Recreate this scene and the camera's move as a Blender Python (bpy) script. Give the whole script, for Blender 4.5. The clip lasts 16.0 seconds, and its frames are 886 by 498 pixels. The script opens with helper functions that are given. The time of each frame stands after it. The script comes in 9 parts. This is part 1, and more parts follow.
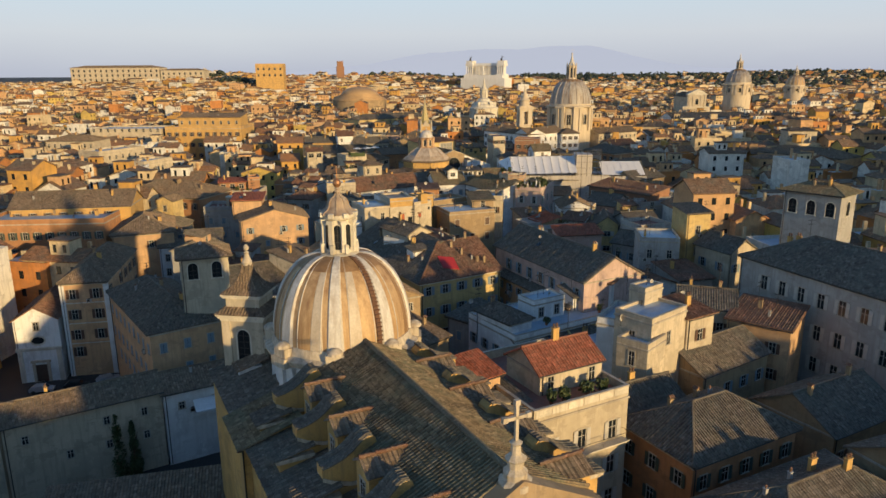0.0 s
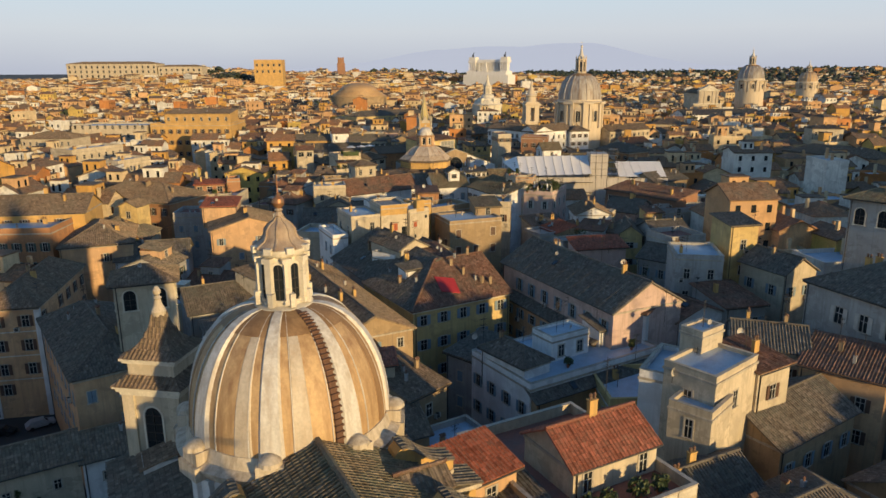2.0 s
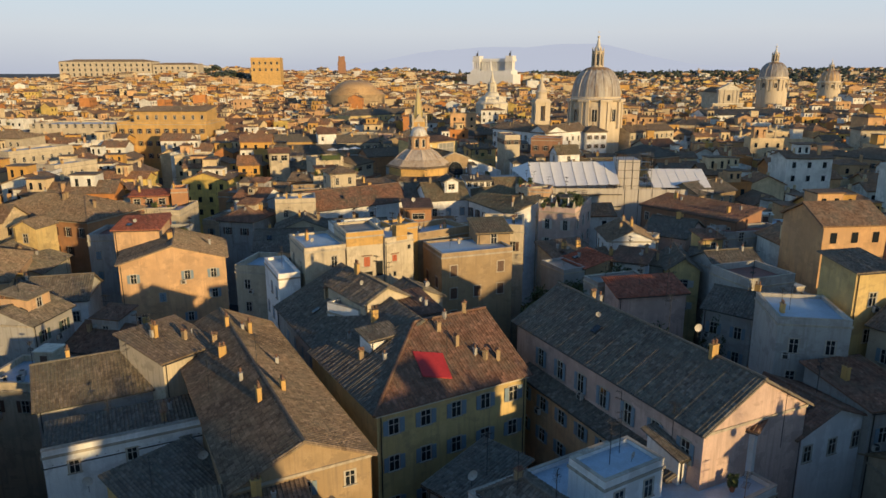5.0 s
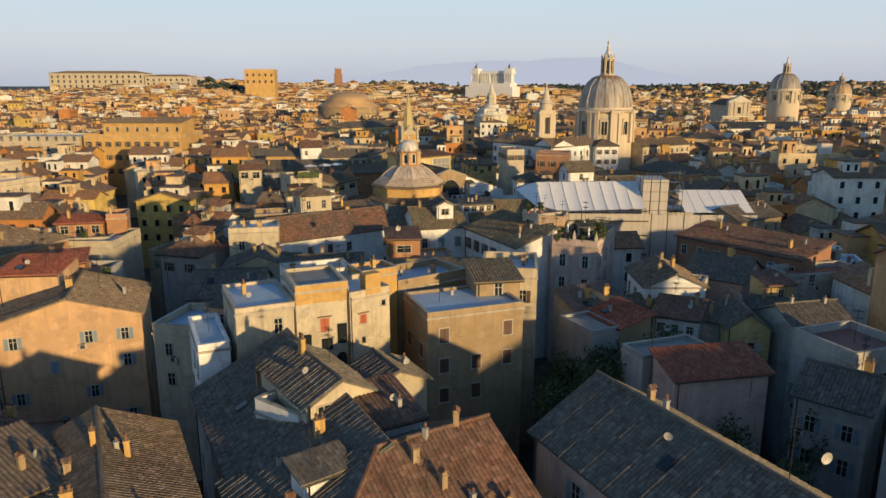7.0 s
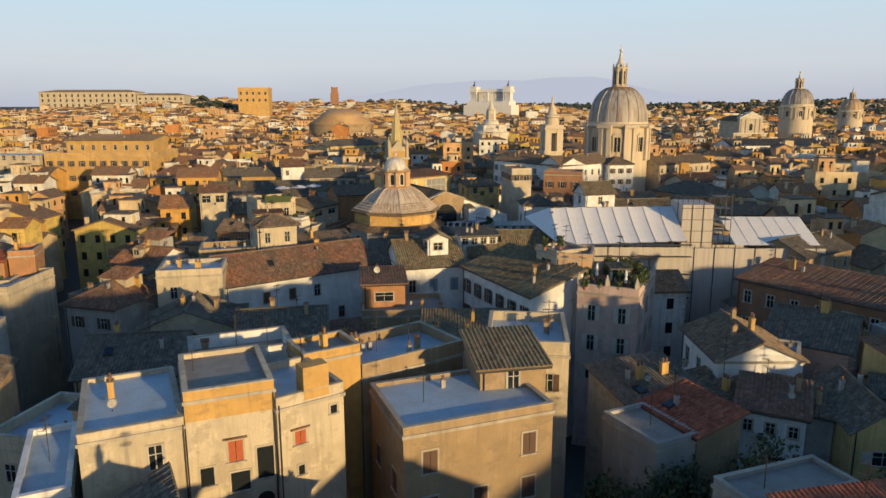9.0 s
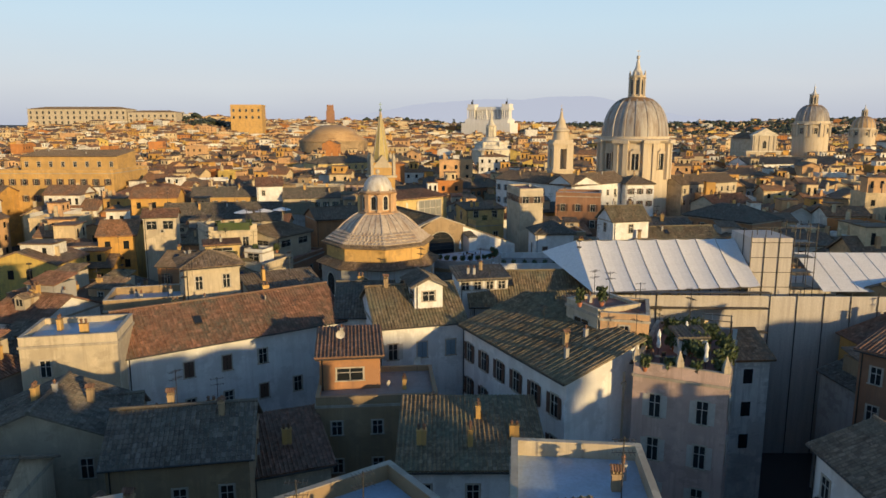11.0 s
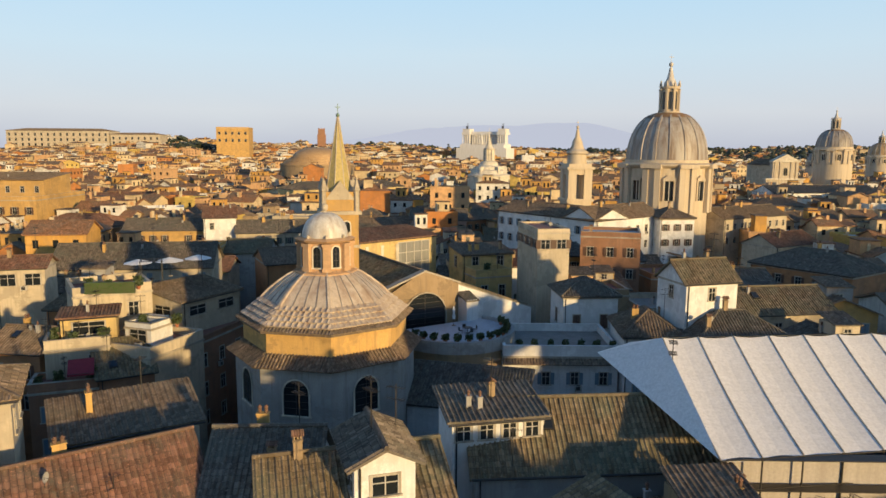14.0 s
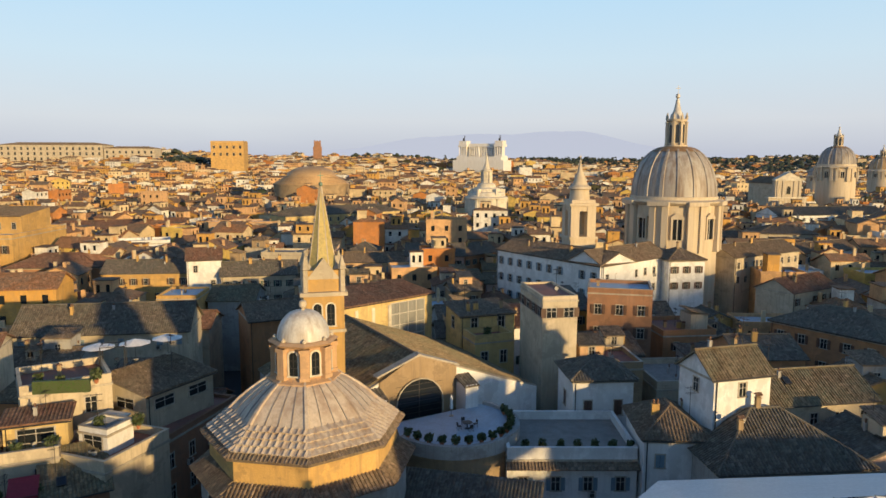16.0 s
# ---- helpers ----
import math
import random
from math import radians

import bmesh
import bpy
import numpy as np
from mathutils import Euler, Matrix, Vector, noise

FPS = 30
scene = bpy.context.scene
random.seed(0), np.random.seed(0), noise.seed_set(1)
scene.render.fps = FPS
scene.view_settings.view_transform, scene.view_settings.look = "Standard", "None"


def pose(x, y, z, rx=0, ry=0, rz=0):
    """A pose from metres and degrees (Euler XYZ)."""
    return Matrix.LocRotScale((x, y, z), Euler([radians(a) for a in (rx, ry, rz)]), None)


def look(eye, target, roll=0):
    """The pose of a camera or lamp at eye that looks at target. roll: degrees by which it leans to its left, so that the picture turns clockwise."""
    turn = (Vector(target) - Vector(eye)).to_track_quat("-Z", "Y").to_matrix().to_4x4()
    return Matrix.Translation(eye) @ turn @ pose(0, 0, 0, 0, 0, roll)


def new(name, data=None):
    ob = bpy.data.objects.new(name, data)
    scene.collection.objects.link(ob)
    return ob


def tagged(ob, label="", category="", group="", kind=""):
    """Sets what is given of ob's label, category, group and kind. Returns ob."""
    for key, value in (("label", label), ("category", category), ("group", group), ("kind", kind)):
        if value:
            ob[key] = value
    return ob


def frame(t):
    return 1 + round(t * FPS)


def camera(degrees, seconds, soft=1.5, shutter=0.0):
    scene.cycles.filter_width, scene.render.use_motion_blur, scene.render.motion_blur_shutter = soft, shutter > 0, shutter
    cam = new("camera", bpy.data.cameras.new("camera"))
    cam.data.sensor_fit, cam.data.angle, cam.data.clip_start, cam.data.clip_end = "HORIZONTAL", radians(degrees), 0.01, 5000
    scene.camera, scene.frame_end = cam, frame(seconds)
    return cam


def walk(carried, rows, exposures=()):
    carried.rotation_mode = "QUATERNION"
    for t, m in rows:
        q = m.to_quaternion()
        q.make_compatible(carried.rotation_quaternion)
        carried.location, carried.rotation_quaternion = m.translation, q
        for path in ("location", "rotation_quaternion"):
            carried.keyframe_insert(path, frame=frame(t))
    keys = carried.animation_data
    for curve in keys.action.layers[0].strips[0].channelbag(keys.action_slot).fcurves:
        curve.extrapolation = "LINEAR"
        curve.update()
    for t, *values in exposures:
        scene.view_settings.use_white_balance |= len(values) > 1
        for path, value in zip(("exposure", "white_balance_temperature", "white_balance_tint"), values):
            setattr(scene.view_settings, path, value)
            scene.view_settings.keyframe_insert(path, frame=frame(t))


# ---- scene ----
cam = camera(65.0, 16.0, soft=1.55)


def turned(x, y, z, yaw, pitch, roll):
    """A pose from a place, a heading, a tilt and a lean, in degrees."""
    a, b = radians(yaw), radians(pitch)
    ahead = Vector((-math.sin(a) * math.cos(b), math.cos(a) * math.cos(b), math.sin(b)))
    return look((x, y, z), Vector((x, y, z)) + ahead, roll)


PATH = [
    (0, -60.92, -385.39, 56.24, 1.17, -14.31, -0.29),
    (0.5, -60.78, -380.40, 55.58, 1.28, -14.28, -0.23),
    (1, -60.64, -374.92, 55.17, 1.37, -14.36, -0.29),
    (1.5, -60.60, -369.25, 54.61, 1.41, -14.40, -0.28),
    (2, -60.68, -363.43, 54.21, 1.37, -14.49, -0.24),
    (2.5, -60.65, -357.41, 53.84, 1.36, -14.56, -0.20),
    (3, -60.53, -351.11, 53.33, 1.38, -14.61, -0.16),
    (3.5, -60.29, -344.66, 52.82, 1.47, -14.68, -0.14),
    (4, -59.97, -338.04, 52.10, 1.63, -14.70, -0.15),
    (6.5, -59.04, -303.52, 48.95, 1.60, -13.57, 0.05),
    (7, -58.96, -296.27, 48.47, 1.54, -13.34, 0.05),
    (7.5, -58.84, -289.17, 47.76, 1.53, -12.94, 0.02),
    (8, -58.80, -282.03, 47.06, 1.50, -12.54, 0.04),
    (8.5, -58.80, -275.02, 46.38, 1.45, -12.09, 0.02),
    (9, -58.73, -267.79, 45.81, 1.43, -11.78, -0.08),
    (11.5, -58.87, -231.08, 42.79, 1.18, -9.75, 0.02),
    (12, -58.71, -223.80, 42.14, 1.18, -9.25, -0.07),
    (12.5, -58.66, -216.58, 41.71, 1.12, -8.82, 0.02),
    (13, -58.68, -209.50, 41.29, 1.00, -8.35, 0.20),
    (13.5, -58.74, -202.32, 41.10, 0.87, -8.15, 0.38),
    (14, -58.72, -195.37, 41.71, 0.75, -8.17, 0.43),
    (14.5, -58.64, -190.56, 43.19, 0.66, -7.94, 0.34),
    (15, -58.73, -187.18, 45.24, 0.55, -7.82, 0.28),
    (15.5, -58.82, -185.30, 47.28, 0.48, -7.70, 0.27),
    (16, -58.73, -184.78, 49.11, 0.52, -7.54, 0.18),
]
EXPOSURES = [(0, 0.12, 6120, 6), (6.5, 0.12, 6120, 6), (12.5, 0.17, 6150, 6), (16, 0.22, 6150, 6)]
walk(cam, [(t, turned(*row)) for t, *row in PATH], EXPOSURES)

# ---- sky, sun, exposure ----
SUN_TURN, SUN_HEIGHT = 140.0, 8.0   # degrees clockwise from +y, degrees over the horizon
world = bpy.data.worlds.new("evening_sky")
scene.world = world
world.use_nodes = True
wn, wl = world.node_tree.nodes, world.node_tree.links
sky = wn.new("ShaderNodeTexSky")
sky.sky_type = "NISHITA"
sky.sun_disc = False
sky.sun_elevation, sky.sun_rotation = radians(SUN_HEIGHT), radians(SUN_TURN)
sky.air_density, sky.dust_density, sky.ozone_density = 1.0, 1.2, 3.0
# evening haze: pale and faintly pink at the horizon, blue and darker overhead
wc = wn.new("ShaderNodeTexCoord")
sep = wn.new("ShaderNodeSeparateXYZ")
wl.new(wc.outputs["Generated"], sep.inputs[0])
haze = wn.new("ShaderNodeValToRGB")
wl.new(sep.outputs[2], haze.inputs[0])
for k, c in ((0.0, (0.54, 0.54, 0.62)), (0.05, (0.68, 0.67, 0.70)), (0.13, (0.63, 0.73, 0.80)), (0.24, (0.50, 0.70, 0.86)), (0.38, (0.19, 0.34, 0.55)), (0.6, (0.08, 0.175, 0.35)), (1.0, (0.045, 0.11, 0.26))):
    e = haze.color_ramp.elements[0] if k == 0 else haze.color_ramp.elements[-1] if k == 1.0 else haze.color_ramp.elements.new(k)
    e.color = (*c, 1)
thin = wn.new("ShaderNodeTexNoise")
thin.inputs["Scale"].default_value, thin.inputs["Detail"].default_value = 3.0, 6.0
wmap = wn.new("ShaderNodeMapping")
wmap.inputs["Scale"].default_value = (1.0, 1.0, 4.0)
wl.new(wc.outputs["Generated"], wmap.inputs[0])
wl.new(wmap.outputs[0], thin.inputs["Vector"])
wisp = wn.new("ShaderNodeMapRange")
wisp.inputs[1].default_value, wisp.inputs[2].default_value, wisp.inputs[4].default_value = 0.55, 0.85, 0.35
wl.new(thin.outputs[0], wisp.inputs[0])
clouds = wn.new("ShaderNodeMix")
clouds.data_type = "RGBA"
clouds.inputs[7].default_value = (0.74, 0.74, 0.75, 1)
wl.new(wisp.outputs[0], clouds.inputs[0])
wl.new(haze.outputs[0], clouds.inputs[6])
scaled = wn.new("ShaderNodeVectorMath")
scaled.operation = "SCALE"
scaled.inputs["Scale"].default_value = 0.09
wl.new(sky.outputs[0], scaled.inputs[0])
both = wn.new("ShaderNodeMix")
both.data_type = "RGBA"
both.inputs[0].default_value = 0.85
wl.new(scaled.outputs[0], both.inputs[6])
wl.new(clouds.outputs[2], both.inputs[7])
wl.new(both.outputs[2], wn["Background"].inputs[0])
wn["Background"].inputs[1].default_value = 1.0
sun = new("sun", bpy.data.lights.new("sun", "SUN"))
sun.data.energy, sun.data.angle, sun.data.color = 5.0, radians(1.2), (1.0, 0.67, 0.3)
_a, _e = radians(SUN_TURN), radians(SUN_HEIGHT)
sun.matrix_world = look((math.sin(_a) * math.cos(_e) * 900, math.cos(_a) * math.cos(_e) * 900, math.sin(_e) * 900), (0, 0, 0))


# ---- materials ----
def nodes_of(name):
    m = bpy.data.materials.new(name)
    m.use_nodes = True
    n = m.node_tree.nodes
    return m, n, m.node_tree.links, n["Principled BSDF"]


def mixed(n, l, fac, a, b, mode="MIX"):
    x = n.new("ShaderNodeMix")
    x.data_type, x.blend_type = "RGBA", mode
    for socket, value in ((x.inputs[0], fac), (x.inputs[6], a), (x.inputs[7], b)):
        if isinstance(value, bpy.types.NodeSocket):
            l.new(value, socket)
        elif isinstance(value, (int, float)):
            socket.default_value = value
        else:
            socket.default_value = (*value, 1)
    return x.outputs[2]


def ramp(n, l, value, lo, hi):
    x = n.new("ShaderNodeMapRange")
    x.inputs[1].default_value, x.inputs[2].default_value = lo, hi
    l.new(value, x.inputs[0])
    return x.outputs[0]


def noise_of(n, l, vec, scale, detail=4.0, rough=0.55):
    x = n.new("ShaderNodeTexNoise")
    x.inputs["Scale"].default_value, x.inputs["Detail"].default_value, x.inputs["Roughness"].default_value = scale, detail, rough
    l.new(vec, x.inputs["Vector"])
    return x.outputs[0]


def stretched(n, l, vec, s):
    x = n.new("ShaderNodeMapping")
    x.inputs["Scale"].default_value = s
    l.new(vec, x.inputs["Vector"])
    return x.outputs[0]


def bumped(n, l, bsdf, height, strength, distance):
    x = n.new("ShaderNodeBump")
    x.inputs["Strength"].default_value, x.inputs["Distance"].default_value = strength, distance
    l.new(height, x.inputs["Height"])
    l.new(x.outputs[0], bsdf.inputs["Normal"])


def plaster(name, col, dirt=(0.16, 0.13, 0.1), amount=0.55, island=False):
    """Old lime plaster: washed patches, streaks that run down, fine grain."""
    m, n, l, b = nodes_of(name)
    tc = n.new("ShaderNodeTexCoord").outputs["Object"]
    if island:
        rnd = n.new("ShaderNodeNewGeometry").outputs["Random Per Island"]
    else:
        rnd = n.new("ShaderNodeObjectInfo").outputs["Random"]
    hs = n.new("ShaderNodeHueSaturation")
    hs.inputs["Color"].default_value = (*col, 1)
    l.new(ramp(n, l, rnd, -0.6, 1.6), hs.inputs["Value"])
    hs.inputs["Value"].default_value = 1
    v = n.new("ShaderNodeMapRange")
    v.inputs[3].default_value, v.inputs[4].default_value = 0.82, 1.12
    l.new(rnd, v.inputs[0])
    l.new(v.outputs[0], hs.inputs["Value"])
    patches = noise_of(n, l, tc, 0.35, 5, 0.6)
    streaks = noise_of(n, l, stretched(n, l, tc, (1.6, 1.6, 0.12)), 1.3, 5, 0.65)
    grain = noise_of(n, l, tc, 9.0, 3)
    c = mixed(n, l, ramp(n, l, patches, 0.45, 0.72), hs.outputs[0], tuple(min(1, x * 1.15 + 0.03) for x in col))
    c2 = n.new("ShaderNodeMath")
    c2.operation = "MULTIPLY"
    c2.inputs[1].default_value = amount
    l.new(ramp(n, l, streaks, 0.5, 0.7), c2.inputs[0])
    c = mixed(n, l, c2.outputs[0], c, dirt)
    flaked = n.new("ShaderNodeMath")
    flaked.operation = "MULTIPLY"
    flaked.inputs[1].default_value = 0.75
    l.new(ramp(n, l, noise_of(n, l, stretched(n, l, tc, (1, 1, 0.7)), 0.2, 8, 0.68), 0.53, 0.57), flaked.inputs[0])
    c = mixed(n, l, flaked.outputs[0], c, tuple(0.62 * x + y for x, y in zip(col, (0.06, 0.055, 0.05))))
    bare = n.new("ShaderNodeMath")
    bare.operation = "MULTIPLY"
    bare.inputs[1].default_value = min(1.0, amount * 1.1)
    l.new(ramp(n, l, noise_of(n, l, stretched(n, l, tc, (0.8, 0.8, 1.3)), 0.31, 9, 0.7), 0.54, 0.57), bare.inputs[0])
    c = mixed(n, l, bare.outputs[0], c, tuple(0.38 * x + 0.5 * y for x, y in zip(col, dirt)))
    damp = n.new("ShaderNodeMath")
    damp.operation = "MULTIPLY"
    damp.inputs[1].default_value = amount * 0.8
    l.new(ramp(n, l, noise_of(n, l, tc, 0.13, 7, 0.72), 0.5, 0.62), damp.inputs[0])
    c = mixed(n, l, damp.outputs[0], c, tuple(0.55 * x + 0.1 * y for x, y in zip(col, dirt)))
    c = mixed(n, l, ramp(n, l, grain, 0.3, 0.9), c, tuple(x * 0.8 for x in col))
    l.new(c, b.inputs["Base Color"])
    b.inputs["Roughness"].default_value = 0.9
    b.inputs["Specular IOR Level"].default_value = 0.2
    bumped(n, l, b, grain, 0.3, 0.02)
    return m


def roof_tiles(name, col, moss=(0.13, 0.13, 0.1), mossy=0.6, island=False):
    """Pantiles: single tiles told apart by tone, lichen in patches. Takes the slope's own coordinates in metres."""
    m, n, l, b = nodes_of(name)
    uv = n.new("ShaderNodeUVMap").outputs[0]
    tc = n.new("ShaderNodeTexCoord").outputs["Object"]
    brick = n.new("ShaderNodeTexBrick")
    brick.offset = 0.0
    for key, value in (("Scale", 1.0), ("Mortar Size", 0.02), ("Brick Width", 0.36), ("Row Height", 0.43), ("Bias", -0.1)):
        brick.inputs[key].default_value = value
    brick.inputs["Color1"].default_value = (*[x * 0.7 for x in col], 1)
    brick.inputs["Color2"].default_value = (*[min(1, x * 1.3) for x in col], 1)
    brick.inputs["Mortar"].default_value = (*[x * 0.35 for x in col], 1)
    l.new(uv, brick.inputs["Vector"])
    big = noise_of(n, l, tc, 0.25, 6, 0.65)
    mid = noise_of(n, l, tc, 1.8, 4, 0.6)
    info = n.new("ShaderNodeNewGeometry").outputs["Random Per Island"] if island else n.new("ShaderNodeObjectInfo").outputs["Random"]
    c = mixed(n, l, ramp(n, l, info, 0.0, 2.4), brick.outputs[0], (0.12, 0.105, 0.085))
    f = n.new("ShaderNodeMath")
    f.operation = "MULTIPLY"
    f.inputs[1].default_value = mossy
    l.new(ramp(n, l, big, 0.42, 0.62), f.inputs[0])
    c = mixed(n, l, f.outputs[0], c, moss)
    c = mixed(n, l, ramp(n, l, mid, 0.55, 0.8), c, (0.25, 0.19, 0.13))
    snap = n.new("ShaderNodeVectorMath")
    snap.operation = "SNAP"
    snap.inputs[1].default_value = (0.36, 0.43, 1.0)
    l.new(uv, snap.inputs[0])
    single = n.new("ShaderNodeTexWhiteNoise")
    single.noise_dimensions = "2D"
    l.new(snap.outputs[0], single.inputs["Vector"])
    c = mixed(n, l, ramp(n, l, single.outputs[0], 0.8, 1.5), c, tuple(min(1, x * 1.8 + 0.08) for x in col))
    dark = n.new("ShaderNodeMapRange")
    dark.inputs[1].default_value, dark.inputs[2].default_value, dark.inputs[4].default_value = 0.3, 0.0, 0.5
    l.new(single.outputs[0], dark.inputs[0])
    c = mixed(n, l, dark.outputs[0], c, tuple(x * 0.3 for x in col))
    c = mixed(n, l, ramp(n, l, noise_of(n, l, tc, 5.5, 3, 0.7), 0.56, 0.75), c, tuple(min(1, x * 1.5 + 0.05) for x in col))
    c = mixed(n, l, ramp(n, l, noise_of(n, l, stretched(n, l, tc, (1, 1, 1)), 0.9, 5, 0.7), 0.55, 0.7), c, tuple(x * 0.45 for x in col))
    l.new(c, b.inputs["Base Color"])
    b.inputs["Roughness"].default_value = 0.88
    b.inputs["Specular IOR Level"].default_value = 0.25
    bumped(n, l, b, brick.outputs[1], 0.5, -0.03)
    return m


def weathered(name, col, stain, rough=0.6, metal=0.0, scale=0.8, streak=(2.5, 2.5, 0.15), amount=0.8):
    """Stone or sheet metal with stains that run down it."""
    m, n, l, b = nodes_of(name)
    tc = n.new("ShaderNodeTexCoord").outputs["Object"]
    a = noise_of(n, l, stretched(n, l, tc, streak), scale, 6, 0.65)
    g = noise_of(n, l, tc, 5.0, 5, 0.6)
    f = n.new("ShaderNodeMath")
    f.operation = "MULTIPLY"
    f.inputs[1].default_value = amount
    l.new(ramp(n, l, a, 0.42, 0.68), f.inputs[0])
    c = mixed(n, l, f.outputs[0], col, stain)
    c = mixed(n, l, ramp(n, l, g, 0.35, 1.0), c, tuple(x * 0.6 for x in col))
    l.new(c, b.inputs["Base Color"])
    b.inputs["Roughness"].default_value = rough
    b.inputs["Metallic"].default_value = metal
    bumped(n, l, b, g, 0.25, 0.03)
    return m


def plain(name, col, rough=0.6, metal=0.0):
    m, n, l, b = nodes_of(name)
    tc = n.new("ShaderNodeTexCoord").outputs["Object"]
    c = mixed(n, l, ramp(n, l, noise_of(n, l, tc, 3.0, 4), 0.3, 0.75), col, tuple(x * 0.75 for x in col))
    l.new(c, b.inputs["Base Color"])
    b.inputs["Roughness"].default_value, b.inputs["Metallic"].default_value = rough, metal
    return m


WALL = {
    "cream": plaster("cream_plaster", (0.55, 0.47, 0.345)),
    "ochre": plaster("ochre_plaster", (0.56, 0.35, 0.12)),
    "yellow": plaster("yellow_plaster", (0.62, 0.46, 0.2)),
    "peach": plaster("peach_plaster", (0.6, 0.385, 0.215)),
    "orange": plaster("orange_plaster", (0.45, 0.23, 0.11)),
    "pink": plaster("pink_plaster", (0.57, 0.42, 0.36)),
    "white": plaster("white_plaster", (0.78, 0.77, 0.75), dirt=(0.42, 0.39, 0.35), amount=0.42),
    "grey": plaster("grey_plaster", (0.4, 0.385, 0.36)),
    "tan": plaster("tan_plaster", (0.38, 0.275, 0.16), dirt=(0.19, 0.15, 0.11), amount=0.75),
    "brick": plaster("brown_brick_plaster", (0.32, 0.17, 0.1)),
}
TILE = {
    "brown": roof_tiles("brown_pantiles", (0.25, 0.175, 0.115), moss=(0.16, 0.14, 0.1)),
    "grey": roof_tiles("grey_pantiles", (0.19, 0.155, 0.12), moss=(0.125, 0.125, 0.1), mossy=0.7),
    "red": roof_tiles("red_pantiles", (0.42, 0.115, 0.055), mossy=0.15),
    "rust": roof_tiles("rust_pantiles", (0.26, 0.125, 0.075), moss=(0.13, 0.105, 0.075), mossy=0.7),
    "mottled": roof_tiles("mottled_pantiles", (0.29, 0.135, 0.08), moss=(0.11, 0.1, 0.075), mossy=0.95),
    "moss": roof_tiles("mossy_pantiles", (0.25, 0.18, 0.1), moss=(0.15, 0.155, 0.1), mossy=0.75),
}
STONE = weathered("travertine", (0.58, 0.5, 0.38), (0.2, 0.15, 0.1), 0.85, amount=0.75)
TRIM = plaster("pale_trim", (0.68, 0.62, 0.5), amount=0.5)
EAVE = plaster("weathered_cornice", (0.46, 0.41, 0.33), amount=0.7)
LEAD = weathered("lead_sheet", (0.31, 0.295, 0.28), (0.17, 0.11, 0.065), 0.6, 0.15, streak=(1.2, 1.2, 0.08), amount=0.9)
LEADWARM = weathered("stained_lead_sheet", (0.53, 0.36, 0.18), (0.23, 0.115, 0.05), 0.6, 0.1, amount=0.85, streak=(2.0, 2.0, 0.1))
LEADRIB = weathered("pale_lead_rib", (0.66, 0.63, 0.57), (0.36, 0.28, 0.2), 0.6, 0.1)
PALE = weathered("pale_travertine", (0.62, 0.52, 0.38), (0.36, 0.28, 0.19), 0.85, scale=0.35, amount=0.55)
LEADDARK = weathered("brown_stained_lead", (0.33, 0.2, 0.09), (0.15, 0.075, 0.03), 0.65, 0.05, amount=0.85, streak=(1.5, 1.5, 0.1))
LEADPALE = weathered("bleached_lead", (0.55, 0.48, 0.38), (0.35, 0.24, 0.14), 0.6, 0.1, amount=0.6, streak=(1.5, 1.5, 0.1))
LEADOLD = weathered("old_brown_lead", (0.56, 0.47, 0.37), (0.28, 0.18, 0.12), 0.7, 0.05, streak=(1.2, 1.2, 0.2))
LEADCAP = weathered("brown_grey_lead", (0.42, 0.33, 0.24), (0.2, 0.12, 0.075), 0.7, 0.05, streak=(1.2, 1.2, 0.2))
LEADRUN = weathered("streaked_grey_lead", (0.42, 0.385, 0.34), (0.17, 0.1, 0.055), 0.6, 0.12, streak=(1.0, 1.0, 0.05), amount=0.85)
RUST = weathered("rusty_stain", (0.16, 0.08, 0.045), (0.08, 0.045, 0.03), 0.9)
GLASS = plain("dark_window_glass", (0.02, 0.024, 0.028), 0.12)
FRAME = plain("white_window_paint", (0.52, 0.49, 0.44), 0.5)
BLUE = plain("blue_grey_shutter_paint", (0.2, 0.27, 0.33), 0.6)
BROWN = plain("brown_shutter_paint", (0.11, 0.06, 0.04), 0.6)
REDP = plain("orange_red_shutter_paint", (0.42, 0.1, 0.035), 0.6)
GREENP = plain("green_shutter_paint", (0.06, 0.085, 0.07), 0.6)
METAL = plain("dark_metal", (0.07, 0.065, 0.06), 0.5, 0.6)
TERRACE = weathered("grey_blue_roofing", (0.4, 0.5, 0.6), (0.27, 0.3, 0.33), 0.5, streak=(1, 1, 1), amount=0.5)
GRIT = weathered("grey_grit_roofing", (0.3, 0.28, 0.25), (0.2, 0.18, 0.16), 0.85, streak=(1, 1, 1))
PAVE = weathered("red_terrace_floor", (0.3, 0.13, 0.09), (0.18, 0.12, 0.1), 0.8, streak=(1, 1, 1))
CLOTH = weathered("white_tarpaulin", (0.8, 0.78, 0.76), (0.6, 0.58, 0.55), 0.45, streak=(0.6, 2, 2), amount=0.3)
NET = weathered("grey_scaffold_net", (0.5, 0.46, 0.42), (0.36, 0.32, 0.29), 0.8)
def foliage(name, dark, light):
    """Leaves told apart by tone."""
    m, n, l, b = nodes_of(name)
    rnd = n.new("ShaderNodeNewGeometry").outputs["Random Per Island"]
    c = mixed(n, l, rnd, dark, light)
    l.new(c, b.inputs["Base Color"])
    b.inputs["Roughness"].default_value = 0.65
    return m


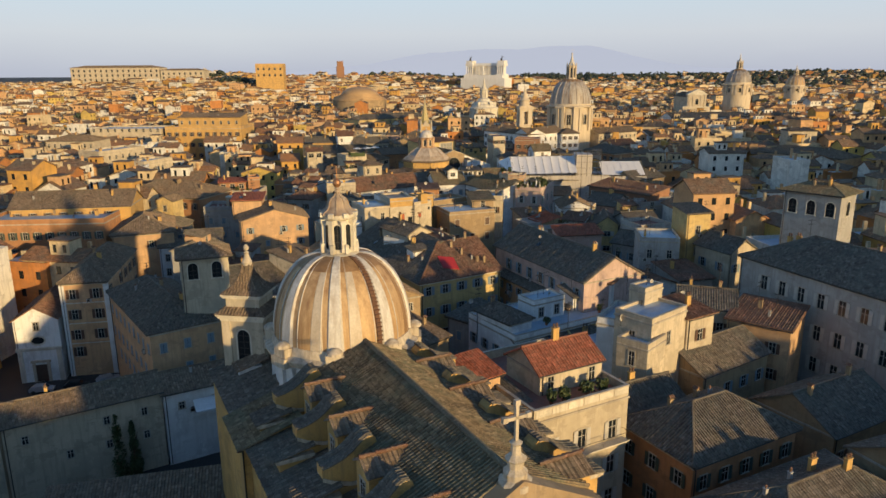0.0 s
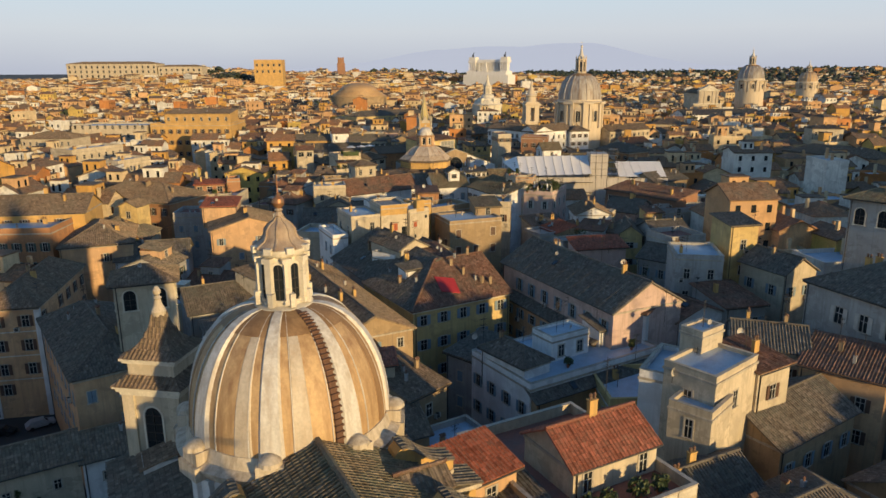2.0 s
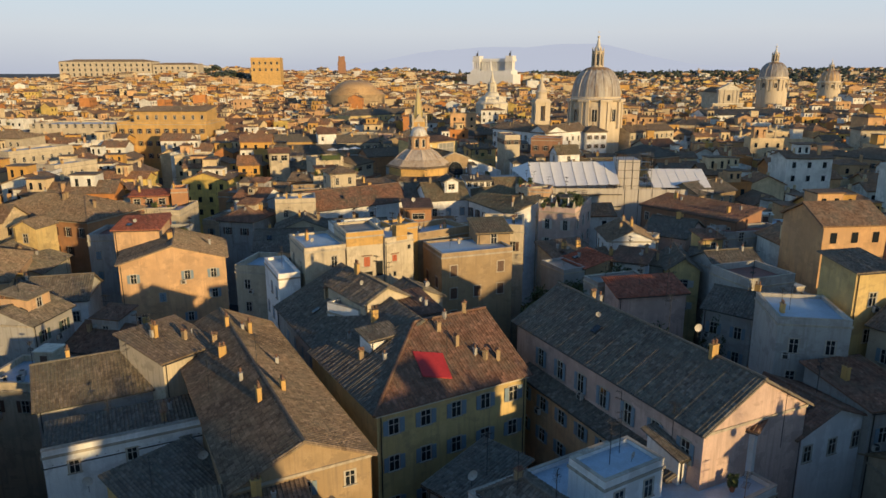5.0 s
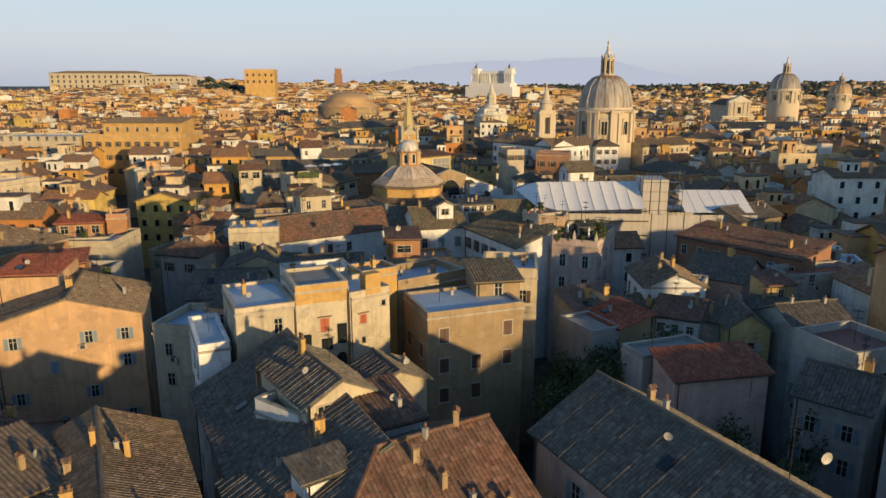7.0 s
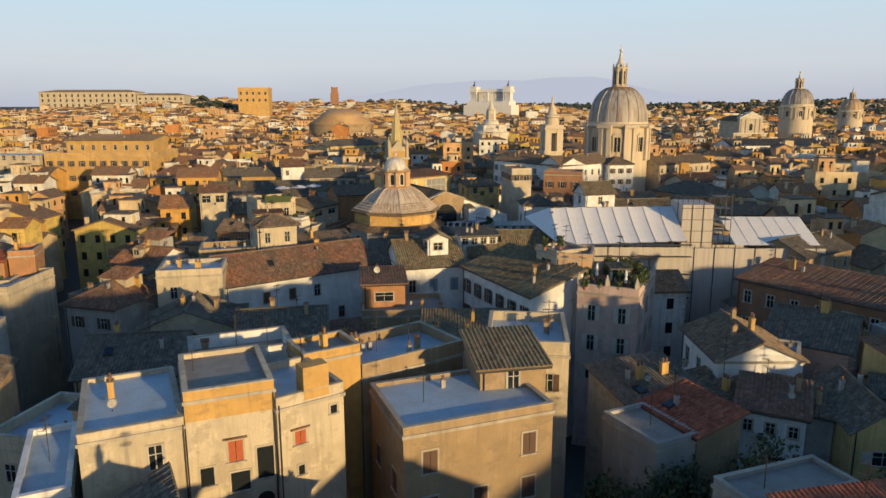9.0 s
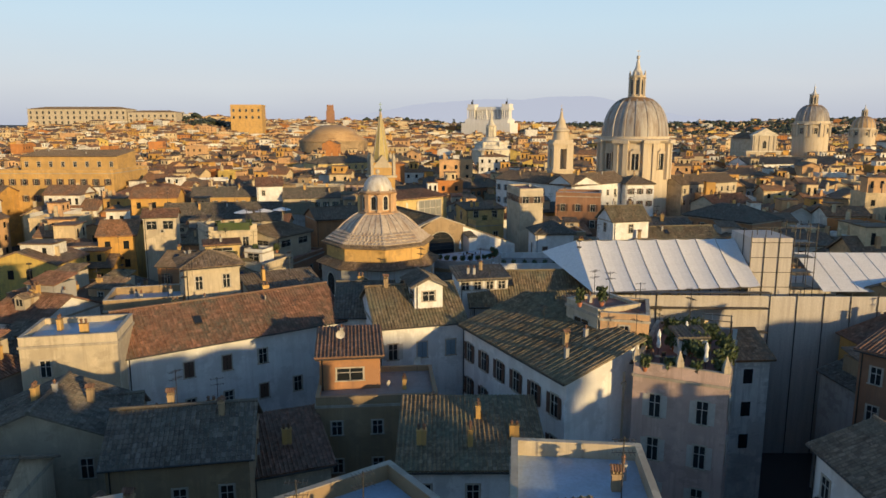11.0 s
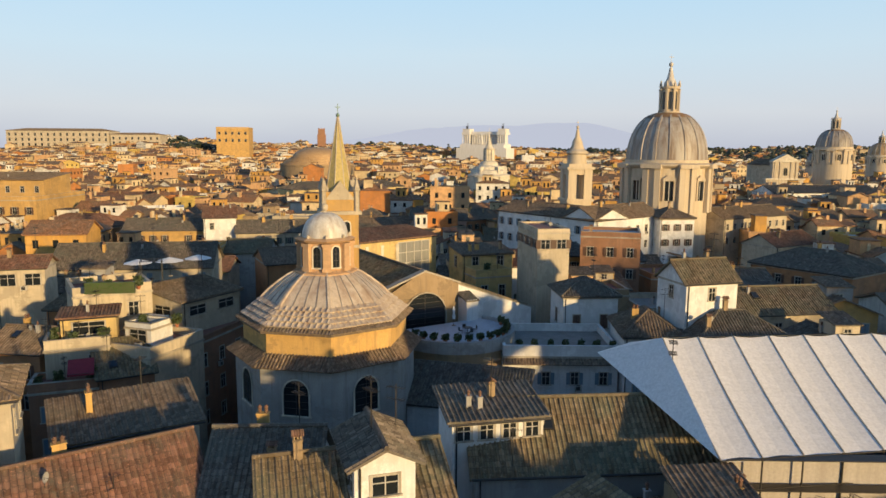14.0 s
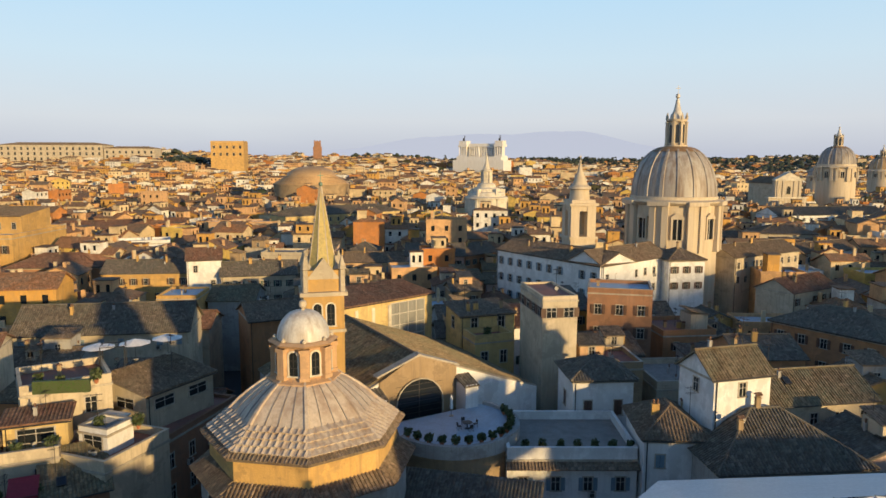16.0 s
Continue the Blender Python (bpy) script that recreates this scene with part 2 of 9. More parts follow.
LEAF = foliage("leaves", (0.03, 0.05, 0.015), (0.085, 0.105, 0.035))
PINE = foliage("pine_leaves", (0.018, 0.028, 0.015), (0.045, 0.055, 0.03))
GROUND = weathered("dark_cobble", (0.05, 0.047, 0.045), (0.032, 0.03, 0.029), 0.8, scale=0.05, streak=(1, 1, 1))


# ---- building kit ----
class Shape:
    """A mesh in the making: points, faces, materials and slope coordinates."""

    def __init__(self):
        self.v, self.f, self.m, self.uv = [], [], [], []

    def face(self, pts, mat=0, uv=None):
        k = len(self.v)
        self.v += [tuple(p) for p in pts]
        self.f.append(tuple(range(k, k + len(pts))))
        self.m.append(mat)
        self.uv += uv or [(0.0, 0.0)] * len(pts)

    def box(self, x0, y0, z0, x1, y1, z1, mat=0):
        p = [(x, y, z) for z in (z0, z1) for x, y in ((x0, y0), (x1, y0), (x1, y1), (x0, y1))]
        k = len(self.v)
        self.v += p
        for q in ((0, 3, 2, 1), (4, 5, 6, 7), (0, 1, 5, 4), (1, 2, 6, 5), (2, 3, 7, 6), (3, 0, 4, 7)):
            self.f.append(tuple(k + i for i in q))
            self.m.append(mat)
            self.uv += [(p[i][0] + p[i][1], p[i][2]) for i in q]

    def block(self, m, sx, sy, sz, mat=0):
        """A box of that size standing on the pose m."""
        k = len(self.v)
        p = [m @ Vector((x * sx / 2, y * sy / 2, z * sz)) for z in (0, 1) for x, y in ((-1, -1), (1, -1), (1, 1), (-1, 1))]
        self.v += [tuple(q) for q in p]
        for q in ((0, 3, 2, 1), (4, 5, 6, 7), (0, 1, 5, 4), (1, 2, 6, 5), (2, 3, 7, 6), (3, 0, 4, 7)):
            self.f.append(tuple(k + i for i in q))
            self.m.append(mat)
            self.uv += [(0.0, 0.0)] * 4

    def lathe(self, profile, n=24, mat=0, turn=0.0, at=(0, 0, 0), top=True, squash=1.0):
        """Turns (radius, height) pairs round the upright through at."""
        k = len(self.v)
        for r, z in profile:
            for i in range(n):
                a = radians(turn) + 2 * math.pi * i / n
                self.v.append((at[0] + r * math.cos(a), at[1] + squash * r * math.sin(a), at[2] + z))
        for j in range(len(profile) - 1):
            for i in range(n):
                q = (k + j * n + i, k + j * n + (i + 1) % n, k + (j + 1) * n + (i + 1) % n, k + (j + 1) * n + i)
                self.f.append(q)
                self.m.append(mat)
                u0, u1 = i * profile[j][0] * 6.283 / n, (i + 1) * profile[j][0] * 6.283 / n
                self.uv += [(u0, j * 0.5), (u1, j * 0.5), (u1, j * 0.5 + 0.5), (u0, j * 0.5 + 0.5)]
        if top:
            q = tuple(k + (len(profile) - 1) * n + i for i in range(n))
            self.f.append(q)
            self.m.append(mat)
            self.uv += [(0.0, 0.0)] * n

    def slope(self, pts, mat=0, thick=0.16, pitch=0.36, rise=0.1, under=None, tiles=None, courses=False):
        """A tiled roof slope: a flat slab and on it the ridges of the cover tiles, which run up it.
        The first two points are its eave; the slab is a convex polygon."""
        p = [Vector(q) for q in pts]
        e = (p[1] - p[0]).normalized()
        nrm = Vector((0, 0, 0))
        for i in range(1, len(p) - 1):
            nrm += (p[i] - p[0]).cross(p[i + 1] - p[0])
        nrm.normalize()
        if nrm.z < 0:
            nrm = -nrm
        s = nrm.cross(e)
        flat = [((q - p[0]).dot(e), (q - p[0]).dot(s)) for q in p]
        self.face(p, mat, flat)
        low = [q - nrm * thick for q in p]
        self.face(low[::-1], mat if under is None else under)
        for i in range(len(p)):
            j = (i + 1) % len(p)
            self.face((p[i], low[i], low[j], p[j]), mat, [(0.1, 0.1)] * 4)
        if pitch <= 0:
            return
        out = tiles or self
        u0, u1 = min(a for a, _ in flat), max(a for a, _ in flat)
        count = max(1, int((u1 - u0) / pitch))
        for i in range(count):
            u = u0 + (i + 0.5) * (u1 - u0) / count
            hits = []
            for (a, b), (c, d) in zip(flat, flat[1:] + flat[:1]):
                if (a - u) * (c - u) < 0:
                    hits.append(b + (d - b) * (u - a) / (c - a))
            if len(hits) < 2 or max(hits) - min(hits) < 0.3:
                continue
            lo, hi, w = min(hits) - 0.04 - 0.012 * (i * 37 % 5), max(hits), pitch * 0.29
            base = p[0] + e * u
            a, b, c, d = (base + s * lo - e * w, base + s * lo + e * w, base + s * hi + e * w, base + s * hi - e * w)
            if courses:
                k = max(1, int((hi - lo) / 0.43))
                for c0 in range(k):
                    g0, g1 = lo + (hi - lo) * c0 / k - 0.03, lo + (hi - lo) * (c0 + 1) / k
                    lean = 0.018 * ((i * 13 + c0 * 29) % 7 - 3) * 0.6
                    q0, q1 = base + s * g0 + e * lean, base + s * g1 - e * lean * 0.5
                    up0, up1 = nrm * (rise + 0.045), nrm * rise
                    out.face((q0 - e * w, q0 - e * w * 0.5 + up0, q1 - e * w * 0.5 + up1, q1 - e * w), mat, [(u - w, g0), (u, g0), (u, g1), (u - w, g1)])
                    out.face((q0 - e * w * 0.5 + up0, q0 + e * w * 0.5 + up0, q1 + e * w * 0.5 + up1, q1 - e * w * 0.5 + up1), mat, [(u, g0), (u, g0), (u, g1), (u, g1)])
                    out.face((q0 + e * w * 0.5 + up0, q0 + e * w, q1 + e * w, q1 + e * w * 0.5 + up1), mat, [(u, g0), (u + w, g0), (u + w, g1), (u, g1)])
                    out.face((q0 - e * w, q0 + e * w, q0 + e * w * 0.5 + up0, q0 - e * w * 0.5 + up0), mat, [(u, g0)] * 4)
                continue
            high = rise * (0.8 + 0.4 * (i * 11 % 7) / 6)
            t0, t1 = base + s * lo + nrm * high, base + s * hi + nrm * high
            ul, ur = u - w, u + w
            out.face((a, t0, t1, d), mat, [(ul, lo), (u, lo), (u, hi), (ul, hi)])
            out.face((t0, b, c, t1), mat, [(u, lo), (ur, lo), (ur, hi), (u, hi)])
            out.face((a, b, t0), mat, [(ul, lo), (ur, lo), (u, lo)])

    def rod(self, a, b, r, n=5, mat=0, r2=None):
        a, b = Vector(a), Vector(b)
        q = (b - a).to_track_quat("Z", "Y").to_matrix()
        k, r2 = len(self.v), r if r2 is None else r2
        for c, rr in ((a, r), (b, r2)):
            for i in range(n):
                t = 2 * math.pi * i / n
                self.v.append(tuple(c + q @ Vector((rr * math.cos(t), rr * math.sin(t), 0))))
        for i in range(n):
            self.f.append((k + i, k + (i + 1) % n, k + n + (i + 1) % n, k + n + i))
            self.m.append(mat)
            self.uv += [(0.0, 0.0)] * 4
        for q in (tuple(range(k, k + n))[::-1], tuple(range(k + n, k + 2 * n))):
            self.f.append(q)
            self.m.append(mat)
            self.uv += [(0.0, 0.0)] * n

    def ring(self, x0, y0, x1, y1, w, z0, z1, mat=0):
        """A closed frame of width w round the inside of a rectangle."""
        k = len(self.v)
        for z in (z0, z1):
            for a, b, c, d in ((x0, y0, x1, y1), (x0 + w, y0 + w, x1 - w, y1 - w)):
                self.v += [(a, b, z), (c, b, z), (c, d, z), (a, d, z)]
        for i in range(4):
            j = (i + 1) % 4
            for q in ((i, j, j + 8, i + 8), (j + 4, i + 4, i + 12, j + 12), (i + 8, j + 8, j + 12, i + 12), (j, i, i + 4, j + 4)):
                self.f.append(tuple(k + n for n in q))
                self.m.append(mat)
                self.uv += [(0.0, 0.0)] * 4

    def weld(self):
        seen, at = {}, []
        for p in self.v:
            at.append(seen.setdefault(tuple(round(c, 3) for c in p), len(seen)))
        self.v = list(seen)
        self.f = [tuple(at[i] for i in q) for q in self.f]
        return self

    def mesh(self, name, mats, smooth=False):
        me = bpy.data.meshes.new(name)
        me.from_pydata(self.v, [], self.f)
        for m in mats if isinstance(mats, (list, tuple)) else [mats]:
            me.materials.append(m)
        me.polygons.foreach_set("material_index", self.m)
        layer = me.uv_layers.new(name="slope")
        layer.data.foreach_set("uv", np.array(self.uv, dtype=np.float32).ravel())
        if smooth:
            me.shade_smooth()
            me.set_sharp_from_angle(angle=radians(32))
        me.update()
        return me


def part(name, shape, mats, parent, label="", smooth=False):
    """Links a shape, or a mesh that is there already, as one part of a thing."""
    me = shape if isinstance(shape, bpy.types.Mesh) else shape.mesh(name, mats, smooth)
    ob = new(name, me)
    ob.parent = parent
    return tagged(ob, label)


def thing(name, m, label, category, group="", kind=""):
    ob = new(name)
    ob.empty_display_size = 0.5
    ob.matrix_basis = m
    return tagged(ob, label, category, group, kind)


WINDOWS = {}


def window_mesh(w, h, style, arch=False):
    """A window that faces -y, its sill's middle at the origin. style: blue, brown, green, white, closed, bare."""
    key = (round(w, 2), round(h, 2), style, arch)
    if key in WINDOWS:
        return WINDOWS[key]
    s = Shape()
    t = 0.13
    if arch:
        s.box(-w / 2 - t, -0.06, -0.05, -w / 2, 0.02, h - w / 2, 0)
        s.box(w / 2, -0.06, -0.05, w / 2 + t, 0.02, h - w / 2, 0)
        pts = [(-w / 2, -0.02, 0), (w / 2, -0.02, 0)]
        for i in range(9):
            a = math.pi * i / 8
            pts.append((w / 2 * math.cos(a), -0.02, h - w / 2 + w / 2 * math.sin(a)))
        s.face(pts, 1)
        for i in range(8):
            a, b = math.pi * i / 8, math.pi * (i + 1) / 8
            r0, r1 = w / 2, w / 2 + t
            s.face([(r0 * math.cos(a), -0.06, h - w / 2 + r0 * math.sin(a)), (r1 * math.cos(a), -0.06, h - w / 2 + r1 * math.sin(a)),
                    (r1 * math.cos(b), -0.06, h - w / 2 + r1 * math.sin(b)), (r0 * math.cos(b), -0.06, h - w / 2 + r0 * math.sin(b))], 0)
    else:
        s.box(-w / 2 - t, -0.05, 0, -w / 2, 0.02, h, 0)
        s.box(w / 2, -0.05, 0, w / 2 + t, 0.02, h, 0)
        s.box(-w / 2 - t, -0.07, h, w / 2 + t, 0.02, h + t, 0)
        s.box(-w / 2 - t - 0.06, -0.16, -0.1, w / 2 + t + 0.06, 0.02, 0, 0)
        s.face([(-w / 2, -0.012, 0), (w / 2, -0.012, 0), (w / 2, -0.012, h), (-w / 2, -0.012, h)], 1)
        if style.startswith("closed"):
            for sx in (-1, 1):
                s.box(min(0.02 * sx, sx * w / 2), -0.045, 0.02, max(0.02 * sx, sx * w / 2), -0.015, h - 0.02, 3)
                for i in range(int(h / 0.16)):
                    z = 0.06 + i * 0.16
                    s.box(min(0.06 * sx, sx * (w / 2 - 0.05)), -0.06, z, max(0.06 * sx, sx * (w / 2 - 0.05)), -0.045, z + 0.09, 3)
        elif style != "dark":
            s.box(-0.035, -0.035, 0, 0.035, -0.014, h, 2)
            s.box(-w / 2, -0.033, h * 0.62, w / 2, -0.014, h * 0.62 + 0.06, 2)
            s.box(-w / 2, -0.033, 0, -w / 2 + 0.06, -0.014, h, 2)
            s.box(w / 2 - 0.06, -0.033, 0, w / 2, -0.014, h, 2)
        if style in ("blue", "brown", "green", "white"):
            for sx in (-1, 1):
                a, b = sorted((sx * (w / 2 + 0.05), sx * (w + 0.02)))
                s.box(a, -0.115, 0.02, b, -0.075, h, 3)
                for i in range(int(h / 0.2)):
                    z = 0.08 + i * 0.2
                    s.box(a + 0.06, -0.13, z, b - 0.06, -0.115, z + 0.1, 3)
    paint = {"blue": BLUE, "brown": BROWN, "green": GREENP, "white": FRAME, "closed": BLUE, "closedbrown": BROWN, "closedred": REDP}.get(style, FRAME)
    WINDOWS[key] = s.mesh("window", [EAVE, GLASS, FRAME, paint])
    return WINDOWS[key]


CHIMNEYS = {}


def chimney_mesh(kind):
    if kind not in CHIMNEYS:
        s = Shape()
        if kind == 0:
            s.box(-0.35, -0.3, -1.0, 0.35, 0.3, 1.1, 0)
            s.box(-0.42, -0.37, 1.1, 0.42, 0.37, 1.22, 0)
            for x in (-0.25, 0.0, 0.25):
                s.box(x - 0.06, -0.26, 1.22, x + 0.06, 0.26, 1.5, 0)
            s.slope([(-0.5, -0.42, 1.5), (0.5, -0.42, 1.5), (0.5, 0, 1.78), (-0.5, 0, 1.78)], 1, 0.06, 0.2, 0.04)
            s.slope([(0.5, 0.42, 1.5), (-0.5, 0.42, 1.5), (-0.5, 0, 1.78), (0.5, 0, 1.78)], 1, 0.06, 0.2, 0.04)
        elif kind == 1:
            s.box(-0.55, -0.28, -1.2, 0.55, 0.28, 1.4, 0)
            s.box(-0.62, -0.35, 1.4, 0.62, 0.35, 1.5, 0)
            for x in (-0.3, 0.3):
                s.lathe([(0.16, 1.5), (0.18, 1.9), (0.24, 1.92), (0.05, 2.1)], 8, 1, at=(x, 0, 0))
        else:
            s.box(-0.24, -0.24, -1.0, 0.24, 0.24, 0.9, 0)
            s.box(-0.3, -0.3, 0.9, 0.3, 0.3, 0.98, 0)
            s.lathe([(0.14, 0.98), (0.14, 1.3), (0.22, 1.32), (0.04, 1.5)], 8, 1)
        CHIMNEYS[kind] = s.mesh("chimney", [WALL[("tan", "ochre", "grey")[kind]], TILE["rust"]])
    return CHIMNEYS[kind]


FOOT = []   # ground already built on: centre, half sizes, turn


def taken(x, y, r):
    for cx, cy, hx, hy, c, s in FOOT:
        dx, dy = x - cx, y - cy
        if abs(dx * c + dy * s) < hx + r and abs(dy * c - dx * s) < hy + r:
            return True
    return False


def roof_shape(L, D, z, roof, rise, over, pitch=0.36, courses=False):
    """The roof over a plan L by D with its eaves at z, in the house's own axes: its slab, and the tiles on it."""
    s, t, o = Shape(), Shape(), over
    x0, x1, y0, y1 = -o, L + o, -o, D + o
    lay = lambda *p: s.slope(list(p), 0, pitch=pitch, tiles=t, courses=courses)
    if roof == "gable":
        k = rise / (D / 2)
        ze, ym, zr = z - o * k, D / 2, z + rise
        lay((x0, y0, ze), (x1, y0, ze), (x1, ym, zr), (x0, ym, zr))
        lay((x1, y1, ze), (x0, y1, ze), (x0, ym, zr), (x1, ym, zr))
        t.rod((x0, ym, zr + 0.03), (x1, ym, zr + 0.03), 0.17, 6, 0)
    elif roof == "gabley":
        k = rise / (L / 2)
        ze, xm, zr = z - o * k, L / 2, z + rise
        lay((x0, y1, ze), (x0, y0, ze), (xm, y0, zr), (xm, y1, zr))
        lay((x1, y0, ze), (x1, y1, ze), (xm, y1, zr), (xm, y0, zr))
        t.rod((xm, y0, zr + 0.03), (xm, y1, zr + 0.03), 0.17, 6, 0)
    elif roof == "hip":
        h = min(L, D) / 2 + o
        zr = z + rise
        if L >= D:
            a, b = (x0 + h, D / 2, zr), (x1 - h, D / 2, zr)
        else:
            a, b = (L / 2, y0 + h, zr), (L / 2, y1 - h, zr)
        c = [(x0, y0, z), (x1, y0, z), (x1, y1, z), (x0, y1, z)]
        if L >= D:
            lay(c[0], c[1], b, a), lay(c[2], c[3], a, b), lay(c[1], c[2], b), lay(c[3], c[0], a)
        else:
            lay(c[1], c[2], b, a), lay(c[3], c[0], a, b), lay(c[0], c[1], a), lay(c[2], c[3], b)
        if max(L, D) - min(L, D) > 0.5:
            t.rod(a, b, 0.17, 6, 0)
        for p, q in ((c[0], a), (c[3], a if L >= D else b), (c[1], b if L >= D else a), (c[2], b)):
            t.rod(p, q, 0.15, 6, 0)
    elif roof == "shed":
        k = rise / D
        lay((x0, y0, z - o * k), (x1, y0, z - o * k), (x1, y1, z + rise + o * k), (x0, y1, z + rise + o * k))
    return s.weld(), t


def wall_shape(L, D, base, z, roof, rise):
    """The closed body of a house, its gables with it, as one piece."""
    s = Shape()
    top = z - 0.1
    if roof == "gable":
        a = [(0, base), (D, base), (D, top), (D / 2, z + rise - 0.18), (0, top)]
        s.face([(0, y, h) for y, h in a][::-1])
        s.face([(L, y, h) for y, h in a])
        for (y0, h0), (y1, h1) in zip(a, a[1:] + a[:1]):
            s.face([(0, y0, h0), (0, y1, h1), (L, y1, h1), (L, y0, h0)])
    elif roof == "gabley":
        a = [(0, base), (L, base), (L, top), (L / 2, z + rise - 0.18), (0, top)]
        s.face([(x, 0, h) for x, h in a])
        s.face([(x, D, h) for x, h in a][::-1])
        for (x0, h0), (x1, h1) in zip(a, a[1:] + a[:1]):
            s.face([(x1, 0, h1), (x0, 0, h0), (x0, D, h0), (x1, D, h1)])
    elif roof == "shed":
        a = [(0, base), (D, base), (D, z + rise - 0.18), (0, top)]
        s.face([(0, y, h) for y, h in a][::-1])
        s.face([(L, y, h) for y, h in a])
        for (y0, h0), (y1, h1) in zip(a, a[1:] + a[:1]):
            s.face([(0, y0, h0), (0, y1, h1), (L, y1, h1), (L, y0, h0)])
    else:
        s.box(0, 0, base, L, D, top, 0)
    return s.weld()


def windows_on(owner, L, m, rows, spacing, w, h, style, skip=(), jitter=0.0, rng=random):
    """Rows of windows over a front of length L; rows are sill heights; m carries the front into the owner."""
    n = max(1, int(L / spacing))
    for zi, z in enumerate(rows):
        for i in range(n):
            if (zi, i) in skip or rng.random() < jitter:
                continue
            st = style if isinstance(style, str) else style[rng.randrange(len(style))]
            ob = part("window", window_mesh(w, h, st), None, owner)
            ob.matrix_basis = m @ pose((i + 0.5) * L / n, -0.004, z)


FITTINGS = {}


def fitting(kind):
    """Small roof and wall fittings, each mesh made once."""
    if kind not in FITTINGS:
        s = Shape()
        if kind == "aerial":
            s.rod((0, 0, 0), (0, 0, 3.6), 0.035, 5)
            for zz in (3.4, 2.7):
                s.rod((-0.6, 0, zz), (0.6, 0, zz), 0.025, 4)
                for k in range(6):
                    s.rod((-0.5 + 0.2 * k, -0.3, zz), (-0.5 + 0.2 * k, 0.3, zz), 0.018, 4)
            mats = [METAL]
        elif kind == "dish":
            s.rod((0, 0, 0), (0, 0, 0.9), 0.03, 5, 1)
            s.rod((0, 0, 0.9), (0, -0.4, 0.85), 0.015, 4, 1)
            for r0, r1, d0, d1 in ((0.02, 0.22, 0.0, 0.03), (0.22, 0.45, 0.03, 0.12)):
                for k in range(12):
                    p, q = 6.2832 * k / 12, 6.2832 * (k + 1) / 12
                    s.face([(r * math.cos(t), -d, 0.95 + r * math.sin(t)) for r, t, d in ((r0, p, d0), (r0, q, d0), (r1, q, d1), (r1, p, d1))], 0)
            mats = [WALL["grey"], METAL]
        elif kind == "dormer":
            s.box(-0.7, -1.0, -0.6, 0.7, 1.2, 1.0, 0)
            s.face([(-0.7, -1.0, 1.0), (0.7, -1.0, 1.0), (0, -1.0, 1.4)], 0)
            mats = [WALL["cream"]]
        elif kind == "dormer_roof":
            s.slope([(-0.95, 1.4, 0.92), (-0.95, -1.25, 0.92), (0, -1.25, 1.5), (0, 1.4, 1.5)], 0, 0.08, 0.3, 0.06)
            s.slope([(0.95, -1.25, 0.92), (0.95, 1.4, 0.92), (0, 1.4, 1.5), (0, -1.25, 1.5)], 0, 0.08, 0.3, 0.06)
            mats = [TILE["brown"]]
        elif kind == "dormer_window":
            s.box(-0.42, -1.04, 0.05, 0.42, -1.005, 0.85, 0)
            s.box(-0.03, -1.07, 0.05, 0.03, -1.03, 0.85, 1)
            mats = [GLASS, FRAME]
        elif kind == "hut":
            s.box(-1.2, -1.2, -0.1, 1.2, 1.2, 2.4, 0)
            s.box(-1.35, -1.35, 2.4, 1.35, 1.35, 2.55, 1)
            s.box(-0.45, -1.24, 0, 0.45, -1.19, 2.0, 2)
            mats = [WALL["cream"], TRIM, BROWN]
        elif kind == "cooler":
            s.box(-0.42, -0.17, 0.08, 0.42, 0.17, 0.68, 0)
            s.lathe([(0.24, 0), (0.26, 0.03), (0.02, 0.04)], 12, 1, at=(0, 0, 0.69))
            s.box(-0.3, -0.19, 0.16, 0.2, -0.165, 0.6, 1)
            for x in (-0.3, 0.3):
                s.box(x - 0.04, -0.15, 0, x + 0.04, 0.3, 0.09, 1)
            mats = [FRAME, METAL]
        else:
            s.box(-0.45, -0.6, -0.1, 0.45, 0.6, 0.14, 1)
            s.box(-0.36, -0.5, 0.14, 0.36, 0.5, 0.155, 0)
            mats = [GLASS, METAL]
        FITTINGS[kind] = s.mesh(kind, mats)
    return FITTINGS[kind]


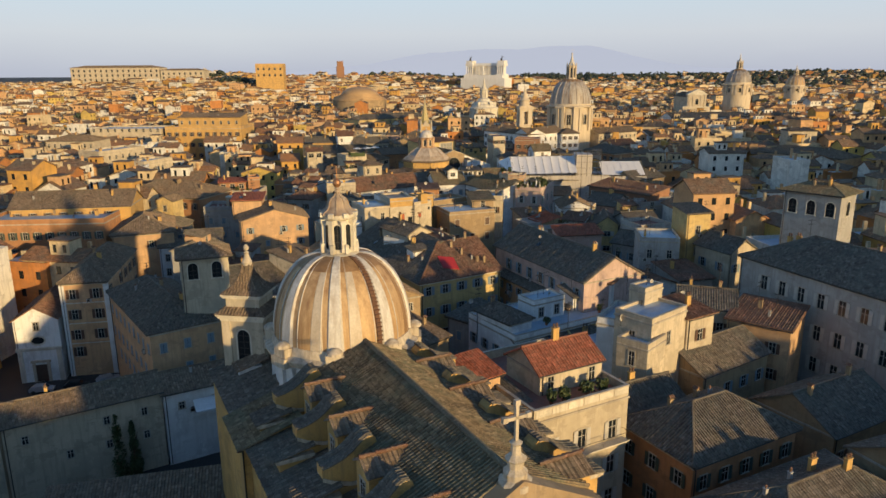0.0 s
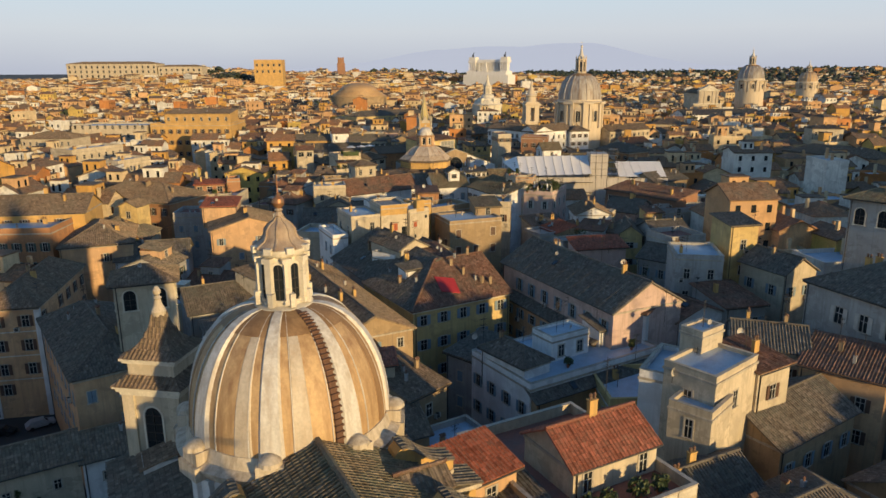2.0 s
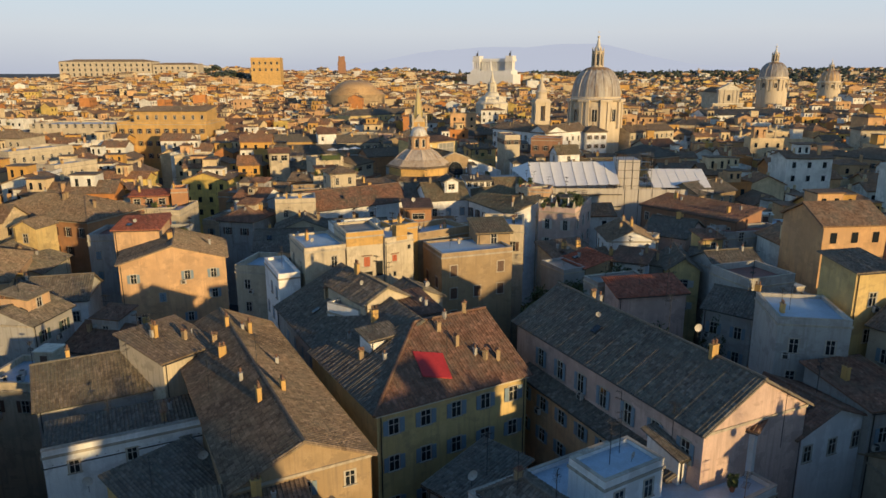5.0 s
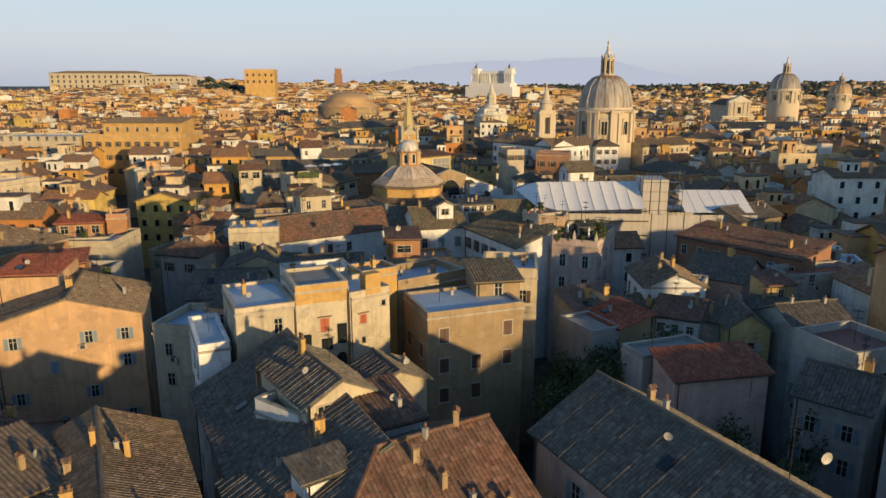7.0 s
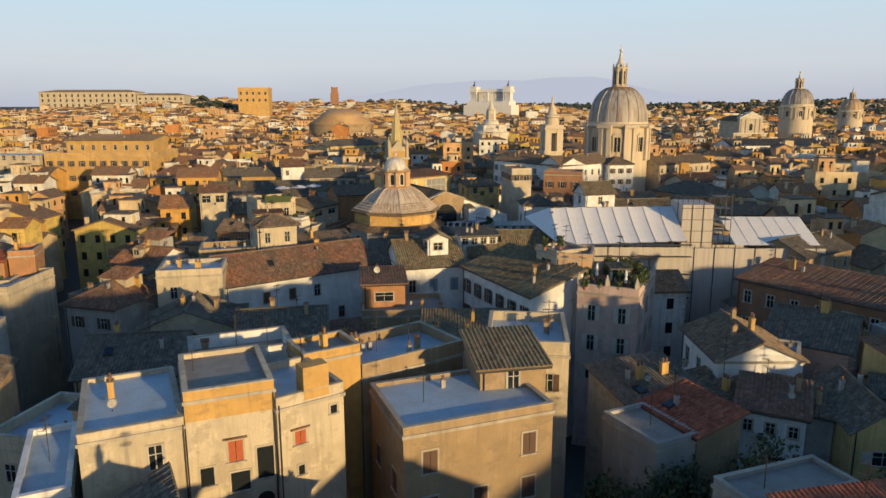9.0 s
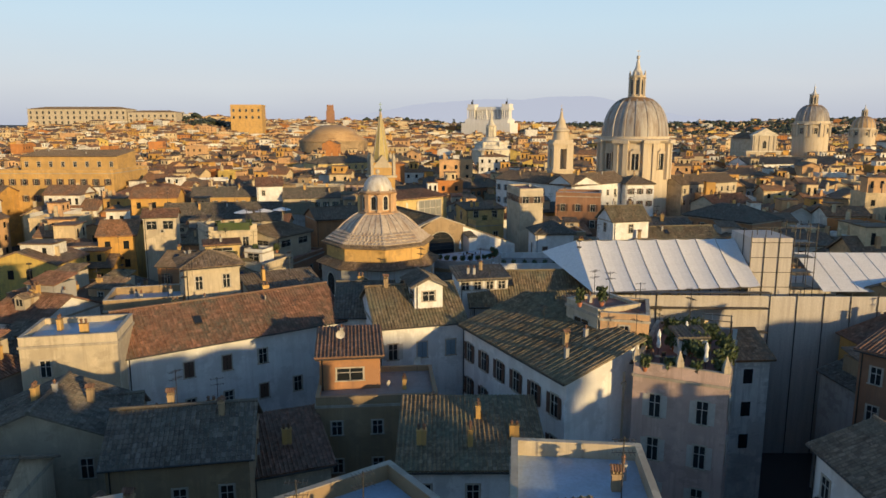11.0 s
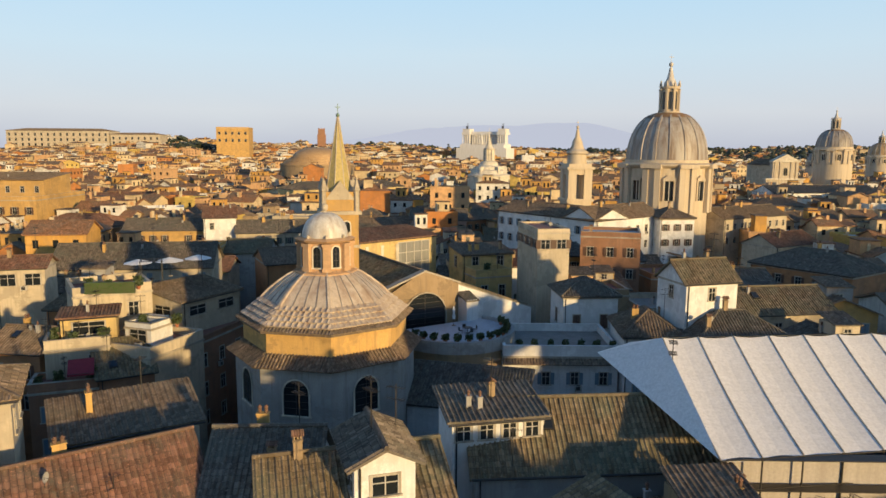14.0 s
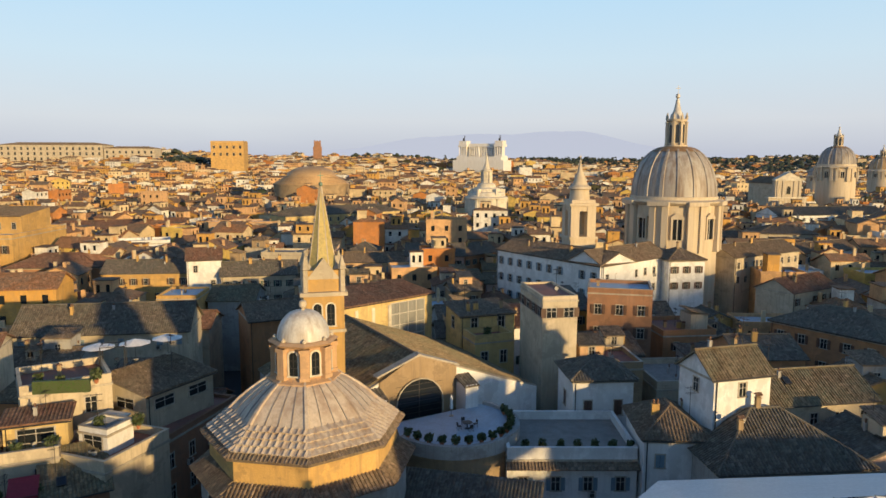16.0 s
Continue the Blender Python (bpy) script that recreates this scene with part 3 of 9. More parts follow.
def house(a, b, depth, z, roof="gable", rise=3.0, wall="cream", tile="brown", label="", base=0.0, over=0.45,
          front=(), left=(), right=(), spacing=3.2, size=(1.0, 1.6), style="blue", chimneys=2, name="house", seed=None, jitter=0.1, skip=(), floor=None, fine=False, bands=False, loft=False):
    """A town house: its front runs from a to b (seen from before it, left to right), and it goes back by depth.
    front, left, right: heights of the window sills on those sides."""
    rng = random.Random(seed if seed is not None else int(abs(a[0] * 31 + a[1] * 17)))
    L = math.dist(a, b)
    t = math.atan2(b[1] - a[1], b[0] - a[0])
    m = Matrix.Translation((a[0], a[1], 0)) @ Matrix.Rotation(t, 4, "Z")
    ob = thing(name, m @ Matrix.Translation((0, 0, base)), label or "old plastered town house under a pantile roof", "house")
    inner = Matrix.Translation((0, 0, -base))
    c = m @ Vector((L / 2, depth / 2, 0))
    FOOT.append((c.x, c.y, L / 2, depth / 2, math.cos(t), math.sin(t)))
    W = part("wall", wall_shape(L, depth, base, z, roof, rise), WALL[wall] if isinstance(wall, str) else wall, ob)
    W.matrix_basis = inner
    if roof in ("flat", "hip", "gable"):
        s = Shape()
        s.ring(-0.12, -0.12, L + 0.12, depth + 0.12, 0.122, z - 0.5, z - 0.26)
        part("cornice", s, EAVE, ob).matrix_basis = inner
    if roof == "flat":
        s = Shape()
        s.box(0.28, 0.28, z - 0.1, L - 0.28, depth - 0.28, z + 0.02, 0)
        part("flat_roof", s, floor or TERRACE, ob).matrix_basis = inner
        h = max(rise, 0.3)
        s = Shape()
        s.ring(0, 0, L, depth, 0.28, z - 0.1, z + h)
        part("parapet", s, W.data.materials[0], ob).matrix_basis = inner
        s = Shape()
        s.ring(-0.05, -0.05, L + 0.05, depth + 0.05, 0.38, z + h, z + h + 0.06)
        part("coping", s, EAVE if rng.random() < 0.5 else W.data.materials[0], ob).matrix_basis = inner
    else:
        slab, tiles = roof_shape(L, depth, z, roof, rise, over, courses=fine)
        part("roof", slab, TILE[tile], ob).matrix_basis = inner
        tagged(part("tiles", tiles, TILE[tile], ob), kind="stuff").matrix_basis = inner
        s = Shape()
        zg = z - 0.16 - over * (0.3 if roof in ("gable", "shed") else 0)
        if roof != "gabley":
            s.rod((-over + 0.1, -over - 0.04, zg), (L + over - 0.1, -over - 0.04, zg), 0.08, 6)
            part("gutter", s, METAL, ob).matrix_basis = inner
        s = Shape()
        s.rod((0.3, -0.1, z - 0.3), (0.3, -0.1, base + 0.2), 0.06, 6)
        part("downpipe", s, METAL, ob).matrix_basis = inner
    if front:
        windows_on(ob, L, inner, front, spacing, *size, style, skip, jitter, rng)
    if left:
        windows_on(ob, depth, inner @ Matrix.Translation((0, depth, 0)) @ Matrix.Rotation(-math.pi / 2, 4, "Z"), left, spacing, *size, style, (), jitter, rng)
    if right:
        windows_on(ob, depth, inner @ Matrix.Translation((L, 0, 0)) @ Matrix.Rotation(math.pi / 2, 4, "Z"), right, spacing, *size, style, (), jitter, rng)
    def top(x, y):
        if roof == "gable":
            return z + rise * (1 - abs(y - depth / 2) / (depth / 2))
        if roof == "gabley":
            return z + rise * (1 - abs(x - L / 2) / (L / 2))
        if roof == "hip":
            return z + rise * max(0.0, min(1.0, min(x, L - x, y, depth - y) / (min(L, depth) / 2)))
        return z + rise * y / depth if roof == "shed" else z
    for i in range(chimneys):
        x, y = rng.uniform(0.12, 0.88) * L, rng.uniform(0.25, 0.75) * depth
        c = part("chimney", chimney_mesh(rng.randrange(3)), None, ob)
        c.matrix_basis = inner @ pose(x, y, top(x, y), 0, 0, rng.choice((0, 90))) @ Matrix.Diagonal((0.72, 0.72, rng.uniform(0.7, 1.0), 1))
    if -300 < a[1] < -30 and abs(a[0] + 60) < 75:
        if rng.random() < 0.7:
            x, y = rng.uniform(0.2, 0.8) * L, depth / 2
            part("aerial", fitting("aerial"), None, ob).matrix_basis = inner @ pose(x, y, top(x, y) - 0.1, 0, 0, rng.uniform(0, 180)) @ Matrix.Diagonal((1, 1, rng.uniform(0.7, 1.3), 1))
        if rng.random() < 0.22:
            x = rng.uniform(0.2, 0.8) * L
            part("satellite_dish", fitting("dish"), None, ob).matrix_basis = inner @ pose(x, depth * 0.35, top(x, depth * 0.35), 0, 0, rng.uniform(-40, 60)) @ Matrix.Diagonal((0.7, 0.7, 0.7, 1))
        if roof == "flat" and L * depth > 36 and z < 21 and rng.random() < 0.45:
            w = min(L, depth) * 0.3
            part("stair_hut", fitting("hut"), None, ob).matrix_basis = inner @ pose(L * rng.uniform(0.3, 0.6), depth * 0.7, z) @ Matrix.Diagonal((w / 2.4, w / 2.4, rng.uniform(0.85, 1.15), 1))
            for k in range(rng.randrange(1, 4)):
                part("air_conditioner", fitting("cooler"), None, ob).matrix_basis = inner @ pose(L * rng.uniform(0.15, 0.85), depth * rng.uniform(0.15, 0.5), z + 0.02, 0, 0, rng.choice((0, 90, 180)))
        elif loft and roof in ("gable", "hip") and L > 7 and depth > 7:
            x, y = L * rng.uniform(0.35, 0.65), depth * rng.uniform(0.2, 0.28)
            d = part("dormer", fitting("dormer"), None, ob)
            d.matrix_basis = inner @ pose(x, y, top(x, y) + 0.1)
            tagged(part("dormer_roof", fitting("dormer_roof"), None, d), kind="stuff")
            part("dormer_window", fitting("dormer_window"), None, d)
        elif roof in ("gable", "gabley", "shed") and rng.random() < 0.22:
            x, y = L * rng.uniform(0.25, 0.4), depth * rng.uniform(0.25, 0.32)
            tilt = math.degrees(math.atan2(top(x, y + 0.5) - top(x, y), 0.5)), -math.degrees(math.atan2(top(x + 0.5, y) - top(x, y), 0.5))
            part("skylight", fitting("skylight"), None, ob).matrix_basis = inner @ pose(x, y, top(x, y) + 0.05, tilt[0], tilt[1], 0)
        if bands:
            for zz in front[:-1]:
                s = Shape()
                s.box(0.02, -0.05, zz - 0.95, L - 0.02, 0.01, zz - 0.75)
                part("string_course", s, TRIM, ob).matrix_basis = inner
        if front and base == 0 and rng.random() < 0.5:
            part("air_conditioner", fitting("cooler"), None, ob).matrix_basis = inner @ pose(L * rng.uniform(0.1, 0.9), -0.3, front[0] - 0.75)
    return ob


# ---- ground ----
def lift(x, y):
    """Height of the land: level town, hills far off, and an added unseen rise near the start."""
    h = 34 * math.exp(-(((x + 560) / 260) ** 2 + ((y - 1050) / 330) ** 2))
    h += 26 * math.exp(-(((x + 200) / 240) ** 2 + ((y - 1350) / 260) ** 2))
    h += 22 * math.exp(-(((x - 60) / 160) ** 2 + ((y - 1080) / 130) ** 2))
    h += 30 * max(0.0, min(1.0, (y - 1300) / 1500))
    # unseen rise to the right, added to keep the low sun off that side
    h += 57 * math.exp(-(((x - 285) / 135) ** 2 + ((y + 360) / 175) ** 2))
    h += 26 * math.exp(-(((x - 900) / 500) ** 2 + ((y - 1500) / 300) ** 2))
    return h


def ground():
    s = Shape()
    xs = [-4900 + 200 * i for i in range(50)]
    ys = [-1400, -900, -500] + [-300 + 100 * i for i in range(25)] + [2300 + 300 * i for i in range(9)]
    for y0, y1 in zip(ys, ys[1:]):
        for x0, x1 in zip(xs, xs[1:]):
            s.face([(x, y, lift(x, y)) for x, y in ((x0, y0), (x1, y0), (x1, y1), (x0, y1))], 0)
    ob = new("ground", s.mesh("ground", GROUND, True))
    tagged(ob, "dark basalt cobbled streets and town ground", "ground", kind="structure")


ground()


def mountains():
    s = Shape()
    n = 160
    pts = []
    for i in range(n + 1):
        x = -1400 + 4600 * i / n
        y = 4600 - 0.05 * abs(x)
        h = 68 + 125 * math.exp(-(x / 800) ** 2) + 108 * math.exp(-((x - 850) / 470) ** 2)
        h += 9 * noise.noise((x * 0.004, 0, 0)) + 4 * noise.noise((x * 0.015, 3, 0)) - 20 * min(1, max(0, (-x - 200) / 500)) - 30 * max(0, (x - 1900) / 1200)
        pts.append((x, y, max(40, h)))
    for a, b in zip(pts, pts[1:]):
        s.face([(a[0], a[1], -20), (b[0], b[1], -20), b, a], 0)
        s.face([a, b, (b[0], b[1] + 300, -20), (a[0], a[1] + 300, -20)], 0)
    # dark hills; the pale blue distance haze is put in as emission
    m, nn, l, b = nodes_of("far_hills_haze_glow")
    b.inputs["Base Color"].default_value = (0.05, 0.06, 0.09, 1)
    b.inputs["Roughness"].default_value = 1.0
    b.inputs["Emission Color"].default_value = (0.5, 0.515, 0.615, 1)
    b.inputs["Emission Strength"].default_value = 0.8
    tagged(new("backdrop", s.mesh("backdrop", m)), "mountains on the horizon, blue haze painted as a glow", "mountains", kind="structure")


mountains()


# ---- churches and monuments ----
def dome_profile(r0, r1, z0, z1, n=12, bulge=1.0):
    """A dome's outline from the springing to the lantern's foot."""
    out = []
    for i in range(n + 1):
        a = math.pi / 2 * i / n
        c = math.cos(a) ** bulge
        out.append((r1 + (r0 - r1) * c, z0 + (z1 - z0) * math.sin(a)))
    return out


def dome_rib(prof, angle, width, proud, mat=0, taper=0.5):
    """One raised band that follows the dome's outline upwards."""
    s = Shape()
    a = radians(angle)
    c, t = Vector((math.cos(a), math.sin(a), 0)), Vector((-math.sin(a), math.cos(a), 0))
    rows = []
    for i, (r, z) in enumerate(prof):
        w = width / 2 * (1 - (1 - taper) * i / (len(prof) - 1))
        up = Vector((0, 0, z))
        rows.append([c * (r - 0.1) + t * w + up, c * (r + proud) + t * w * 0.75 + up + Vector((0, 0, proud * 0.4)),
                     c * (r + proud) - t * w * 0.75 + up + Vector((0, 0, proud * 0.4)), c * (r - 0.1) - t * w + up])
    for p, q in zip(rows, rows[1:]):
        for i in range(3):
            s.face((p[i], p[i + 1], q[i + 1], q[i]), mat)
    return s


def pilaster(s, angle, r, z0, z1, w, d, mat=0):
    a = radians(angle)
    m = Matrix.Translation((r * math.cos(a), r * math.sin(a), z0)) @ Matrix.Rotation(a, 4, "Z")
    s.block(m, d, w, z1 - z0, mat)
    s.block(m @ Matrix.Translation((0.04, 0, z1 - z0 - 0.35)), d + 0.16, w + 0.22, 0.35, mat)
    s.block(m, d + 0.12, w + 0.16, 0.35, mat)


def arch_panel(w, h, deep=0.12):
    """A dark arched opening with its moulding, facing -y, sill at the origin."""
    s = Shape()
    n, r = 10, w / 2
    outer = r + 0.16
    pts = [(-r, -0.03, 0), (r, -0.03, 0)] + [(r * math.cos(math.pi * i / n), -0.03, h - r + r * math.sin(math.pi * i / n)) for i in range(n + 1)]
    s.face(pts, 1)
    s.box(-outer, -deep, 0, -r, 0.05, h - r, 0)
    s.box(r, -deep, 0, outer, 0.05, h - r, 0)
    for i in range(n):
        a, b = math.pi * i / n, math.pi * (i + 1) / n
        p = [(q * math.cos(t), -deep, h - r + q * math.sin(t)) for t, q in ((a, r), (a, outer), (b, outer), (b, r))]
        s.face(p, 0)
        s.face([p[3], p[0], (p[0][0], 0.05, p[0][2]), (p[3][0], 0.05, p[3][2])], 0)
    s.box(-outer - 0.08, -deep - 0.08, -0.14, outer + 0.08, 0.05, 0, 0)
    s.box(-0.03, -0.06, 0, 0.03, -0.03, h - 0.1, 2)
    for i in range(1, int(h / 0.7)):
        s.box(-r, -0.055, i * 0.7, r, -0.03, i * 0.7 + 0.05, 2)
    return s


def radial(angle, r, z):
    """A pose on a round wall: -y faces outwards."""
    a = radians(angle)
    return Matrix.Translation((r * math.cos(a), r * math.sin(a), z)) @ Matrix.Rotation(a + math.pi / 2, 4, "Z")


def finial(s, z, r, cross=1.0, mat=0, x=0, y=0):
    s.lathe([(r * 0.3, 0), (r * 0.5, r * 0.3), (r * 0.3, r * 0.7), (r * 0.8, r * 1.1), (r, r * 1.8), (r * 0.8, r * 2.5), (r * 0.2, r * 2.8)], 14, mat, at=(x, y, z))
    if cross:
        s.box(x - 0.04, y - 0.04, z + r * 2.7, x + 0.04, y + 0.04, z + r * 2.7 + cross, mat)
        s.box(x - cross * 0.28, y - 0.035, z + r * 2.7 + cross * 0.62, x + cross * 0.28, y + 0.035, z + r * 2.7 + cross * 0.7, mat)


def near_dome():
    """The ribbed lead dome beside the camera's way, on its round drum, with its lantern."""
    C = (-72.5, -319.0)
    ob = thing("church_dome", pose(*C, 0), "ribbed grey lead dome with rust stains and a pale stone lantern", "dome")
    FOOT.append((*C, 7, 7, 1, 0))
    s = Shape()
    s.lathe([(6.9, 12), (6.9, 29.3), (7.15, 29.4), (7.15, 29.8)], 48, 0, top=False)
    for i in range(8):
        for d in (-6, 6):
            pilaster(s, i * 45 + 3.5 + d, 6.9, 22.0, 29.3, 0.8, 0.7)
    part("drum", s, WALL["white"], ob, smooth=True)
    s = Shape()
    s.lathe([(6.9, 29.3), (7.4, 29.5), (7.45, 29.75), (7.7, 29.95), (7.75, 30.2), (7.1, 30.45), (6.85, 31.2), (6.7, 31.2)], 48, 0, top=False)
    for i in range(8):
        a = i * 45 + 3.5
        m = radial(a, 7.35, 29.35)
        s.block(m, 2.1, 1.2, 0.95)
        s.block(m @ Matrix.Translation((0, 0.1, 0.95)), 1.7, 0.9, 0.85)
        s.lathe([(0.75, 0), (0.7, 0.25), (0.4, 0.5), (0.05, 0.6)], 10, 0, at=tuple((m @ Vector((0, 0.1, 1.8)))))
    part("cornice", s, STONE, ob, smooth=True)
    prof = dome_profile(6.75, 1.55, 31.0, 39.0, 16, 0.92)
    s = Shape()
    s.lathe(prof, 64, 0)
    part("shell", s, LEADWARM, ob, "lead sheet streaked brown by rain", smooth=True)
    for i in range(8):
        part("rib", dome_rib(prof, i * 45 + 3.5, 1.75, 0.16, taper=0.34), LEADRIB, ob, smooth=True)
        for k in (-1, 1):
            part("seam", dome_rib(prof, i * 45 + 3.5 + k * 12.0, 0.1, 0.06, taper=0.3), LEADRIB, ob)
        part("stained_sheet", dome_rib(prof, i * 45 + 3.5 + (16.5, 29.5)[i % 2], 1.5, 0.025, taper=0.25), (LEADDARK, LEADPALE)[(i // 2 + i) % 2], ob)
    part("stair_strip", dome_rib(prof, -50, 0.62, 0.1, taper=0.9), RUST, ob, "rusty line of climbing steps")
    s = Shape()
    for z in np.linspace(0.06, 0.9, 26):
        i = z * (len(prof) - 1)
        j = int(i)
        r = prof[j][0] + (prof[j + 1][0] - prof[j][0]) * (i - j)
        zz = prof[j][1] + (prof[j + 1][1] - prof[j][1]) * (i - j)
        s.block(radial(-50, r + 0.12, zz), 0.6, 0.22, 0.1)
    tagged(part("steps", s, RUST, ob), kind="stuff")
    s = Shape()
    s.lathe([(r + 0.03, z + 0.03) for r, z in prof[11:]], 64, 0, top=False)
    part("rust_collar", s, LEADDARK, ob, "rust-brown stained sheet under the lantern", smooth=True)
    lan = part("lantern", Shape(), STONE, ob)
    s = Shape()
    s.lathe([(1.9, 38.6), (2.1, 38.8), (1.95, 39.05), (1.5, 39.2), (1.35, 39.5), (1.3, 42.4), (1.55, 42.5), (1.75, 42.75), (1.8, 42.95), (1.5, 43.05)], 16, 0)
    for i in range(8):
        pilaster(s, i * 45 + 3.5 + 22.5, 1.42, 39.3, 42.45, 0.42, 0.6)
        m = radial(i * 45 + 32.5, 1.72, 39.2)
        s.block(m, 0.34, 0.5, 0.9)
        s.block(m @ Matrix.Translation((0, 0, 3.55)), 0.5, 0.45, 0.4)
    part("lantern_wall", s, TRIM, lan, smooth=True)
    am = arch_panel(0.62, 2.45, 0.08).mesh("lantern_window", [TRIM, GLASS, METAL])
    for i in range(8):
        part("lantern_window", am, None, lan).matrix_basis = radial(i * 45 + 3.5, 1.33, 39.55)
    s = Shape()
    s.lathe([(1.85, 43.0), (1.7, 43.15), (1.25, 43.4), (1.05, 43.75), (1.0, 44.1), (0.75, 44.45), (0.4, 44.65), (0.22, 44.9), (0.3, 45.0), (0.18, 45.25), (0.3, 45.35), (0.16, 45.5)], 8, 0, turn=3.5)
    part("cupola", s, LEADCAP, lan, smooth=True)
    cup = [(1.85, 43.0), (1.7, 43.15), (1.25, 43.4), (1.05, 43.75), (1.0, 44.1), (0.75, 44.45), (0.4, 44.65), (0.22, 44.9)]
    for i in range(8):
        part("cupola_rib", dome_rib(cup, i * 45 + 3.5, 0.2, 0.06, taper=0.5), LEADCAP, lan)
    s = Shape()
    s.lathe([(0.1, 45.4), (0.32, 45.6), (0.42, 45.85), (0.36, 46.1), (0.15, 46.3), (0.02, 46.4)], 14, 0)
    s.rod((0, 0, 46.3), (0, 0, 47.6), 0.035)
    s.rod((-0.28, 0, 47.2), (0.28, 0, 47.2), 0.035)
    part("ball", s, weathered("copper_ball", (0.42, 0.17, 0.07), (0.2, 0.2, 0.12), 0.45, 0.5), lan, smooth=True)


near_dome()


def bell_tower():
    ob = thing("bell_tower", pose(-83.2, -314.6, -1.6, 0, 0, -8) @ Matrix.Diagonal((0.92, 0.92, 1, 1)), "cream baroque bell tower with a curved tiled cap", "tower")
    FOOT.append((-83.2, -314.6, 3, 3, 1, 0))
    s = Shape()
    s.box(-2.3, -2.3, 10, 2.3, 2.3, 33.0)
    part("wall", s, WALL["cream"], ob)
    for x in (-1, 1):
        for y in (-1, 1):
            s = Shape()
            s.box(x * 2.0 - 0.5, y * 2.0 - 0.5, 26.5, x * 2.0 + 0.5, y * 2.0 + 0.5, 32.5)
            part("corner_pilaster", s, WALL["cream"], ob)
    for w, z0, z1 in ((2.6, 32.5, 32.8), (2.8, 32.8, 33.1), (3.0, 33.1, 33.3), (2.3, 34.9, 35.1), (2.45, 35.1, 35.3), (2.6, 26.0, 26.5)):
        s = Shape()
        s.box(-w, -w, z0, w, w, z1)
        part("cornice_step", s, TRIM, ob)
    s = Shape()
    s.box(-2.0, -2.0, 33.3, 2.0, 2.0, 34.9)
    part("attic_wall", s, WALL["cream"], ob)
    am = arch_panel(1.5, 4.2, 0.1).mesh("belfry_opening", [TRIM, GLASS, METAL])
    for i in range(4):
        part("belfry_opening", am, None, ob).matrix_basis = Matrix.Rotation(i * math.pi / 2, 4, "Z") @ Matrix.Translation((0, -2.3, 27.3))
    s, laid = Shape(), Shape()
    low = [(-3.05, -3.05, 33.32), (3.05, -3.05, 33.32), (3.05, 3.05, 33.32), (-3.05, 3.05, 33.32)]
    high = [(-2.0, -2.0, 33.9), (2.0, -2.0, 33.9), (2.0, 2.0, 33.9), (-2.0, 2.0, 33.9)]
    for i in range(4):
        j = (i + 1) % 4
        s.slope([low[i], low[j], high[j], high[i]], 0, tiles=laid)
    part("skirt_roof", s.weld(), [TILE["brown"]], ob)
    tagged(part("skirt_tiles", laid, [TILE["brown"]], ob), kind="stuff")
    s, laid = Shape(), Shape()
    rows = [(2.45, 35.32), (1.6, 35.8), (1.0, 36.5), (0.65, 37.3), (0.42, 38.2)]
    for (r0, z0), (r1, z1) in zip(rows, rows[1:]):
        c0 = [(-r0, -r0, z0), (r0, -r0, z0), (r0, r0, z0), (-r0, r0, z0)]
        c1 = [(-r1, -r1, z1), (r1, -r1, z1), (r1, r1, z1), (-r1, r1, z1)]
        for i in range(4):
            s.slope([c0[i], c0[(i + 1) % 4], c1[(i + 1) % 4], c1[i]], 0, 0.05, 0.33, tiles=laid)
    part("cap", s.weld(), [TILE["brown"]], ob)
    tagged(part("cap_tiles", laid, [TILE["brown"]], ob), kind="stuff")
    s = Shape()
    s.lathe([(0.5, 38.0), (0.6, 38.4), (0.35, 38.9), (0.25, 39.3), (0.36, 39.4), (0.15, 39.6), (0.3, 39.75), (0.34, 40.0), (0.1, 40.3)], 12, 0)
    part("finial", s, STONE, ob, smooth=True)


bell_tower()


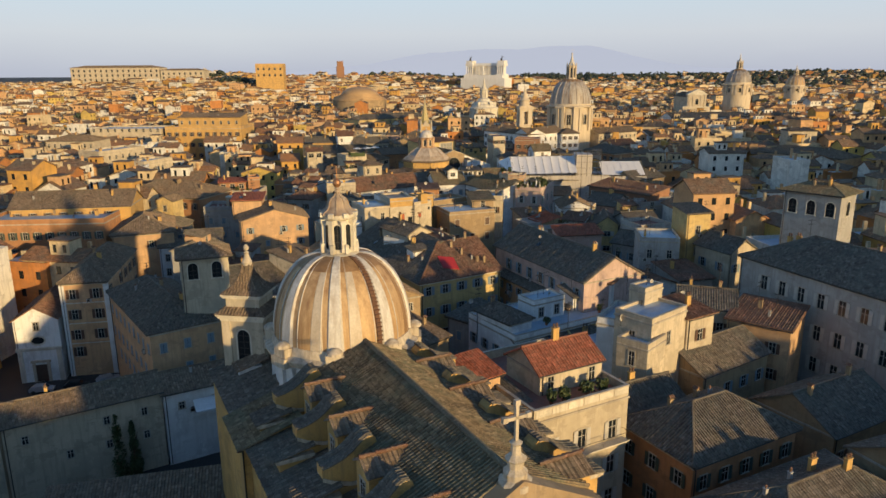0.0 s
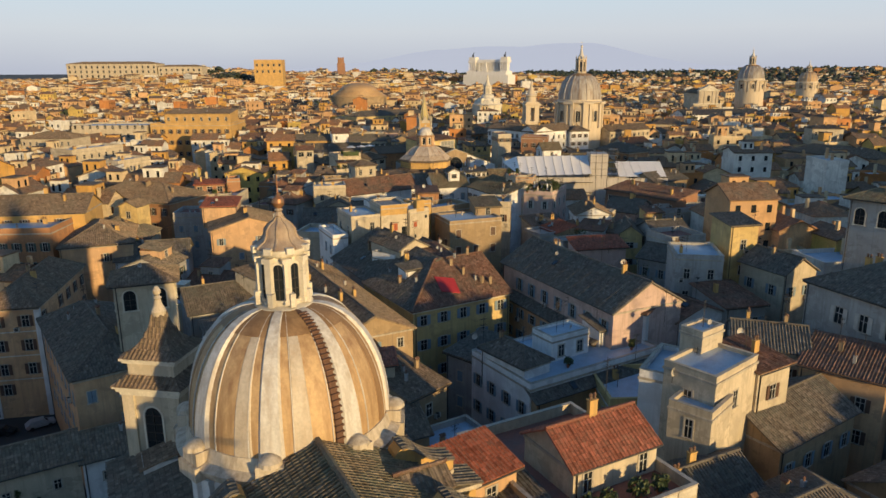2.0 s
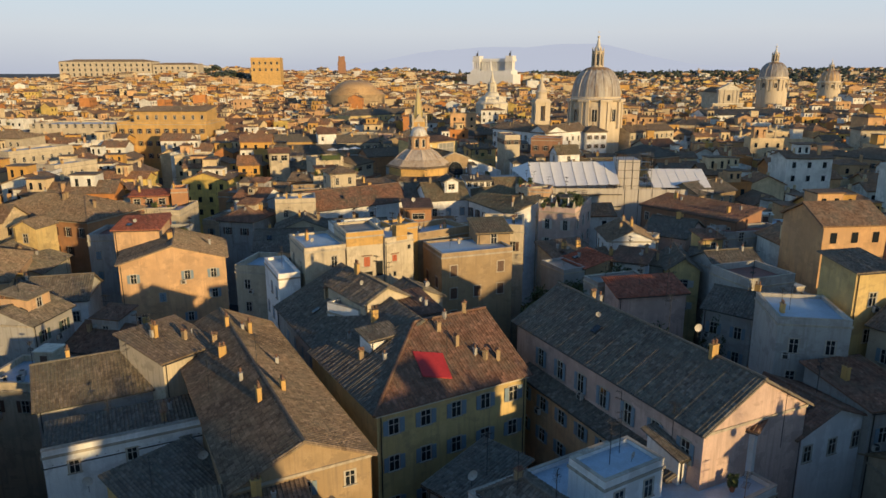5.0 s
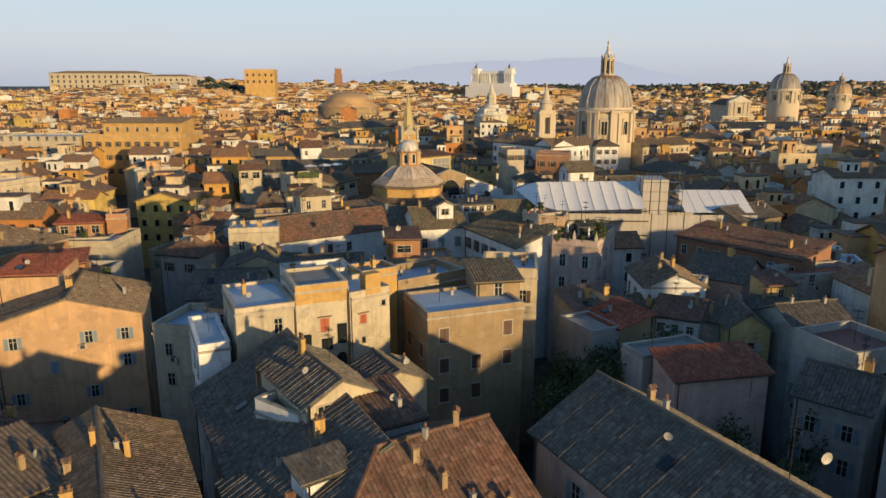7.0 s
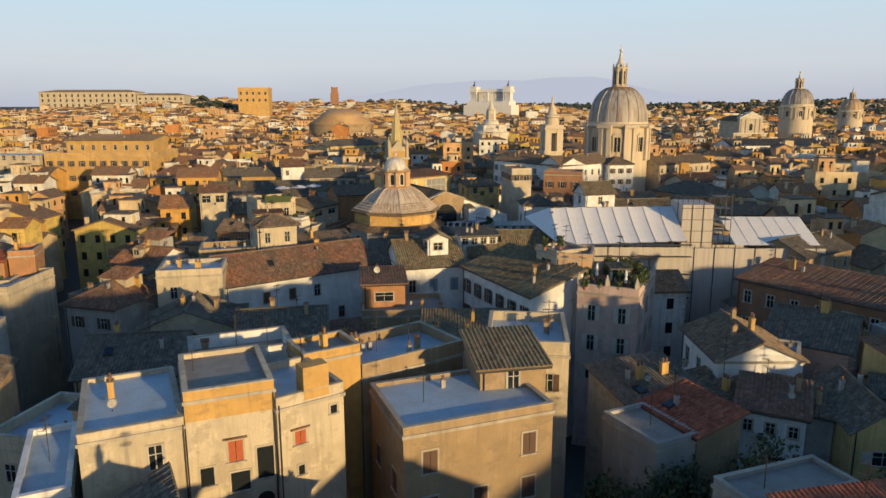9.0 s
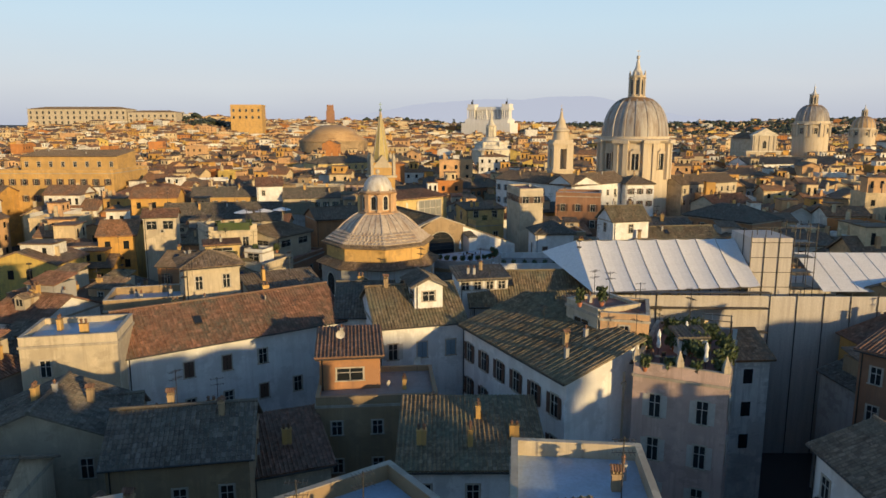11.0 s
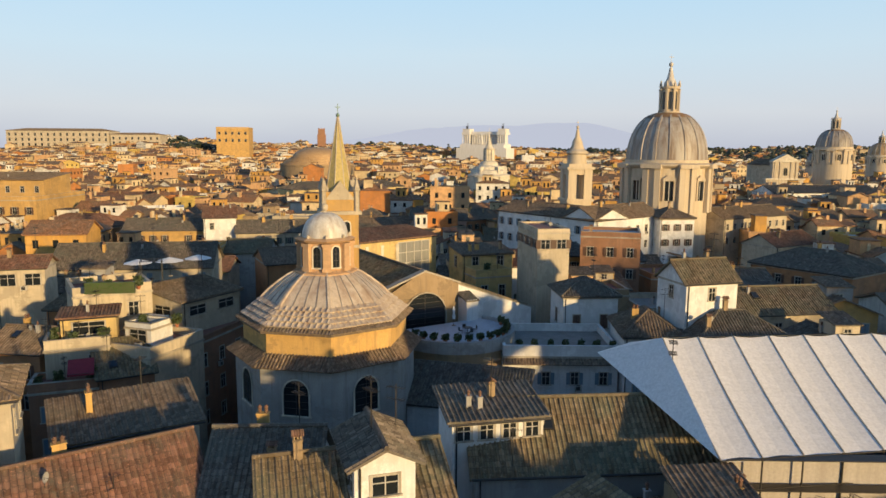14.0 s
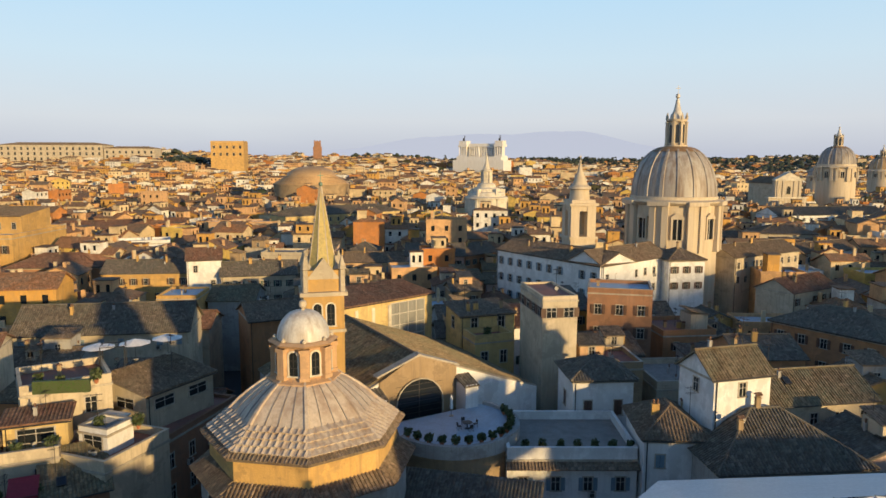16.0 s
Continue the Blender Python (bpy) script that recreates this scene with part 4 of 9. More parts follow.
def church_nave():
    """The nave in front of the dome: a long tiled roof, side buttresses with scrolls, a front with a cross."""
    far, near = Vector((-69.4, -325.0, 0)), Vector((-57.4, -347.0, 0))
    L = (near - far).length
    t = math.atan2(near.y - far.y, near.x - far.x)
    m = Matrix.Translation(far) @ Matrix.Rotation(t, 4, "Z")
    ob = thing("church_nave", m, "tall ochre church nave with mossy pantile roof and scrolled buttresses", "church")
    FOOT.append((*((far + near) / 2).xy, L / 2 + 3, 12, math.cos(t), math.sin(t)))
    FOOT.append((*(far + Vector((-6, 8, 0))).xy, 9, 12, math.cos(t), math.sin(t)))
    W, ze, zr = 6.1, 29.3, 32.0
    for y in (-1, 1):
        slab, tiles = Shape(), Shape()
        p = [(-0.4, y * W, ze), (L, y * W, ze), (L, 0, zr), (-0.4, 0, zr)]
        slab.slope(p if y < 0 else [p[1], p[0], p[3], p[2]], 0, pitch=0.34, rise=0.1, tiles=tiles, courses=True)
        part("roof", slab.weld(), TILE["moss"], ob, "mossy grey-brown pantiles")
        tagged(part("tiles", tiles, TILE["moss"], ob), kind="stuff")
        s = Shape()
        s.box(-0.2, min(y * 5.6, y * 5.9), 24, L, max(y * 5.6, y * 5.9), ze - 0.25)
        part("eaves_moulding", s, TRIM, ob)
    s = Shape()
    s.rod((-0.4, 0, zr + 0.04), (L, 0, zr + 0.04), 0.24, 7)
    part("ridge", s, TILE["moss"], ob)
    s = Shape()
    s.box(0, -W + 0.5, 8, L, W - 0.5, ze - 0.2)
    s.face([(-0.1, -W + 0.3, ze - 0.2), (-0.1, W - 0.3, ze - 0.2), (-0.1, 0, zr - 0.15)])
    part("wall", s, WALL["ochre"], ob)
    for y, out, x0 in ((-1, 11.6, -16.0), (1, 9.6, -9.0)):
        s = Shape()
        s.box(x0, min(y * 3, y * out), 0, L, max(y * 3, y * out), 25.0)
        part("aisle_wall", s, WALL["ochre"], ob)
        s = Shape()
        s.box(x0 - 0.25, min(y * 3, y * (out + 0.25)), 25.0, L, max(y * 3, y * (out + 0.25)), 25.3)
        part("cornice", s, TRIM, ob)
        slab, tiles = Shape(), Shape()
        p = [(x0, y * (out + 0.4), 25.3), (L, y * (out + 0.4), 25.3), (L, y * 3.0, 27.4), (x0, y * 3.0, 27.4)]
        slab.slope(p if y < 0 else [p[1], p[0], p[3], p[2]], 0, tiles=tiles)
        part("aisle_roof", slab.weld(), TILE["grey"], ob)
        tagged(part("aisle_tiles", tiles, TILE["grey"], ob), kind="stuff")
    # the choir's small hood beside the tower
    s = Shape()
    s.box(-13.6, -9.6, 25, -11.6, -7.2, 26.6)
    part("hood_wall", s, WALL["white"], ob)
    slab, tiles = Shape(), Shape()
    slab.slope([(-13.9, -9.9, 26.5), (-11.3, -9.9, 26.5), (-11.3, -6.6, 27.4), (-13.9, -6.6, 27.4)], 0, tiles=tiles)
    part("hood_roof", slab.weld(), TILE["brown"], ob)
    tagged(part("hood_tiles", tiles, TILE["brown"], ob), kind="stuff")
    # the wing with a half gable
    wing = part("wing", Shape(), WALL["ochre"], ob)
    s = Shape()
    s.face([(2.2, -12.2, 12), (2.2, -7.2, 12), (2.2, -7.2, 27.1), (2.2, -12.2, 25.5)])
    s.face([(-4, -12.2, 12), (2.2, -12.2, 12), (2.2, -12.2, 25.5), (-4, -12.2, 25.5)])
    s.face([(-4, -12.2, 12), (-4, -7.2, 12), (-4, -7.2, 27.1), (-4, -12.2, 25.5)])
    part("wing_wall", s, WALL["ochre"], wing)
    slab, tiles = Shape(), Shape()
    slab.slope([(-4.3, -12.7, 25.4), (2.6, -12.7, 25.4), (2.6, -7.0, 27.25), (-4.3, -7.0, 27.25)], 0, tiles=tiles)
    part("wing_roof", slab.weld(), TILE["moss"], wing)
    tagged(part("wing_tiles", tiles, TILE["moss"], wing), kind="stuff")
    w = part("wing_window", window_mesh(0.9, 1.4, "bare"), None, wing)
    w.matrix_basis = Matrix.Translation((2.2, -10.9, 21.9)) @ Matrix.Rotation(math.pi / 2, 4, "Z")
    s = Shape()
    s.rod((2.35, -12.25, 12), (2.35, -12.25, 25.2), 0.08, 6)
    s.rod((2.35, -12.25, 25.2), (2.7, -12.75, 25.4), 0.08, 6)
    part("downpipe", s, METAL, wing)
    rows = [(4.6, 29.7), (4.75, 30.3), (5.1, 30.62), (5.5, 30.62), (6.0, 30.3), (6.6, 29.75), (7.3, 29.3), (8.1, 29.0), (8.9, 28.85)]
    for side in (-1, 1):
        flip = lambda p: p if side < 0 else [p[1], p[0], p[3], p[2]]
        def span(s, x0, x1, a, b, z0, z1):
            s.box(x0, min(side * a, side * b), z0, x1, max(side * a, side * b), z1)
            return s
        for i in range(4):
            x = 0.5 + i * 6.45
            b = part("buttress", Shape(), WALL["ochre"], ob)
            s = span(Shape(), x - 0.65, x + 0.65, 4.9, 8.8, 23.5, 27.0)
            part("pier", s, WALL["ochre"], b)
            s = span(Shape(), x - 0.95, x + 0.95, 8.0, 10.5, 15, 26.4)
            part("outer_pier", s, WALL["ochre"], b)
            s = span(Shape(), x - 1.1, x + 1.1, 7.85, 10.65, 26.4, 26.58)
            span(s, x - 1.25, x + 1.25, 7.7, 10.8, 26.58, 26.85)
            part("moulding", s, STONE, b)
            slab, tiles = Shape(), Shape()
            slab.slope(flip([(x - 1.3, side * 10.9, 26.9), (x + 1.3, side * 10.9, 26.9), (x + 1.3, side * 7.6, 27.6), (x - 1.3, side * 7.6, 27.6)]), 0, 0.12, 0.36, 0.09, tiles=tiles)
            part("cap", slab.weld(), TILE["grey"], b)
            tagged(part("cap_tiles", tiles, TILE["grey"], b), kind="stuff")
            s = Shape()
            low = [(8.9, 28.1), (8.0, 27.6), (6.8, 27.2), (4.6, 27.0)]
            loop = rows + low
            for xx in (-0.62, 0.62):
                s.face([(x + xx, side * a, h) for a, h in loop])
            for (a, za), (c, zc) in zip(loop, loop[1:] + loop[:1]):
                s.face([(x - 0.62, side * a, za), (x + 0.62, side * a, za), (x + 0.62, side * c, zc), (x - 0.62, side * c, zc)])
            part("scroll", s.weld(), WALL["ochre"], b)
            s = Shape()
            for (a, za), (c, zc) in zip(low, low[1:]):
                for xx in (-0.72, 0.55):
                    s.face([(x + xx, side * a, za + 0.1), (x + xx + 0.17, side * a, za + 0.1), (x + xx + 0.17, side * c, zc + 0.1), (x + xx, side * c, zc + 0.1)])
                    s.face([(x + xx + 0.17, side * a, za - 0.2), (x + xx + 0.17, side * c, zc - 0.2), (x + xx + 0.17, side * c, zc + 0.1), (x + xx + 0.17, side * a, za + 0.1)])
            part("scroll_moulding", s.weld(), STONE, b)
            slab, tiles = Shape(), Shape()
            for (a, za), (c, zc) in list(zip(rows, rows[1:]))[2:]:
                slab.slope(flip([(x - 0.85, side * (c + 0.02), zc + 0.16), (x + 0.85, side * (c + 0.02), zc + 0.16), (x + 0.85, side * a, za + 0.16), (x - 0.85, side * a, za + 0.16)]), 0, 0.12, 0.34, 0.09, tiles=tiles)
            tagged(part("coping", slab.weld(), TILE["grey"], b), kind="stuff")
            tagged(part("coping_tiles", tiles, TILE["grey"], b), kind="stuff")
            # the gabled window hood between two piers
            xc = x + 3.2
            if xc > L - 1:
                continue
            d = part("dormer", Shape(), TILE["brown"], ob)
            slab, tiles = Shape(), Shape()
            q = [(xc - 1.5, side * 7.0, 29.75), (xc - 1.5, side * 5.0, 29.75), (xc, side * 3.3, 30.55), (xc, side * 7.0, 30.55)]
            r = [(xc + 1.5, side * 5.0, 29.75), (xc + 1.5, side * 7.0, 29.75), (xc, side * 7.0, 30.55), (xc, side * 3.3, 30.55)]
            if side > 0:
                q, r = [q[1], q[0], q[3], q[2]], [r[1], r[0], r[3], r[2]]
            slab.slope(q, 0, 0.1, 0.36, 0.1, tiles=tiles), slab.slope(r, 0, 0.1, 0.36, 0.1, tiles=tiles)
            part("dormer_roof", slab.weld(), TILE["brown"], d)
            tagged(part("dormer_tiles", tiles, TILE["brown"], d), kind="stuff")
            for k in range(9):
                s = Shape()
                y0 = 3.4 + k * 0.4
                s.rod((xc, side * y0, 30.66 + (k % 2) * 0.03), (xc, side * (y0 + 0.44), 30.7 + (k % 3) * 0.03), 0.15, 6)
                part("ridge_tile", s, TILE["rust"], d)
            s = Shape()
            a = [(xc - 1.2, 26.5), (xc + 1.2, 26.5), (xc + 1.2, 29.75), (xc, 30.4), (xc - 1.2, 29.75)]
            for yy in (side * 5.4, side * 6.8):
                s.face([(px, yy, pz) for px, pz in a])
            for (p0, z0), (p1, z1) in zip(a, a[1:] + a[:1]):
                s.face([(p0, side * 5.4, z0), (p1, side * 5.4, z1), (p1, side * 6.8, z1), (p0, side * 6.8, z0)])
            part("dormer_wall", s.weld(), WALL["ochre"], d)
            w = part("dormer_window", window_mesh(0.9, 1.3, "bare"), None, d)
            w.matrix_basis = Matrix.Translation((xc, side * 6.8, 27.6)) @ Matrix.Rotation(0 if side < 0 else math.pi, 4, "Z")
    # the front's crown and the cross
    s = Shape()
    s.box(L - 0.2, -6.2, 0, L + 1.2, 6.2, 29.0)
    for xx in (L - 0.2, L + 1.2):
        s.face([(xx, -6.2, 29.0), (xx, 6.2, 29.0), (xx, 0, 32.2)])
    for yy in (-6.2, 6.2):
        s.face([(L - 0.2, yy, 29.0), (L + 1.2, yy, 29.0), (L + 1.2, 0, 32.2), (L - 0.2, 0, 32.2)])
    part("front", s, WALL["tan"], ob)
    s = Shape()
    s.lathe([(1.1, 31.4), (1.1, 31.8), (0.75, 32.0), (0.8, 32.4), (0.5, 32.7), (0.55, 33.1), (0.7, 33.3), (0.35, 33.6), (0.3, 34.2), (0.42, 34.35), (0.1, 34.5)], 10, 0, at=(L + 0.2, 0, 0))
    s.box(L + 0.1, -0.11, 34.3, L + 0.3, 0.11, 37.0)
    s.box(L + 0.1, -0.85, 35.9, L + 0.3, 0.85, 36.12)
    for p in ((-0.85, 36.01), (0.85, 36.01), (0, 37.0)):
        s.box(L + 0.06, p[0] - 0.17, p[1] - 0.17, L + 0.34, p[0] + 0.17, p[1] + 0.17)
    part("cross", s, STONE, ob, "pale stone cross")


church_nave()


def octagon_dome():
    """The eight-sided tiled dome with the stepped eaves."""
    C = (-72.4, -121.2)
    ob = thing("octagonal_dome", pose(*C, 0, 0, 0, -9.5), "octagonal ochre drum under a stepped lead and tile dome", "dome")
    FOOT.append((*C, 9.5, 9.5, 1, 0))
    T = 22.5
    s = Shape()
    s.lathe([(9.7, 0), (9.7, 20.2), (10.1, 20.3), (10.2, 20.7)], 8, 0, T)
    part("lower_wall", s, WALL["grey"], ob)
    for i in range(8):
        if i in (4, 5, 6, 7):
            part("arched_window", arch_panel(2.6, 3.6, 0.12).mesh("arched_window", [TRIM, GLASS, METAL]), None, ob).matrix_basis = radial(i * 45, 9.7 * math.cos(math.pi / 8), 15.6)
    s = Shape()
    s.lathe([(8.8, 21.0), (8.8, 23.5), (9.1, 23.6), (9.15, 23.9)], 8, 0, T)
    part("attic_wall", s, WALL["ochre"], ob)
    s, laid = Shape(), Shape()
    for i in range(8):
        a0, a1 = radians(T + i * 45), radians(T + i * 45 + 45)
        f = lambda r, z, a: (r * math.cos(a), r * math.sin(a), z)
        s.slope([f(10.6, 20.5, a0), f(10.6, 20.5, a1), f(8.75, 21.5, a1), f(8.75, 21.5, a0)], 0, 0.14, tiles=laid, courses=True)
    part("skirt_roof", s.weld(), [TILE["brown"]], ob)
    tagged(part("skirt_tiles", laid, TILE["brown"], ob), kind="stuff")
    for k in range(5):
        r0, r1, z = 9.6 - k * 0.56, 9.6 - (k + 1) * 0.56 - 0.1, 23.95 + k * 0.43
        s, laid = Shape(), Shape()
        for i in range(8):
            a0, a1 = radians(T + i * 45), radians(T + i * 45 + 45)
            f = lambda r, zz, a: (r * math.cos(a), r * math.sin(a), zz)
            s.face([f(r0 - 0.1, z - 0.3, a0), f(r0 - 0.1, z - 0.3, a1), f(r0 - 0.1, z, a1), f(r0 - 0.1, z, a0)], 0)
            s.slope([f(r0, z, a0), f(r0, z, a1), f(r1, z + 0.28, a1), f(r1, z + 0.28, a0)], 0, 0.12, 0.36 if k < 1 else 0.6, 0.09 if k < 1 else 0.13, tiles=laid)
        part("tile_step", s.weld(), [TILE["brown"] if k < 1 else LEADOLD], ob)
        tagged(part("step_tiles", laid, [TILE["brown"] if k < 1 else LEADOLD], ob), kind="stuff")
    prof = [(6.85, 25.95), (5.95, 26.85), (4.95, 27.65), (3.9, 28.35), (2.7, 28.95)]
    s = Shape()
    s.lathe(prof, 8, 0, T)
    part("shell", s, LEADOLD, ob, "weathered brown-grey lead sheet")
    for i in range(8):
        part("rib", dome_rib(prof, T + i * 45, 0.45, 0.14), LEADOLD, ob)
        for k in (-11, 0, 11):
            q = [(r * math.cos(math.pi / 8) / math.cos(radians(k)), z) for r, z in prof]
            part("seam", dome_rib(q, i * 45 + 45 + k, 0.1, 0.07), LEAD, ob)
    lan = part("lantern", Shape(), STONE, ob)
    s = Shape()
    s.lathe([(3.5, 28.2), (3.5, 28.7), (3.0, 28.85), (2.75, 29.0), (2.75, 31.8), (3.0, 31.9), (3.3, 32.15), (2.9, 32.35)], 8, 0, T)
    for i in range(8):
        pilaster(s, T + i * 45, 2.75, 28.9, 31.85, 0.8, 0.6)
    part("lantern_wall", s, WALL["peach"], lan)
    am = arch_panel(0.8, 2.2, 0.08).mesh("lantern_window", [TRIM, GLASS, METAL])
    for i in range(8):
        part("lantern_window", am, None, lan).matrix_basis = radial(i * 45, 2.75 * math.cos(math.pi / 8), 29.3)
    s = Shape()
    s.lathe(dome_profile(2.45, 0.3, 32.3, 34.9, 8, 0.9), 16, 0)
    part("cupola", s, LEADRIB, lan, smooth=True)
    s = Shape()
    for i in range(8):
        a = radians(T + i * 45)
        s.lathe([(0.1, 0), (0.2, 0.12), (0.2, 0.3), (0.02, 0.5)], 8, 0, at=(2.6 * math.cos(a), 2.6 * math.sin(a), 32.25))
    finial(s, 34.8, 0.38, 0.0)
    part("finial", s, STONE, lan, smooth=True)


octagon_dome()


def spire():
    ob = thing("bell_tower", pose(-73.6, -104.5, 0, 0, 0, 14), "brick bell tower with a green and yellow tiled spire", "tower")
    FOOT.append((-73.6, -104.5, 3, 3, 1, 0))
    s = Shape()
    s.box(-2.3, -2.3, 0, 2.3, 2.3, 33.6)
    s.box(-2.0, -2.0, 33.6, 2.0, 2.0, 36.2)
    part("wall", s, WALL["ochre"], ob)
    s = Shape()
    s.box(-2.7, -2.7, 33.3, 2.7, 2.7, 33.75)
    s.box(-2.5, -2.5, 29.0, 2.5, 2.5, 29.35)
    for i in range(4):
        c = Matrix.Rotation(i * math.pi / 2, 4, "Z")
        s.face([c @ Vector(p) for p in ((-1.9, -2.1, 35.2), (1.9, -2.1, 35.2), (0, -2.1, 37.6))])
        s.face([c @ Vector(p) for p in ((-1.9, -2.1, 35.2), (0, -2.1, 37.6), (0, -1.0, 37.6), (-1.9, -1.0, 35.2))])
        s.face([c @ Vector(p) for p in ((1.9, -2.1, 35.2), (0, -2.1, 37.6), (0, -1.0, 37.6), (1.9, -1.0, 35.2))])
    for x in (-2.1, 2.1):
        for y in (-2.1, 2.1):
            s.lathe([(0.35, 33.7), (0.35, 36.3), (0.5, 36.4), (0.05, 38.0)], 6, 0, at=(x, y, 0))
    part("gables", s, WALL["cream"], ob)
    am = arch_panel(0.9, 2.6, 0.08).mesh("belfry_opening", [TRIM, GLASS, METAL])
    for i in range(4):
        for x in (-0.75, 0.75):
            part("belfry_opening", am, None, ob).matrix_basis = Matrix.Rotation(i * math.pi / 2, 4, "Z") @ Matrix.Translation((x, -2.3, 29.8))
    s = Shape()
    s.lathe([(1.75, 36.0), (1.2, 39.5), (0.6, 43.0), (0.12, 45.6)], 8, 0, 22.5)
    for i in range(8):
        a, r = radians(22.5 + 45 * i), Shape()
        r.rod((1.78 * math.cos(a), 1.78 * math.sin(a), 36.0), (0.1 * math.cos(a), 0.1 * math.sin(a), 45.7), 0.07)
        part("spire_rib", r, STONE, ob)
    part("spire", s, weathered("glazed_spire_tiles", (0.5, 0.38, 0.12), (0.22, 0.22, 0.1), 0.5, scale=3, streak=(1, 1, 1)), ob)
    s = Shape()
    finial(s, 45.5, 0.25, 1.2)
    part("finial", s, plain("green_bronze", (0.16, 0.24, 0.18), 0.5, 0.4), ob, smooth=True)


spire()


def great_dome(name, x, y, R, z0, z1, z2, ztop, label, base=10, squares=16, turn=11.0, pale=LEAD, attic=0.14):
    """A large baroque church dome: drum with paired pilasters and windows, ribbed shell, lantern."""
    ob = thing(name, pose(x, y, 0), label, "dome")
    FOOT.append((x, y, R * 1.3, R * 1.3, 1, 0))
    s = Shape()
    s.lathe([(R * 1.04, base), (R * 1.04, z1 - 0.1 * R), (R * 1.1, z1 - 0.08 * R), (R * 1.16, z1 - 0.03 * R), (R * 1.16, z1), (R * 1.02, z1 + 0.03 * R), (R * 1.02, z1 + attic * R), (R * 0.98, z1 + attic * R)], 48, 0, top=False)
    for i in range(8):
        for d in (-7.5, 7.5):
            pilaster(s, turn + i * 45 + d, R * 1.07, z0 + 0.08 * R, z1 - 0.08 * R, R * 0.14, R * 0.14)
        pilaster(s, turn + i * 45, R * 1.05, z0 + 0.08 * R, z1 - 0.08 * R, R * 0.2, R * 0.08)
        m = radial(turn + i * 45, R * 1.1, z1 - 0.1 * R)
        s.block(m, R * 0.5, R * 0.2, R * 0.1)
    part("drum", s, PALE, ob, smooth=True)
    am = Shape()
    w, h = R * 0.2, (z1 - z0) * 0.38
    am.face([(-w / 2, -0.03, 0), (w / 2, -0.03, 0), (w / 2, -0.03, h), (-w / 2, -0.03, h)], 1)
    am.box(-w / 2 - w * 0.2, -R * 0.04, 0, -w / 2, 0.1, h, 0)
    am.box(w / 2, -R * 0.04, 0, w / 2 + w * 0.2, 0.1, h, 0)
    am.box(-w * 0.75, -R * 0.05, h, w * 0.75, 0.1, h * 1.1, 0)
    am.face([(-w * 0.8, -R * 0.05, h * 1.1), (w * 0.8, -R * 0.05, h * 1.1), (0, -R * 0.05, h * 1.32)], 0)
    am.box(-0.04 * R / 4, -0.06, 0, 0.04 * R / 4, -0.035, h, 2)
    am = am.mesh("drum_window", [PALE, GLASS, FRAME])
    for i in range(8):
        part("drum_window", am, None, ob).matrix_basis = radial(turn + 22.5 + i * 45, R * 1.045, z0 + (z1 - z0) * 0.3)
    prof = dome_profile(R * 0.98, R * 0.22, z1 + (attic - 0.02) * R, z2, 14, 0.95)
    s = Shape()
    s.lathe(prof, 48, 0)
    part("shell", s, pale, ob, "grey lead sheet with brown streaks", smooth=True)
    for i in range(squares):
        part("rib", dome_rib(prof, turn + i * 360 / squares, R * 0.11, R * 0.02), LEADRUN if squares > 8 else LEADRIB, ob)
    s = Shape()
    s.lathe([(p + 0.012 * R, h + 0.012 * R) for p, h in prof[10:]], 48, 0, top=False)
    part("stained_collar", s, LEADDARK, ob, "rust-brown lead sheet under the lantern", smooth=True)
    k = (ztop - z2) / 13.0
    lan = part("lantern", Shape(), STONE, ob)
    s = Shape()
    r = R * 0.2
    s.lathe([(r * 1.35, z2 - 0.3 * k), (r * 1.35, z2 + 0.4 * k), (r, z2 + 0.5 * k), (r, z2 + 5.6 * k), (r * 1.2, z2 + 5.8 * k), (r * 1.25, z2 + 6.3 * k), (r * 0.8, z2 + 6.4 * k)], 16, 0)
    for i in range(8):
        pilaster(s, i * 45 + turn, r * 1.12, z2 + 0.5 * k, z2 + 5.7 * k, r * 0.25, r * 0.34)
    for i in range(8):
        a = radians(i * 45 + turn)
        s.lathe([(r * 0.16, 0), (r * 0.12, 0.8 * k), (0.02, 1.6 * k)], 6, 0, at=(r * 1.2 * math.cos(a), r * 1.2 * math.sin(a), z2 + 6.2 * k))
    part("lantern_wall", s, PALE, lan, smooth=True)
    am = arch_panel(r * 0.4, 4.2 * k, 0.05).mesh("lantern_window", [PALE, GLASS, METAL])
    for i in range(8):
        part("lantern_window", am, None, lan).matrix_basis = radial(i * 45 + turn + 22.5, r * 1.01, z2 + 0.9 * k)
    s = Shape()
    s.lathe([(r * 0.85, z2 + 6.3 * k), (r * 0.75, z2 + 7.3 * k), (r * 0.45, z2 + 8.3 * k), (r * 0.3, z2 + 9.6 * k), (r * 0.2, z2 + 10.8 * k)], 12, 0)
    finial(s, z2 + 10.6 * k, r * 0.28, 1.9 * k)
    part("lantern_cap", s, LEADRIB, lan, smooth=True)
    return ob


great_dome("church_dome", 0.5, 0.0, 10.9, 24.5, 38.2, 51.9, 66.6, "large ribbed grey dome on a pale stone drum with tall lantern", attic=0.1, pale=LEADRUN)
great_dome("church_dome", 204.0, 293.0, 11.6, 33.0, 43.5, 57.0, 71.0, "distant ribbed grey dome on a tall stone drum")
great_dome("church_dome", 330.0, 448.0, 10.5, 30.0, 38.0, 50.0, 61.5, "distant brownish dome on a stone drum", pale=LEADWARM)
great_dome("church_dome", 274.0, 452.0, 7.5, 27.0, 33.0, 41.0, 45.0, "small distant pale dome on a low drum")


